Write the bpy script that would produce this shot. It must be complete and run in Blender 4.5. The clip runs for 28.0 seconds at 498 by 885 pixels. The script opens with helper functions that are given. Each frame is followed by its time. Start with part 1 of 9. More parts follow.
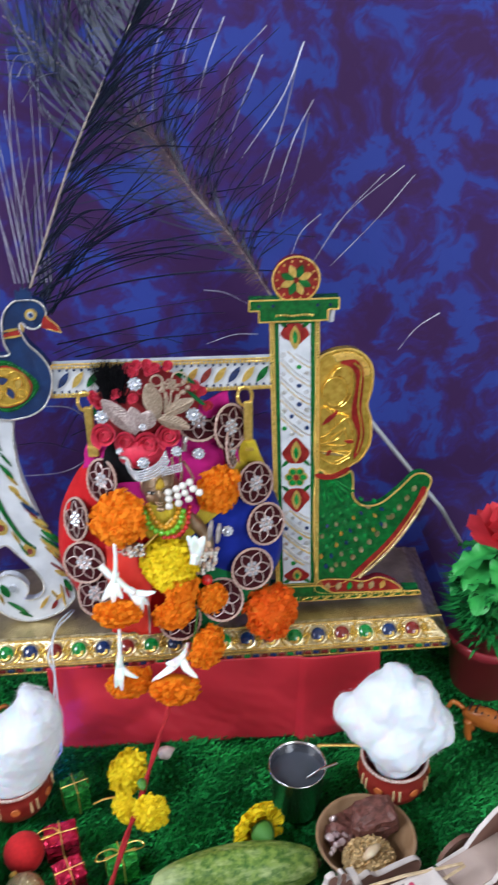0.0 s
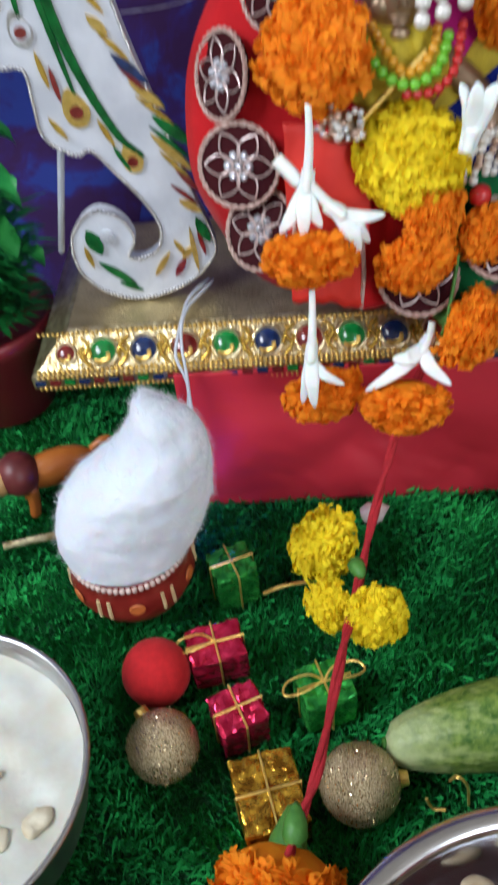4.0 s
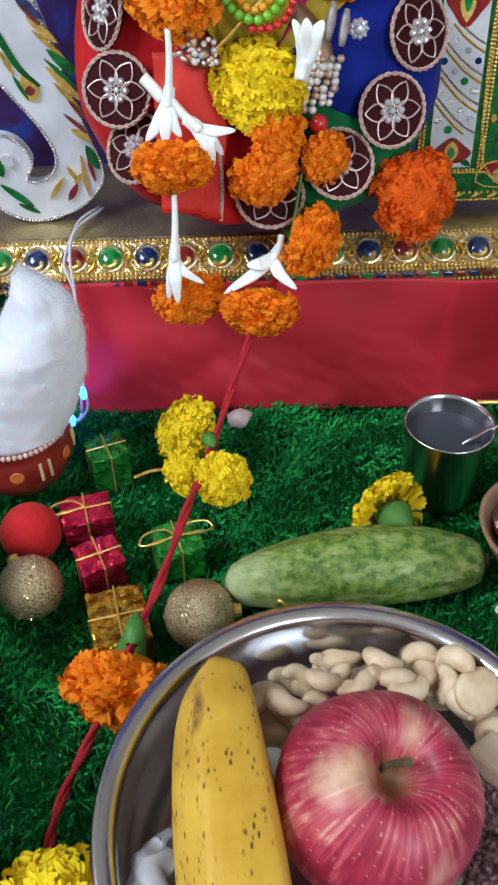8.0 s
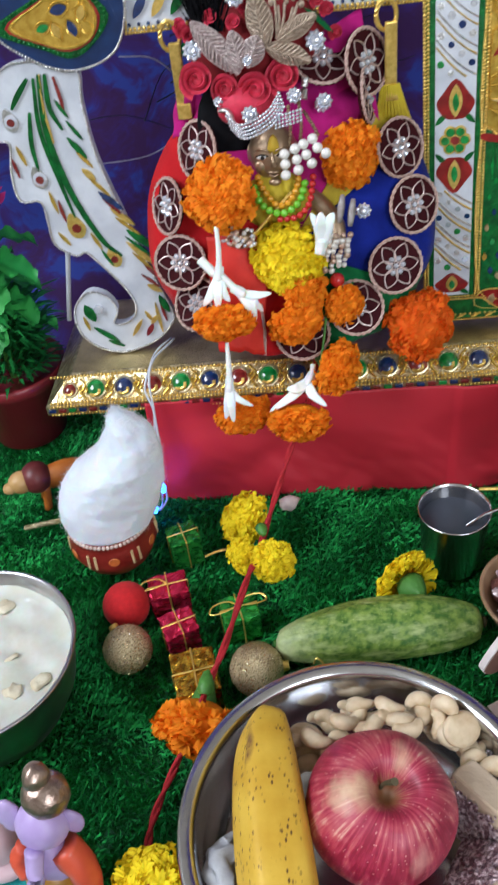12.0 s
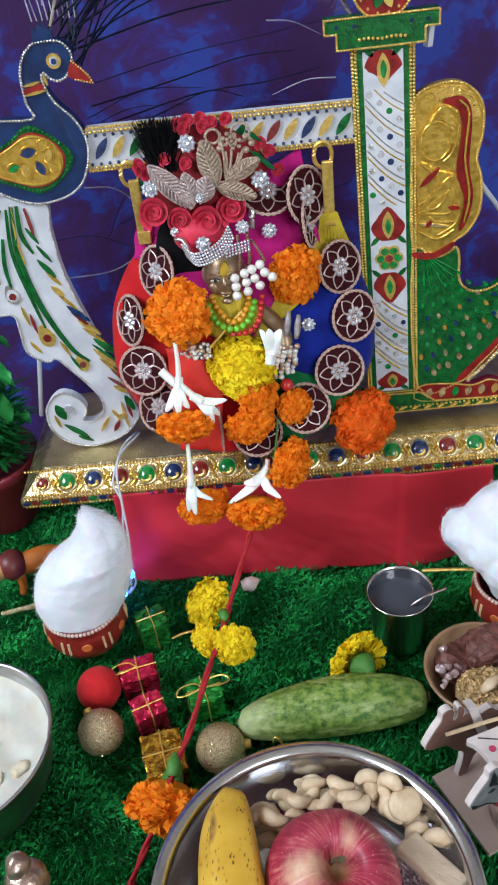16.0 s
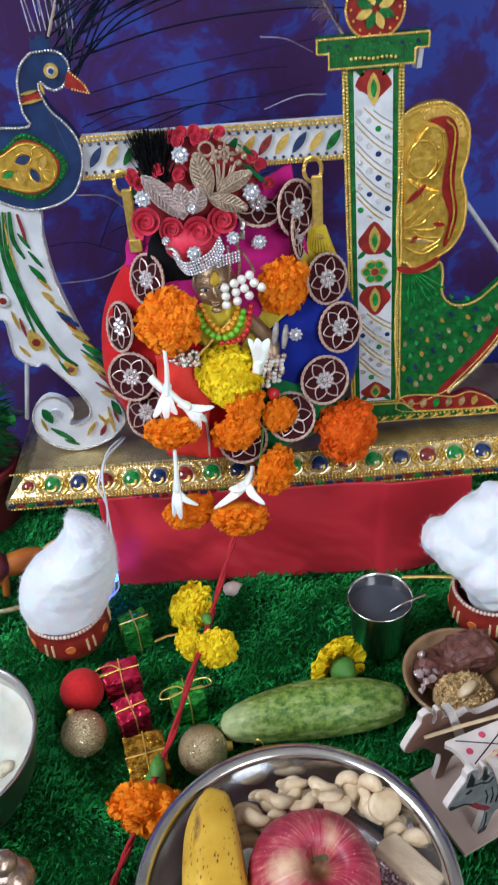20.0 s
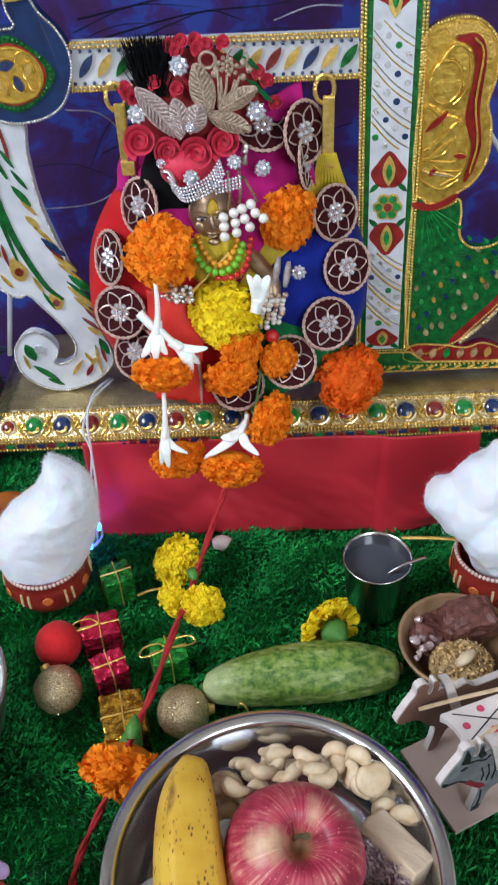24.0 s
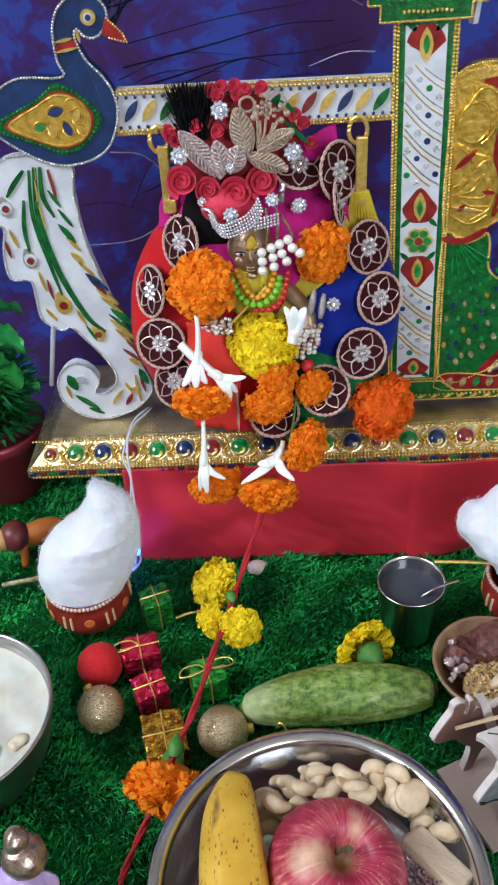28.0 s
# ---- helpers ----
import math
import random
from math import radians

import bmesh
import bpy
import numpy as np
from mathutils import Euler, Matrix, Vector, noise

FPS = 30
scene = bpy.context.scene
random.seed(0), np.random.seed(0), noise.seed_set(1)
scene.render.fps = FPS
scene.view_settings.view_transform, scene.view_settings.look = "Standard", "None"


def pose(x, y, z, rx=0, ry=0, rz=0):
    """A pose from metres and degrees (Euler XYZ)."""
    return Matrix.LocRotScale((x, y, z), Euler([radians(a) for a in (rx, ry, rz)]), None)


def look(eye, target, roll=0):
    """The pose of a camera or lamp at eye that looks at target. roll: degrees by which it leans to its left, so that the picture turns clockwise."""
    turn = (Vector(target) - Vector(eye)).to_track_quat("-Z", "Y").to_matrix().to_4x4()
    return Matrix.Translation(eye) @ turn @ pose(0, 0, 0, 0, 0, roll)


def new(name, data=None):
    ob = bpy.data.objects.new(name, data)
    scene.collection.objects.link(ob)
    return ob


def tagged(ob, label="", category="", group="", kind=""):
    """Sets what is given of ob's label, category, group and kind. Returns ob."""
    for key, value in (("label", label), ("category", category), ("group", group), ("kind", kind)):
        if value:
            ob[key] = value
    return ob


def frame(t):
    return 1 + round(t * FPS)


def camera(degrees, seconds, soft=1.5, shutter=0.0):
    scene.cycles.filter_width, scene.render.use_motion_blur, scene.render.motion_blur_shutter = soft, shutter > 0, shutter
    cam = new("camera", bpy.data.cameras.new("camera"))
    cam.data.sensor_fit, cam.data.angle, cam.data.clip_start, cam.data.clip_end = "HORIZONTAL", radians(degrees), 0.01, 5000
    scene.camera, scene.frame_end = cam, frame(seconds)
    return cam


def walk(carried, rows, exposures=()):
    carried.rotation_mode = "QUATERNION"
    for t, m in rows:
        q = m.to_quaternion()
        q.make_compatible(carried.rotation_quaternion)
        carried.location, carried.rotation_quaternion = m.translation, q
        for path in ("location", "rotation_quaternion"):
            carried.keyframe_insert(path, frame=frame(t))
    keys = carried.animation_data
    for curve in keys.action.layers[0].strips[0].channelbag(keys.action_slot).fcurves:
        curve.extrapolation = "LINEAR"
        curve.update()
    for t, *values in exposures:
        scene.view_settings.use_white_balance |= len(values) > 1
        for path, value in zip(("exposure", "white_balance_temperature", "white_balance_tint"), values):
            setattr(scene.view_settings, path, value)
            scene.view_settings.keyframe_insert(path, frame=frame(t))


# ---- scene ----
cam = camera(32.1, 28.0, 2.0, 0.5)
PATH = [
    (0, (-0.016, 0.075, 0.638), (0.086, 1.813, -0.347), -0.5),
    (0.5, (-0.039, 0.093, 0.614), (-0.051, 1.819, -0.398), -2.1),
    (1, (-0.051, 0.19, 0.551), (-0.195, 1.898, -0.479), -4.5),
    (1.5, (-0.056, 0.268, 0.489), (-0.08, 1.954, -0.587), -4.5),
    (2, (-0.048, 0.312, 0.452), (-0.108, 1.952, -0.69), -5.5),
    (2.5, (-0.05, 0.325, 0.418), (-0.076, 1.887, -0.83), -5.0),
    (3, (-0.082, 0.318, 0.408), (-0.181, 1.84, -0.886), -6.4),
    (3.5, (-0.099, 0.301, 0.409), (-0.236, 1.804, -0.903), -6.6),
    (4, (-0.099, 0.315, 0.373), (-0.221, 1.73, -1.035), -6.1),
    (4.5, (-0.096, 0.331, 0.333), (-0.227, 1.655, -1.16), -8.0),
    (6.5, (-0.078, 0.31, 0.296), (-0.086, 1.879, -0.944), -3.1),
    (7, (-0.078, 0.29, 0.308), (-0.067, 1.813, -0.987), -1.7),
    (7.5, (-0.066, 0.247, 0.345), (-0.084, 1.744, -0.981), -2.0),
    (8, (-0.058, 0.218, 0.356), (-0.051, 1.698, -0.988), -0.8),
    (8.5, (-0.05, 0.208, 0.366), (-0.052, 1.667, -1.001), -1.5),
    (9, (-0.041, 0.19, 0.38), (-0.086, 1.603, -1.035), -3.6),
    (9.5, (-0.024, 0.167, 0.388), (-0.143, 1.59, -1.013), -5.4),
    (10, (-0.021, 0.188, 0.383), (-0.128, 1.587, -1.042), -3.1),
    (10.5, (-0.029, 0.174, 0.419), (-0.187, 1.616, -0.958), -4.2),
    (11, (-0.04, 0.161, 0.456), (-0.222, 1.61, -0.911), -5.6),
    (11.5, (-0.039, 0.155, 0.464), (-0.22, 1.661, -0.84), -6.6),
    (12, (-0.03, 0.154, 0.468), (-0.212, 1.674, -0.82), -7.6),
    (12.5, (-0.021, 0.134, 0.494), (-0.169, 1.748, -0.678), -8.0),
    (14.5, (-0.016, 0.139, 0.535), (-0.15, 1.744, -0.65), -8.4),
    (15, (-0.004, 0.14, 0.524), (-0.111, 1.729, -0.686), -7.8),
    (15.5, (-0.011, 0.136, 0.529), (-0.107, 1.72, -0.688), -7.5),
    (16, (-0.014, 0.14, 0.53), (-0.126, 1.715, -0.698), -7.2),
    (16.5, (-0.012, 0.14, 0.526), (-0.096, 1.704, -0.718), -6.6),
    (17, (-0.015, 0.143, 0.529), (-0.104, 1.709, -0.712), -6.9),
    (17.5, (-0.014, 0.146, 0.521), (-0.086, 1.694, -0.743), -6.3),
    (18, (-0.013, 0.144, 0.517), (-0.058, 1.681, -0.761), -6.0),
    (18.5, (-0.018, 0.143, 0.515), (-0.079, 1.678, -0.765), -5.7),
    (19, (-0.02, 0.14, 0.527), (-0.079, 1.68, -0.747), -5.7),
    (19.5, (-0.023, 0.135, 0.532), (-0.093, 1.69, -0.722), -5.7),
    (20, (-0.023, 0.132, 0.538), (-0.071, 1.714, -0.684), -4.8),
    (20.5, (-0.023, 0.121, 0.542), (-0.056, 1.751, -0.616), -3.5),
    (21, (-0.02, 0.118, 0.548), (-0.065, 1.764, -0.588), -3.7),
    (21.5, (-0.018, 0.118, 0.546), (-0.084, 1.754, -0.603), -4.2),
    (23.5, (-0.022, 0.15, 0.52), (-0.094, 1.714, -0.724), -3.5),
    (24, (-0.02, 0.163, 0.508), (-0.074, 1.676, -0.799), -2.9),
    (24.5, (-0.027, 0.166, 0.504), (-0.061, 1.659, -0.827), -1.5),
    (25, (-0.038, 0.165, 0.501), (-0.046, 1.668, -0.818), -0.7),
    (25.5, (-0.03, 0.168, 0.506), (-0.059, 1.659, -0.827), -1.1),
    (26, (-0.033, 0.165, 0.507), (-0.044, 1.653, -0.829), -0.7),
    (26.5, (-0.03, 0.16, 0.511), (-0.07, 1.662, -0.809), -1.8),
    (27, (-0.037, 0.147, 0.525), (-0.111, 1.683, -0.753), -3.4),
    (27.5, (-0.031, 0.139, 0.526), (-0.103, 1.705, -0.715), -3.6),
    (28, (-0.031, 0.146, 0.518), (-0.129, 1.705, -0.731), -4.0),
]
walk(cam, [(t, look(eye, target, roll)) for t, eye, target, roll in PATH], ((0.0, 0.12), (1.0, 0.20), (2.5, 0.04), (4.0, -0.08), (7.0, -0.05), (10.0, -0.05), (12.0, -0.04), (16.0, 0.0), (24.0, -0.05), (28.0, 0.0)))

# ---- light ----
world = bpy.data.worlds.new("world")
scene.world = world
world.use_nodes = True
_wn = world.node_tree.nodes
_sky = _wn.new("ShaderNodeTexSky")
_sky.sky_type, _sky.sun_disc = "NISHITA", False
_sky.sun_elevation, _sky.sun_rotation = radians(40), radians(250)
world.node_tree.links.new(_sky.outputs[0], _wn["Background"].inputs[0])
_wn["Background"].inputs[1].default_value = 0.1


def added_area_lamp(name, eye, target, w, h, power, colour):
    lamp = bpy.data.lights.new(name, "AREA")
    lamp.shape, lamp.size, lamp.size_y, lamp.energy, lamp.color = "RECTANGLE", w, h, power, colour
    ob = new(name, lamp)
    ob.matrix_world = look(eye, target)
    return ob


# Area lamp added at the left for a window out of view, its place guessed.
added_area_lamp("window_daylight", (-1.46, -0.05, 1.60), (0.1, 0.5, 0.0), 1.2, 0.75, 54, (0.80, 0.885, 1.0))
# Fill lamp added at the right front; no opening is known there.
added_area_lamp("doorway_daylight", (1.0, -1.66, 1.2), (0.2, 0.5, 0.2), 0.9, 1.5, 37, (0.83, 0.90, 1.0))


# ---- materials ----
def material(name, rgb, rough=0.6, metal=0.0, rgb2=None, scale=60.0, detail=4.0, bump=0.0, bump_scale=None,
             island=0.0, sheen=0.0, coat=0.0, sss=0.0, spread=(0.35, 0.65), alpha=1.0, transmission=0.0, ior=1.45, random_hue=0.0):
    """A surface with two-scale colour noise, relief and optional piece-to-piece variation."""
    m = bpy.data.materials.new(name)
    m.use_nodes = True
    nt, n = m.node_tree, m.node_tree.nodes
    b = n["Principled BSDF"]
    b.inputs["Roughness"].default_value, b.inputs["Metallic"].default_value = rough, metal
    b.inputs["Sheen Weight"].default_value, b.inputs["Coat Weight"].default_value = sheen, coat
    b.inputs["Coat Roughness"].default_value = 0.15
    b.inputs["Subsurface Weight"].default_value = sss
    b.inputs["Subsurface Scale"].default_value = 0.004
    b.inputs["Transmission Weight"].default_value, b.inputs["IOR"].default_value = transmission, ior
    geo = n.new("ShaderNodeTexCoord")
    rgb2 = rgb2 or tuple(c * 0.8 for c in rgb)
    no = n.new("ShaderNodeTexNoise")
    no.inputs["Scale"].default_value, no.inputs["Detail"].default_value = scale, detail
    nt.links.new(geo.outputs["Object"], no.inputs["Vector"])
    ramp = n.new("ShaderNodeValToRGB")
    ramp.color_ramp.elements[0].position, ramp.color_ramp.elements[1].position = spread
    ramp.color_ramp.elements[0].color, ramp.color_ramp.elements[1].color = (*rgb2, 1), (*rgb, 1)
    nt.links.new(no.outputs["Fac"], ramp.inputs["Fac"])
    out = ramp.outputs["Color"]
    if island or random_hue:
        hsv = n.new("ShaderNodeHueSaturation")
        isl = n.new("ShaderNodeNewGeometry")
        mr = n.new("ShaderNodeMapRange")
        mr.inputs["To Min"].default_value, mr.inputs["To Max"].default_value = 1 - island, 1 + island * 0.7
        nt.links.new(isl.outputs["Random Per Island"], mr.inputs["Value"])
        nt.links.new(mr.outputs["Result"], hsv.inputs["Value"])
        if random_hue:
            mh = n.new("ShaderNodeMapRange")
            mh.inputs["To Min"].default_value, mh.inputs["To Max"].default_value = 0.5 - random_hue, 0.5 + random_hue
            nt.links.new(isl.outputs["Random Per Island"], mh.inputs["Value"])
            nt.links.new(mh.outputs["Result"], hsv.inputs["Hue"])
        nt.links.new(out, hsv.inputs["Color"])
        out = hsv.outputs["Color"]
    nt.links.new(out, b.inputs["Base Color"])
    if bump:
        bn = n.new("ShaderNodeTexNoise")
        bn.inputs["Scale"].default_value, bn.inputs["Detail"].default_value = bump_scale or scale * 4, 3
        nt.links.new(geo.outputs["Object"], bn.inputs["Vector"])
        bu = n.new("ShaderNodeBump")
        bu.inputs["Strength"].default_value, bu.inputs["Distance"].default_value = bump, 0.001
        nt.links.new(bn.outputs["Fac"], bu.inputs["Height"])
        nt.links.new(bu.outputs["Normal"], b.inputs["Normal"])
    return m


GOLD = material("gold_paint", (0.88, 0.63, 0.19), 0.30, 0.75, (0.68, 0.44, 0.10), 300, bump=0.25)
GOLD_FOIL = material("embossed_gold_foil", (0.86, 0.75, 0.48), 0.28, 0.9, (0.44, 0.31, 0.14), 160, bump=0.8, bump_scale=420)
GOLD_SHEET = material("gold_top_sheet", (0.80, 0.66, 0.34), 0.30, 0.85, (0.46, 0.34, 0.17), 40, bump=0.7, bump_scale=520)
WHITE_PAINT = material("white_enamel", (0.60, 0.62, 0.67), 0.38, 0, (0.47, 0.49, 0.54), 55, bump=0.3, bump_scale=260)
GREEN_FOIL = material("green_glitter_enamel", (0.006, 0.155, 0.030), 0.26, 0.2, (0.002, 0.070, 0.014), 180, bump=0.5, bump_scale=600)
RED_ENAMEL = material("maroon_enamel", (0.33, 0.02, 0.018), 0.25, 0.15, (0.18, 0.01, 0.01), 120, coat=0.4)
TEAL_ENAMEL = material("peacock_teal_enamel", (0.004, 0.030, 0.115), 0.45, 0.0, (0.003, 0.016, 0.070), 90, bump=0.35, bump_scale=240, coat=0.1)
WOOD_EDGE = material("pale_plywood_edge", (0.60, 0.46, 0.30), 0.7, 0, (0.45, 0.32, 0.19), 160)


def fabric_backdrop():
    """Blue blotches printed on dark purple satin."""
    m = bpy.data.materials.new("blotched_satin")
    m.use_nodes = True
    nt, n = m.node_tree, m.node_tree.nodes
    b = n["Principled BSDF"]
    b.inputs["Roughness"].default_value, b.inputs["Specular IOR Level"].default_value = 0.7, 0.25
    co = n.new("ShaderNodeTexCoord")
    warp = n.new("ShaderNodeTexNoise")
    warp.inputs["Scale"].default_value, warp.inputs["Detail"].default_value = 9, 3
    nt.links.new(co.outputs["Object"], warp.inputs["Vector"])
    add = n.new("ShaderNodeVectorMath")
    add.operation = "MULTIPLY_ADD"
    add.inputs[1].default_value = (0.16, 0.16, 0.16)
    nt.links.new(warp.outputs["Color"], add.inputs[0])
    nt.links.new(co.outputs["Object"], add.inputs[2])
    blot = n.new("ShaderNodeTexNoise")
    blot.inputs["Scale"].default_value, blot.inputs["Detail"].default_value, blot.inputs["Roughness"].default_value = 22, 4.5, 0.62
    nt.links.new(add.outputs[0], blot.inputs["Vector"])
    r = n.new("ShaderNodeValToRGB")
    e = r.color_ramp.elements
    e[0].position, e[1].position = 0.43, 0.575
    e[0].color, e[1].color = (0.042, 0.013, 0.080, 1), (0.026, 0.046, 0.270, 1)
    mid = e.new(0.515)
    mid.color = (0.040, 0.018, 0.145, 1)
    nt.links.new(blot.outputs["Fac"], r.inputs["Fac"])
    nt.links.new(r.outputs["Color"], b.inputs["Base Color"])
    weave = n.new("ShaderNodeTexNoise")
    weave.inputs["Scale"].default_value, weave.inputs["Detail"].default_value = 30, 4
    nt.links.new(co.outputs["Object"], weave.inputs["Vector"])
    bu = n.new("ShaderNodeBump")
    bu.inputs["Strength"].default_value, bu.inputs["Distance"].default_value = 0.35, 0.004
    nt.links.new(weave.outputs["Fac"], bu.inputs["Height"])
    nt.links.new(bu.outputs["Normal"], b.inputs["Normal"])
    return m


SATIN = fabric_backdrop()
RED_CLOTH = material("red_satin_cloth", (0.49, 0.015, 0.030), 0.55, 0, (0.44, 0.012, 0.025), 14, bump=0.25, bump_scale=40, sheen=0.08)
TURF_BASE = material("turf_backing", (0.014, 0.10, 0.038), 0.9, 0, (0.008, 0.065, 0.024), 90)
TURF = material("plastic_turf_blades", (0.026, 0.39, 0.085), 0.34, 0, (0.014, 0.25, 0.056), 25, island=0.5)
PLASTER = material("room_plaster", (0.62, 0.58, 0.52), 0.9, 0, (0.55, 0.51, 0.46), 3, bump=0.2, bump_scale=60)


# ---- building helpers ----
def part(name, bm, mat, parent=None, label="", smooth=False, at=None):
    """One mesh object from a bmesh, laid under a thing or a part."""
    me = bpy.data.meshes.new(name)
    if at is None:
        at = WORLD_AT.get(parent.name, Vector()) if parent else Vector()
    if at.length:
        bmesh.ops.translate(bm, verts=bm.verts, vec=-at)
    bmesh.ops.recalc_face_normals(bm, faces=bm.faces)
    bm.to_mesh(me)
    bm.free()
    me.materials.append(mat)
    if smooth:
        me.polygons.foreach_set("use_smooth", [True] * len(me.polygons))
    ob = new(name, me)
    if parent:
        ob.parent = parent
        WORLD_AT[ob.name] = at
    if label:
        tagged(ob, label)
    return ob


WORLD_AT = {}


def thing(name, label, category, at=(0, 0, 0), group="", kind=""):
    """An Empty at the base of a thing; its parts are modelled in world metres."""
    ob = new(name)
    ob.empty_display_size = 0.01
    ob.location = at
    WORLD_AT[ob.name] = Vector(at)
    return tagged(ob, label, category, group, kind)


def raw(name, verts, faces, mat, parent=None, label="", smooth=False):
    """A mesh object straight from vertex and face arrays."""
    at = WORLD_AT.get(parent.name, Vector()) if parent else Vector()
    v = np.asarray(verts, float) - np.array(at)
    me = bpy.data.meshes.new(name)
    me.from_pydata([tuple(p) for p in v], [], [tuple(f) for f in faces])
    me.materials.append(mat)
    if smooth:
        me.polygons.foreach_set("use_smooth", [True] * len(me.polygons))
    me.update()
    ob = new(name, me)
    if parent:
        ob.parent = parent
        WORLD_AT[ob.name] = at
    if label:
        tagged(ob, label)
    return ob


def box(bm, c, s, bevel=0.0, m=None):
    r = bmesh.ops.create_cube(bm, size=1.0)
    vs = r["verts"]
    bmesh.ops.scale(bm, vec=s, verts=vs)
    if bevel:
        es = list({e for v in vs for e in v.link_edges})
        vs = bmesh.ops.bevel(bm, geom=es, offset=bevel, segments=2, affect="EDGES", profile=0.6)["verts"]
        vs = list(set(vs))
    if m is not None:
        bmesh.ops.transform(bm, matrix=m, verts=vs)
    bmesh.ops.translate(bm, vec=c, verts=vs)
    return vs


def lathe(bm, profile, seg=48, c=(0, 0, 0), m=None, squash=1.0):
    """Turns a profile of (radius, height) about z."""
    rings = []
    for r, z in profile:
        if r < 1e-6:
            rings.append([bm.verts.new((0, 0, z))])
        else:
            rings.append([bm.verts.new((r * math.cos(2 * math.pi * k / seg), squash * r * math.sin(2 * math.pi * k / seg), z)) for k in range(seg)])
    for a, b in zip(rings, rings[1:]):
        for k in range(seg):
            k2 = (k + 1) % seg
            f = [a[k % len(a)], a[k2 % len(a)], b[k2 % len(b)], b[k % len(b)]]
            f = list(dict.fromkeys(f))
            if len(f) > 2:
                bm.faces.new(f)
    vs = [v for r in rings for v in r]
    if m is not None:
        bmesh.ops.transform(bm, matrix=m, verts=vs)
    bmesh.ops.translate(bm, vec=c, verts=vs)
    return vs


def spline(pts, n=6, closed=False):
    """Catmull-Rom through points of any dimension."""
    p = [np.array(q, float) for q in pts]
    out = []
    cnt = len(p) if closed else len(p) - 1
    for i in range(cnt):
        a = p[(i - 1) % len(p)] if closed or i else 2 * p[0] - p[1]
        b, c = p[i], p[(i + 1) % len(p)]
        d = p[(i + 2) % len(p)] if closed or i + 2 < len(p) else 2 * p[-1] - p[-2]
        for k in range(n):
            t = k / n
            out.append(0.5 * (2 * b + (c - a) * t + (2 * a - 5 * b + 4 * c - d) * t * t + (3 * b - a - 3 * c + d) * t ** 3))
    if not closed:
        out.append(p[-1])
    return out


def tube(bm, pts, r, seg=8, taper=1.0, flat=1.0):
    """A round strand along points; taper is the end radius over the start one."""
    pts = [Vector(p) for p in pts]
    rings = []
    up = Vector((0.13, 0.2, 1)).normalized()
    for i, p in enumerate(pts):
        d = (pts[min(i + 1, len(pts) - 1)] - pts[max(i - 1, 0)]).normalized()
        a = d.cross(up)
        a = a.normalized() if a.length > 1e-4 else Vector((1, 0, 0))
        b = d.cross(a).normalized()
        rr = r(i / max(1, len(pts) - 1)) if callable(r) else r * (1 + (taper - 1) * i / max(1, len(pts) - 1))
        rings.append([bm.verts.new(p + a * rr * math.cos(2 * math.pi * k / seg) + b * rr * flat * math.sin(2 * math.pi * k / seg)) for k in range(seg)])
    for a, b in zip(rings, rings[1:]):
        for k in range(seg):
            bm.faces.new((a[k], a[(k + 1) % seg], b[(k + 1) % seg], b[k]))
    if seg > 2:
        bm.faces.new(rings[0][::-1])
        bm.faces.new(rings[-1])


def ball(bm, c, r, sub=2, s=(1, 1, 1), m=None):
    vs = bmesh.ops.create_icosphere(bm, subdivisions=sub, radius=r)["verts"]
    bmesh.ops.scale(bm, vec=s, verts=vs)
    if m is not None:
        bmesh.ops.transform(bm, matrix=m, verts=vs)
    bmesh.ops.translate(bm, vec=c, verts=vs)
    return vs


def knob_mesh(seg=6):
    """Vertices and faces of a small bead of radius one."""
    v = [(0, 0, 1)]
    for z, r in ((0.5, 0.87), (-0.5, 0.87)):
        v += [(r * math.cos(2 * math.pi * k / seg), r * math.sin(2 * math.pi * k / seg), z) for k in range(seg)]
    v.append((0, 0, -1))
    f = [(0, 1 + k, 1 + (k + 1) % seg) for k in range(seg)]
    f += [(1 + k, 1 + seg + k, 1 + seg + (k + 1) % seg, 1 + (k + 1) % seg) for k in range(seg)]
    f += [(1 + seg + k, 2 * seg + 1, 1 + seg + (k + 1) % seg) for k in range(seg)]
    return np.array(v), f


BEAD_V, BEAD_F = knob_mesh()


def beads(name, places, r, mat, parent, label=""):
    """Small beads joined into one trim."""
    vs, fs = [], []
    for p in places:
        o = len(vs) * len(BEAD_V)
        vs.append(BEAD_V * r + np.array(p))
        fs += [tuple(o + i for i in f) for f in BEAD_F]
    return raw(name, np.concatenate(vs), fs, mat, parent, label, smooth=True)


def evenly(pts, step, closed=False):
    """Points at an even step along a polyline."""
    p = [np.array(q, float) for q in pts] + ([np.array(pts[0], float)] if closed else [])
    out, left = [], 0.0
    for a, b in zip(p, p[1:]):
        d = np.linalg.norm(b - a)
        t = left
        while t < d:
            out.append(a + (b - a) * t / d)
            t += step
        left = t - d
    return out


CY = 0.715  # front plane of the cradle's cut-out panels


def slab(bm, outline, front, back):
    """A flat cut-out of (x, z) points with its front and back at those y."""
    a = [bm.verts.new((x, front, z)) for x, z in outline]
    b = [bm.verts.new((x, back, z)) for x, z in outline]
    n = len(outline)
    fa = bm.faces.new(a)
    fb = bm.faces.new(b[::-1])
    for k in range(n):
        bm.faces.new((a[k], b[k], b[(k + 1) % n], a[(k + 1) % n]))
    bm.normal_update()
    bmesh.ops.triangulate(bm, faces=[fa, fb], ngon_method="EAR_CLIP")


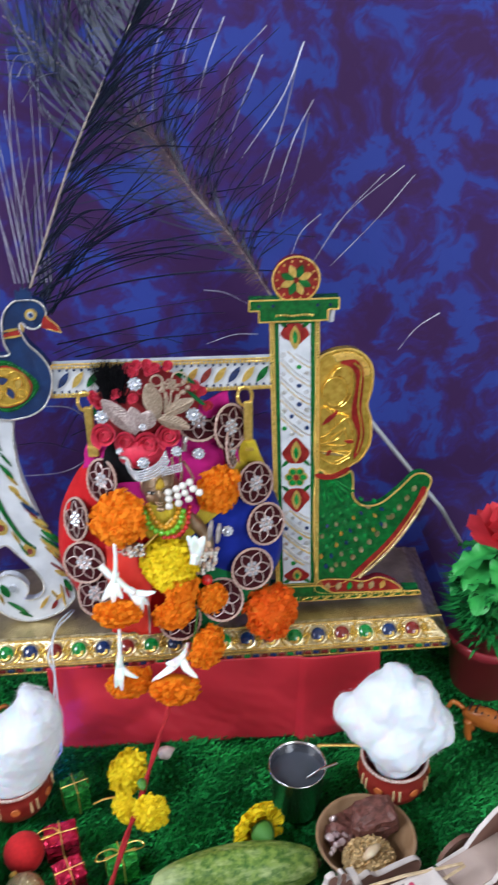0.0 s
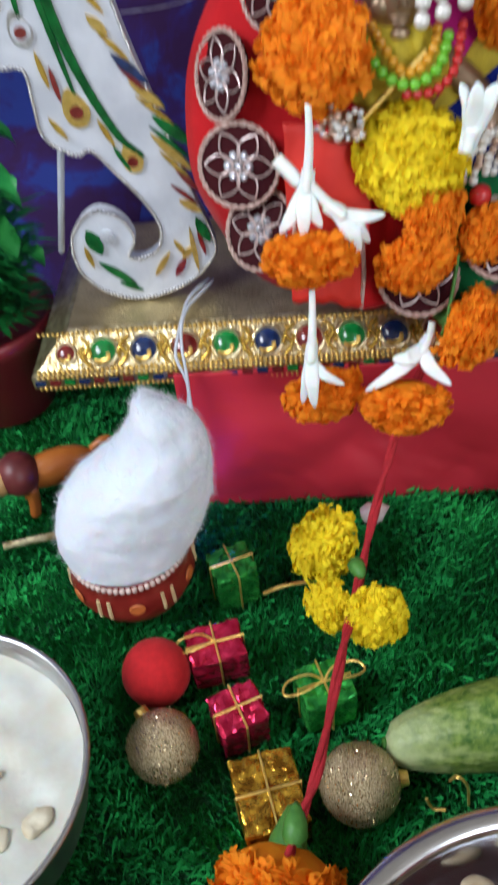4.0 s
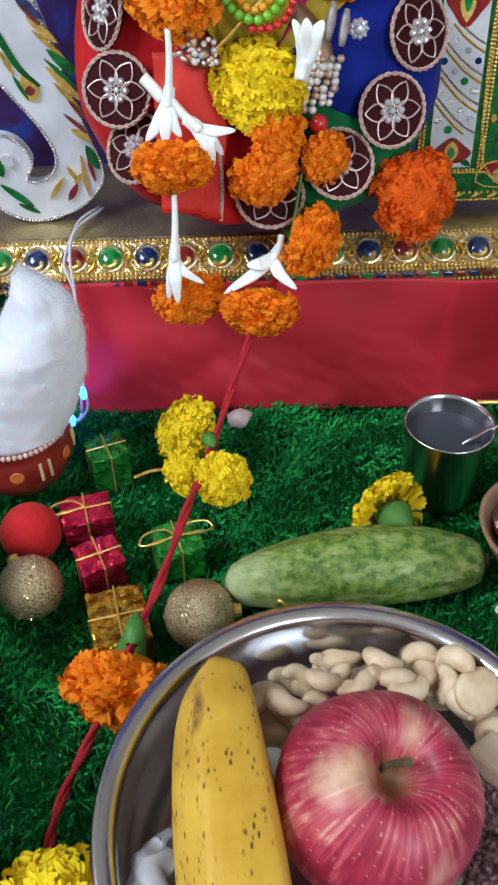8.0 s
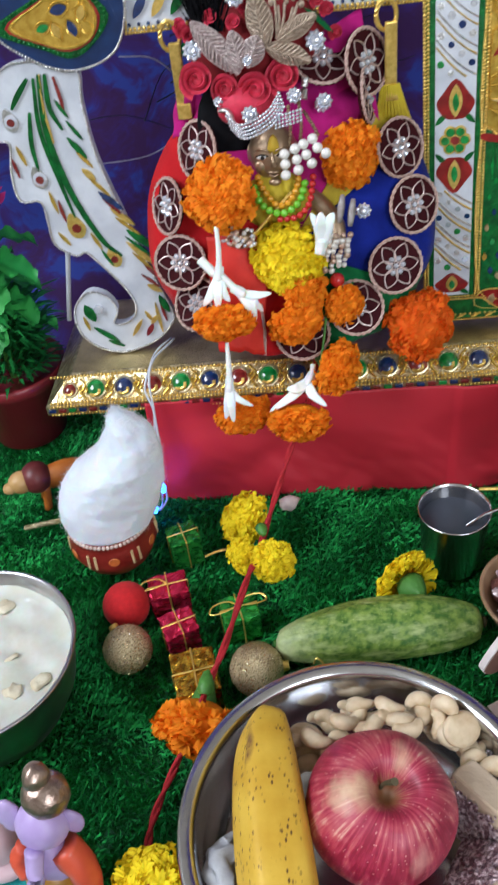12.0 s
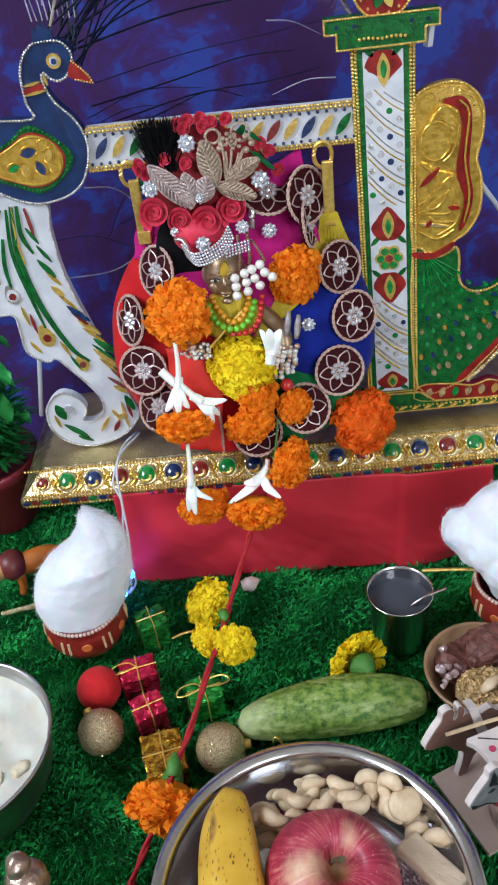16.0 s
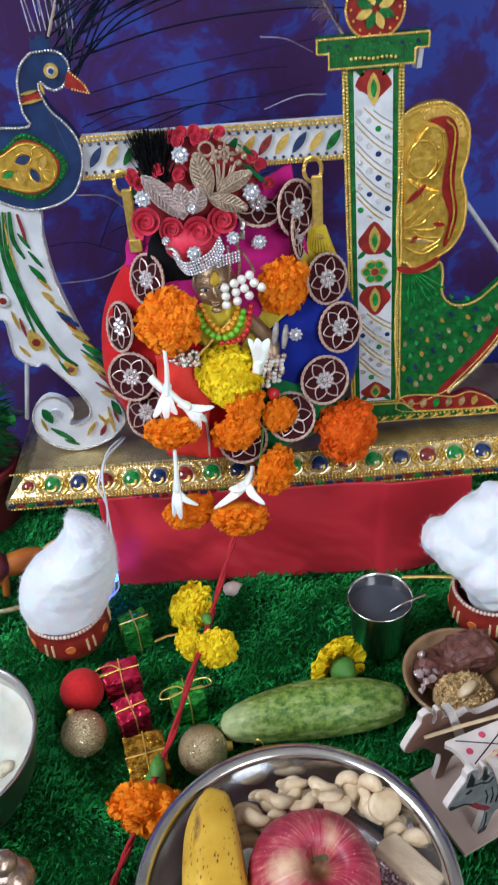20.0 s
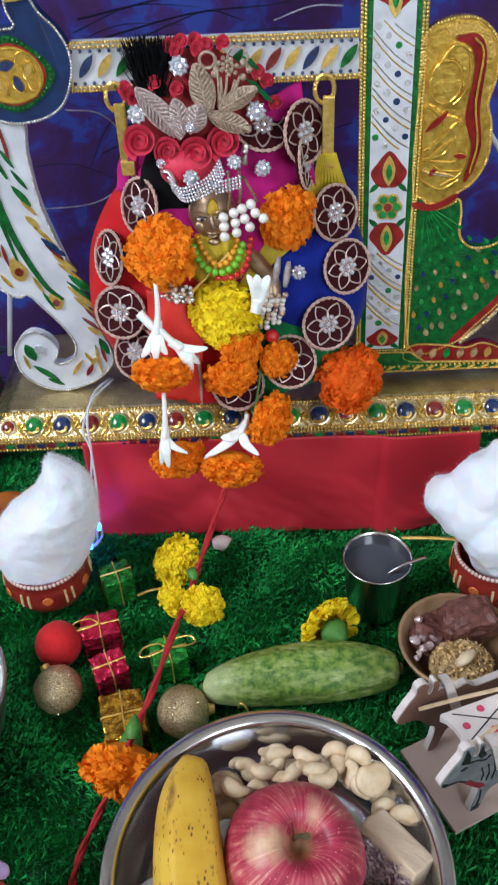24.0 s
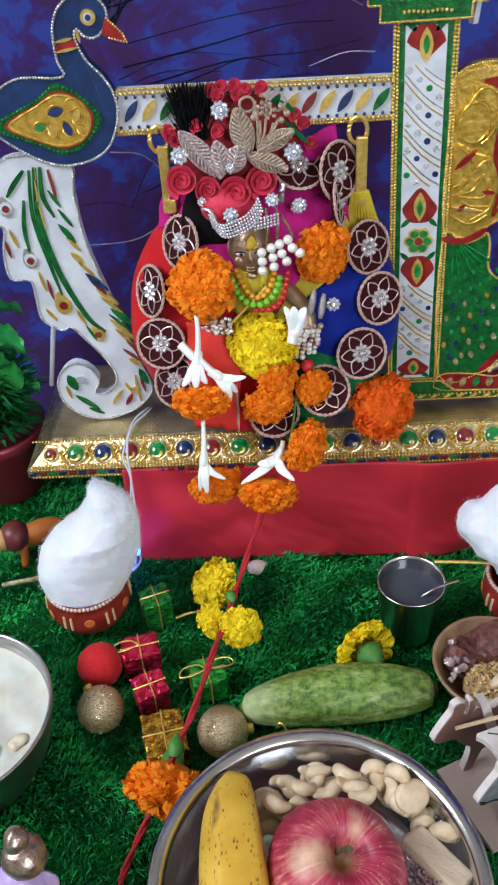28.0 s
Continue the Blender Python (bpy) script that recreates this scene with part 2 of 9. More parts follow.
def inlay(name, outline, mat, parent, lift=0.0012, y=CY, label=""):
    """A thin raised piece of enamel on a panel."""
    bm = bmesh.new()
    slab(bm, outline, y - lift, y + 0.0005)
    return part(name, bm, mat, parent, label)


def leaf(a, b, w, n=8, lean=0.0):
    """The outline of a pointed leaf from a to b in (x, z)."""
    a, b = np.array(a, float), np.array(b, float)
    d = b - a
    nrm = np.array((-d[1], d[0])) / np.linalg.norm(d)
    up = [a + d * k / n + nrm * (w * math.sin(math.pi * k / n) ** 0.8 + lean * math.sin(math.pi * k / n)) for k in range(n + 1)]
    lo = [a + d * k / n + nrm * (-w * math.sin(math.pi * k / n) ** 0.8 + lean * math.sin(math.pi * k / n)) for k in range(n - 1, 0, -1)]
    return up + lo


def disc(c, rx, rz=None, n=20, turn=0.0):
    rz = rz or rx
    cs, sn = math.cos(turn), math.sin(turn)
    return [(c[0] + rx * math.cos(q) * cs - rz * math.sin(q) * sn, c[1] + rx * math.cos(q) * sn + rz * math.sin(q) * cs)
            for q in (2 * math.pi * k / n for k in range(n))]


# ---- setting ----
def grid_sheet(nx, ny, f):
    v = [f(i / nx, j / ny) for j in range(ny + 1) for i in range(nx + 1)]
    q = [(j * (nx + 1) + i, j * (nx + 1) + i + 1, (j + 1) * (nx + 1) + i + 1, (j + 1) * (nx + 1) + i) for j in range(ny) for i in range(nx)]
    return v, q


# Room shell out of view, added to hold the lamps and bounce their light.
def build_room():
    bm = bmesh.new()
    box(bm, (0, 0, -0.80), (3.2, 3.4, 0.06))
    tagged(part("floor", bm, PLASTER), "plain pale room floor", "floor", kind="structure")
    bm = bmesh.new()
    box(bm, (0, 0, 2.03), (3.2, 3.4, 0.06))
    tagged(part("ceiling", bm, PLASTER), "plain pale plaster ceiling", "ceiling", kind="structure")
    bm = bmesh.new()
    box(bm, (0, 1.67, 0.615), (3.2, 0.06, 2.77))
    tagged(part("wall_north", bm, PLASTER), "plain pale plaster wall", "wall", kind="structure")
    bm = bmesh.new()
    box(bm, (1.57, 0, 0.615), (0.06, 3.28, 2.77))
    tagged(part("wall_east", bm, PLASTER), "plain pale plaster wall", "wall", kind="structure")
    # Unseen wall; its opening is added to hold the left lamp.
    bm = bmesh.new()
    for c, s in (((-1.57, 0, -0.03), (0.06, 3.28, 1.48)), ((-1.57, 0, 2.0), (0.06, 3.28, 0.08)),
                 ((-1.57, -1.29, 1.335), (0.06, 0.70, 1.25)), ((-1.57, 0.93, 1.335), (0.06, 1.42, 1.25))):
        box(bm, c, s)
    tagged(part("wall_west", bm, PLASTER), "unseen pale plaster wall with an opening added for the left lamp", "wall", kind="structure")
    # Unseen wall; its opening is added to hold the fill lamp.
    bm = bmesh.new()
    for c, s in (((-0.52, -1.67, 0.615), (2.06, 0.06, 2.77)), ((1.52, -1.67, 0.615), (0.1, 0.06, 2.77)), ((0.98, -1.67, 1.9), (0.96, 0.06, 0.2))):
        box(bm, c, s)
    tagged(part("wall_south", bm, PLASTER), "unseen pale plaster wall with an opening added for the fill lamp", "wall", kind="structure")
    bm = bmesh.new()
    box(bm, (0, 0.55, -0.405), (1.5, 1.1, 0.75), 0.01)
    tagged(part("table", bm, WOOD_EDGE), "plain wooden table under the green turf", "table")


def build_ground():
    v, q = grid_sheet(60, 60, lambda u, w: (-0.7 + 1.4 * u, 0.02 + 0.98 * w, -0.006 + 0.0025 * noise.noise((u * 9, w * 9, 3))))
    ground = raw("ground", v, q, TURF_BASE, smooth=True)
    tagged(ground, "dark green artificial turf mat spread under the offerings", "turf", kind="structure")
    rng = np.random.default_rng(4)
    n = 200000
    x = rng.uniform(-0.40, 0.34, n)
    y = rng.uniform(0.16, 0.78, n)
    keep = (y > 0.24) | (rng.random(n) < 0.6)
    x, y = x[keep], y[keep]
    n = len(x)
    tuft = np.sin(x * 75 + np.cos(y * 48) * 2) * np.cos(y * 66 + np.sin(x * 37) * 2)
    yaw = 3.0 * np.sin(x * 31 + 2.2 * np.cos(y * 23)) + 1.7 * np.cos(y * 41 + 1.5 * np.sin(x * 19)) + rng.normal(0, 1.1, n)
    tilt = rng.uniform(0.25, 1.15, n)
    length = rng.uniform(0.0055, 0.0120, n) * (1 + 0.22 * tuft)
    width = rng.uniform(0.00020, 0.00042, n)
    d = np.stack([np.cos(yaw), np.sin(yaw)], 1)
    side = np.stack([-d[:, 1], d[:, 0]], 1)
    verts = np.zeros((n, 6, 3))
    for k, (s, h, w) in enumerate(((0, 0, 1), (0.5, 0.62, 0.95), (1.0, 0.92, 0.55))):
        bend = np.sin(tilt * (0.55 + 0.6 * s)) * length * s
        up = np.cos(tilt * (0.35 + 0.8 * s)) * length * h
        for j, sg in enumerate((-1, 1)):
            verts[:, 2 * k + j, 0] = x + d[:, 0] * bend + sg * side[:, 0] * width * w
            verts[:, 2 * k + j, 1] = y + d[:, 1] * bend + sg * side[:, 1] * width * w
            verts[:, 2 * k + j, 2] = -0.006 + up + (0.0015 * sg if k == 2 else 0)
    base = (np.arange(n) * 6)[:, None]
    faces = np.concatenate([base + np.array([[0, 1, 3, 2]]), base + np.array([[2, 3, 5, 4]])], 0)
    me = bpy.data.meshes.new("turf")
    me.vertices.add(n * 6)
    me.vertices.foreach_set("co", verts.reshape(-1))
    me.loops.add(len(faces) * 4)
    me.loops.foreach_set("vertex_index", faces.reshape(-1).astype(np.int32))
    me.polygons.add(len(faces))
    me.polygons.foreach_set("loop_start", np.arange(0, len(faces) * 4, 4, dtype=np.int32))
    me.update(calc_edges=True)
    me.materials.append(TURF)
    tagged(new("turf", me), "short curly green plastic turf blades", "artificial grass", kind="stuff")


def build_backdrop():
    def f(u, w):
        x = -0.62 + 1.24 * u
        z = -0.01 + 0.95 * w
        fold = 0.010 * noise.noise((x * 5, z * 2.4, 1.0)) + 0.004 * noise.noise((x * 14, z * 6, 4.0))
        low = max(0.0, 0.12 - z)
        return (x, 0.875 + fold - low * 0.25, z)
    v, q = grid_sheet(90, 70, f)
    tagged(raw("backdrop", v, q, SATIN, smooth=True), "dark purple satin sheet with blue printed blotches hung behind the cradle", "backdrop cloth", kind="structure")
    def g(u, w):
        x = -0.20 + 0.42 * u
        y = 0.692 + 0.17 * w
        return (x, y, 0.0795 + 0.003 * noise.noise((x * 20, y * 20, 2)))
    v, q = grid_sheet(40, 20, g)
    tagged(raw("ledge_cloth", v, q, SATIN, smooth=True), "dark blue satin lying over the back of the pedestal", "cloth", kind="structure")


def build_pedestal():
    p = thing("pedestal", "low box draped in red satin under the gold board", "pedestal", (-0.015, 0.72, 0))
    bm = bmesh.new()
    box(bm, (-0.012, 0.765, 0.037), (0.27, 0.19, 0.072), 0.003)
    part("core", bm, WOOD_EDGE, p)
    def f(u, w):
        x = -0.160 + 0.296 * u
        wob = noise.noise((x * 16, w * 2, 0.3))
        crease = 0.0655 - 0.006 * w
        pleat = 0.0048 * (0.4 + 0.6 * w) / (1 + math.exp(-(x - crease) / 0.0009)) * math.exp(-max(0.0, x - crease) / 0.040)
        y = 0.658 - 0.014 * w - pleat + 0.003 * wob + w * (0.0030 * noise.noise((x * 34 + 2 * w, w * 3, 1.7)) + 0.0012 * noise.noise((x * 70 - 6 * w, w * 9, 4.1)))
        z = 0.085 - (0.087 + 0.005 * noise.noise((x * 24, 5, 1))) * w
        return (x - 0.004 * (1 - w) * (u < 0.05) + 0.006 * w * (u - 0.5), y, z)
    v, q = grid_sheet(150, 36, f)
    part_ob = raw("drape", v, q, RED_CLOTH, p, "red satin drape with one soft pleat", smooth=True)
    sol = part_ob.modifiers.new("thickness", "SOLIDIFY")
    sol.thickness = 0.0012


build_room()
build_ground()
build_backdrop()
build_pedestal()


# ---- the gold board ----
def board_point(x, y, z):
    """Board metres, with its slight rise to the right."""
    return (x, y, z + 0.018 * (x + 0.02))


GEM_PITCH = 0.0216


def build_board():
    b = thing("cradle_board", "gold foil board edged with coloured enamel gems", "board", (-0.02, 0.71, 0.082))
    sec = [(0.659, 0.0815), (0.6585, 0.0895), (0.662, 0.0905), (0.677, 0.1035), (0.680, 0.1045)]
    xl, xr = -0.2390, 0.200
    bm = bmesh.new()
    rows = []
    for k, (y, z) in enumerate(sec):
        inset = (y - 0.6585) * 0.9 if k > 1 else 0
        rows.append([bm.verts.new(board_point(xl + inset, y, z)), bm.verts.new(board_point(xr - inset, y, z)),
                     bm.verts.new(board_point(xr - inset, 0.80 - inset, z)), bm.verts.new(board_point(xl + inset, 0.80 - inset, z))])
    for a, c in zip(rows, rows[1:]):
        for k in range(4):
            bm.faces.new((a[k], a[(k + 1) % 4], c[(k + 1) % 4], c[k]))
    bm.faces.new(rows[0][::-1])
    part("body", bm, GOLD_FOIL, b)
    bm = bmesh.new()
    vs = [bm.verts.new(board_point(*q)) for q in ((xl + 0.0195, 0.680, 0.1047), (xr - 0.0195, 0.680, 0.1047), (xr - 0.0195, 0.78, 0.1047), (xl + 0.0195, 0.78, 0.1047))]
    bm.faces.new(vs)
    bmesh.ops.subdivide_edges(bm, edges=bm.edges[:], cuts=6, use_grid_fill=True)
    part("top_sheet", bm, GOLD_SHEET, b, "textured dull gold top sheet")
    return b


board = build_board()


# ---- the cradle frame: peacock, tail, beam, column and figure cut from board ----
BRIGHT_GOLD = material("bright_yellow_gold", (0.82, 0.55, 0.11), 0.26, 0.72, (0.58, 0.35, 0.05), 220, bump=0.5, bump_scale=260)


def panel(name, outline, mat, parent, label="", front=CY, thick=0.007, bead=0.0011, closed=True, trim=GOLD):
    """A cut-out panel with pale ply edges and a beaded gold rim."""
    bm = bmesh.new()
    slab(bm, outline, front, front + thick)
    p = part(name, bm, mat, parent, label)
    if bead:
        ring = evenly([(x, front - 0.0004, z) for x, z in outline], bead * 1.75, closed)
        beads("bead_trim", ring, bead, trim, p, "raised beaded rim")
    return p


def curl(pts, n=5, closed=True):
    return [tuple(q) for q in spline(pts, n, closed)]


def col(u, v):
    """A point of the leaning column: u across, v up."""
    return (0.0392 + 0.0385 * u + 0.0080 * (1 - v), 0.1215 + 0.2645 * v)


GREEN_GLASS = material("green_glass_gem", (0.006, 0.26, 0.05), 0.12, 0.0, (0.003, 0.12, 0.02), 220, coat=0.8)
BLUE_GLASS = material("blue_glass_gem", (0.012, 0.035, 0.13), 0.12, 0.0, (0.005, 0.015, 0.06), 220, coat=0.8)
RED_GLASS = material("red_glass_gem", (0.24, 0.025, 0.02), 0.12, 0.0, (0.12, 0.01, 0.01), 220, coat=0.8)
CLEAR_STONE = material("clear_rhinestone", (0.85, 0.87, 0.92), 0.08, 0.55, (0.55, 0.58, 0.66), 900)
SILVER = material("silver_thread", (0.75, 0.74, 0.74), 0.32, 0.9, (0.5, 0.48, 0.47), 400, bump=0.5, bump_scale=900)


def lattice_column(parent):
    p = panel("column", [col(0, 0), col(1, 0), col(1, 1), col(0, 1)], GREEN_FOIL, parent, "white column edged in green and gold, with gold diagonals and sequins", bead=0.0013)
    inner = [col(0.17, 0.008), col(0.83, 0.008), col(0.83, 0.985), col(0.17, 0.985)]
    inlay("white_face", inner, WHITE_PAINT, p, 0.0009)
    for u in (0.055, 0.945):
        beads("edge_beading", evenly([(col(u, v / 30)[0], CY - 0.0008, col(u, v / 30)[1]) for v in range(31)], 0.0023), 0.0012, GOLD, p)
    rnd = random.Random(11)
    for lo, hi in ((0.085, 0.315), (0.60, 0.90)):
        v = lo + 0.09
        k = 0
        while v < hi + 0.10:
            for dv in (0, -0.017):
                pts = [col(0.18 + 0.64 * t, v + dv - 0.085 * t - 0.01 * math.sin(3.1 * t)) for t in (0, 0.25, 0.5, 0.75, 1)]
                pts = [q for q in pts if 0.1215 + 0.2645 * (lo - 0.012) < q[1] < 0.1215 + 0.2645 * (hi + 0.012)]
                if len(pts) > 1:
                    bm = bmesh.new()
                    tube(bm, [(x, CY - 0.0010, z) for x, z in pts], 0.0008, 5)
                    part("raised_line", bm, GOLD if dv else SILVER, p)
            for t in (0.12, 0.37, 0.62, 0.87):
                x, z = col(0.17 + 0.66 * t, v - 0.046 - 0.085 * t)
                if lo - 0.005 < (z - 0.1215) / 0.2645 < hi:
                    r = rnd.uniform(0.0018, 0.0025)
                    mat = rnd.choice((CLEAR_STONE, BLUE_GLASS, BLUE_GLASS, GREEN_GLASS, SILVER))
                    inlay("sequin", disc((x, z), r, n=10), mat, p, 0.0016)
            v += 0.0635
            k += 1
    def tulip(v, flip, w=0.33, h=0.088):
        s = -1 if flip else 1
        c = (0.5, v)
        out = [col(c[0] + w * a, c[1] + s * h * b) for a, b in ((0, -0.48), (0.55, -0.42), (0.95, -0.05), (0.62, 0.25), (0.0, 0.62), (-0.62, 0.25), (-0.95, -0.05), (-0.55, -0.42))]
        inlay("tulip", curl(out, 3), RED_ENAMEL, p, 0.0014)
        a, b = col(0.5, v - s * h * 0.42), col(0.5, v + s * h * 0.48)
        inlay("gold_petal", leaf(a, b, 0.0042), GOLD, p, 0.0021)
        a, b = col(0.5, v - s * h * 0.25), col(0.5, v + s * h * 0.25)
        inlay("green_drop", leaf(a, b, 0.0020), GREEN_GLASS, p, 0.0028)
        for q in (-1, 1):
            inlay("leaf_tip", leaf(col(0.5 + q * 0.14, v - s * h * 0.30), col(0.5 + q * 0.33, v - s * h * 0.62), 0.0018), GREEN_FOIL, p, 0.0014)
    tulip(0.945, True)
    tulip(0.545, False)
    tulip(0.365, True)
    tulip(0.045, False, h=0.055)
    cx, cz = col(0.5, 0.452)
    for k in range(6):
        q = k * math.pi / 3
        d = (cx + 0.0062 * math.cos(q), cz + 0.0062 * math.sin(q))
        inlay("gold_ring", disc(d, 0.0040, n=14), GOLD, p, 0.0019)
        inlay("green_dot", disc(d, 0.0027, n=12), GREEN_GLASS, p, 0.0027)
    inlay("centre_dot", disc((cx, cz), 0.0028, n=12), RED_GLASS, p, 0.0030)


def capital(parent):
    c = panel("capital", [(0.0225, 0.4030), (0.0225, 0.3945), (0.0300, 0.3945), (0.0300, 0.3850), (0.0845, 0.3855), (0.0845, 0.3945), (0.0930, 0.3945), (0.0930, 0.4035)],
              GREEN_FOIL, parent, "stepped green glitter capital", front=CY - 0.003, thick=0.011, bead=0.0009)
    for x in (0.030, 0.041, 0.076, 0.086):
        inlay("dark_sequin", disc((x, 0.3985), 0.0013, n=10), BLUE_GLASS, c, 0.0012, CY - 0.003)
    beads("gold_beading", [(0.044 + 0.0028 * k, CY - 0.0042, 0.3905 + 0.0004 * math.sin(k)) for k in range(11)], 0.0012, GOLD, c)
    f = panel("finial", disc((0.059, 0.4185), 0.0182, n=36), RED_ENAMEL, parent, "round maroon finial with gold and green petals", front=CY - 0.001, bead=0.0011)
    for k in range(8):
        q = k * math.pi / 4 + math.pi / 8
        a = (0.059 + 0.002 * math.cos(q), 0.4185 + 0.002 * math.sin(q))
        b = (0.059 + 0.0128 * math.cos(q), 0.4185 + 0.0128 * math.sin(q))
        inlay("petal", leaf(a, b, 0.0028), GREEN_FOIL if k % 2 else GOLD, f, 0.0018, CY - 0.001)
    for k in range(14):
        q = k * 2 * math.pi / 14
        inlay("dot", disc((0.059 + 0.0150 * math.cos(q), 0.4185 + 0.0150 * math.sin(q)), 0.0008, n=8), GOLD, f, 0.0012, CY - 0.001)


def beam(parent):
    b = panel("beam", [(-0.139, 0.3245), (0.0405, 0.3265), (0.0400, 0.3530), (-0.136, 0.3530)], WHITE_PAINT, parent, "white beam with gold beads and slanting coloured strokes", front=CY + 0.001, bead=0.0011)
    for z0, z1 in ((0.3268, 0.3285), (0.3505, 0.3510)):
        row = [(-0.136 + 0.176 * t / 60, z0 + (z1 - z0) * t / 60) for t in range(61)]
        beads("gold_beading", [(x, CY - 0.0002, z) for x, z in row], 0.0013, GOLD, b)
        beads("dark_beading", [(x, CY - 0.0001, z + (0.0024 if z0 < 0.34 else -0.0024)) for x, z in row[::2]], 0.0013, BLUE_GLASS, b)
    mats = (BLUE_GLASS, GOLD, GREEN_FOIL, GOLD, RED_GLASS, GOLD)
    for k in range(15):
        x = -0.128 + 0.0115 * k
        inlay("stroke", leaf((x - 0.0050, 0.3325), (x + 0.0050, 0.3462), 0.0027), mats[k % 6], b, 0.0014, CY + 0.001)


def peacock(parent):
    body = curl([(-0.228, 0.347), (-0.210, 0.358), (-0.195, 0.3640), (-0.1681, 0.3632), (-0.1695, 0.3726), (-0.1697, 0.3840), (-0.1686, 0.3928), (-0.1648, 0.4013), (-0.1596, 0.4062), (-0.1555, 0.4083), (-0.1438, 0.4087), (-0.1379, 0.4062), (-0.1348, 0.4012), (-0.1348, 0.3952), (-0.1392, 0.3880), (-0.1457, 0.3849), (-0.1511, 0.3871), (-0.1538, 0.3904), (-0.1561, 0.3884), (-0.1551, 0.3811), (-0.1508, 0.3717), (-0.1430, 0.3630), (-0.1377, 0.3532), (-0.1361, 0.3422), (-0.1389, 0.3300), (-0.1456, 0.3178), (-0.1558, 0.3108), (-0.1692, 0.3073), (-0.1819, 0.3075), (-0.198, 0.314), (-0.218, 0.329)], 3)
    p = panel("peacock", body, TEAL_ENAMEL, parent, "dark blue peacock with a gold teardrop wing", front=CY - 0.002, thick=0.009, bead=0.0011, trim=SILVER)
    y = CY - 0.002
    inlay("crest", [(-0.1562, 0.4079), (-0.1561, 0.4128), (-0.1555, 0.4171), (-0.1526, 0.4152), (-0.1508, 0.4193), (-0.1490, 0.4171), (-0.1461, 0.4191), (-0.1460, 0.4154), (-0.1424, 0.4153), (-0.1438, 0.4108), (-0.1433, 0.4078)], TEAL_ENAMEL, p, 0.001, y)
    inlay("beak", curl([(-0.1351, 0.3961), (-0.1304, 0.3916), (-0.1262, 0.3869), (-0.1243, 0.3820), (-0.1292, 0.3833), (-0.1351, 0.3851), (-0.1391, 0.3876)], 3), RED_ENAMEL, p, 0.0016, y)
    beads("beak_rim", evenly([(bx, y - 0.0014, bz) for bx, bz in ((-0.1351, 0.3961), (-0.1304, 0.3916), (-0.1262, 0.3869), (-0.1243, 0.3820), (-0.1243, 0.3820), (-0.1292, 0.3833), (-0.1351, 0.3851))], 0.0018), 0.0008, GOLD, p)
    inlay("eye_ring", disc((-0.1460, 0.3971), 0.0046, n=18), GOLD, p, 0.0016, y)
    inlay("eye_white", disc((-0.1460, 0.3971), 0.0027, n=16), WHITE_PAINT, p, 0.0020, y)
    inlay("eye", disc((-0.1457, 0.3971), 0.0018, n=12), BLUE_GLASS, p, 0.0026, y)
    inlay("collar", [(-0.1693, 0.3817), (-0.1648, 0.3832), (-0.1565, 0.3848), (-0.1547, 0.3811), (-0.1632, 0.3799), (-0.1690, 0.3790)], RED_ENAMEL, p, 0.0012, y)
    for a, b in (((-0.1697, 0.3781), (-0.1541, 0.3806)), ((-0.1531, 0.3828), (-0.1544, 0.3900)), ((-0.1688, 0.3839), (-0.1572, 0.3858))):
        inlay("collar_line", leaf(a, b, 0.0009), GOLD, p, 0.0018, y)
    def drop(s):
        return curl([(-0.180 - 0.030 * s, 0.337 - 0.002 * s), (-0.188, 0.337 + 0.0105 * s), (-0.174, 0.337 + 0.0175 * s), (-0.160, 0.337 + 0.0125 * s), (-0.1535 - 0.022 * (1 - s), 0.337),
                     (-0.160, 0.337 - 0.0125 * s), (-0.175, 0.337 - 0.0175 * s), (-0.190, 0.337 - 0.013 * s)], 4)
    inlay("green_border", drop(1.30), GREEN_FOIL, p, 0.0010, y)
    inlay("red_border", drop(1.06), RED_ENAMEL, p, 0.0016, y)
    inlay("wing", drop(0.98), BRIGHT_GOLD, p, 0.0023, y)
    beads("green_beading", evenly([(x, y - 0.0010, z) for x, z in drop(1.20)], 0.0030, True), 0.0012, GREEN_FOIL, p)
    for k, (cx, cz, r, q, m) in enumerate(((-0.176, 0.343, 0.0055, 0.2, BLUE_GLASS), (-0.170, 0.332, 0.0050, -1.2, BLUE_GLASS), (-0.188, 0.3335, 0.0042, 0.3, GREEN_GLASS), (-0.163, 0.340, 0.0045, 1.2, GOLD), (-0.180, 0.3315, 0.0045, 1.9, GOLD))):
        inlay("wing_drop", leaf((cx - r * math.cos(q), cz - r * math.sin(q)), (cx + r * math.cos(q), cz + r * math.sin(q)), r * 0.55), m, p, 0.0034, y)
    for cx, cz, r, q in ((-0.176, 0.343, 0.0066, 0.2), (-0.170, 0.332, 0.0062, -1.2), (-0.188, 0.3335, 0.0056, 0.3), (-0.163, 0.340, 0.0058, 1.2), (-0.180, 0.3315, 0.0056, 1.9), (-0.166, 0.347, 0.0050, 0.8), (-0.161, 0.331, 0.0050, 2.2)):
        bm = bmesh.new()
        ring = leaf((cx - r * math.cos(q), cz - r * math.sin(q)), (cx + r * math.cos(q), cz + r * math.sin(q)), r * 0.62)
        tube(bm, [(x, y - 0.0026, z) for x, z in ring + ring[:1]], 0.0006, 5)
        part("filigree_ring", bm, BRIGHT_GOLD, p)
    bm = bmesh.new()
    edge = drop(0.90)
    tube(bm, [(x, y - 0.0024, z) for x, z in edge + edge[:1]], 0.0007, 5)
    part("filigree_ring", bm, BRIGHT_GOLD, p)
    return p


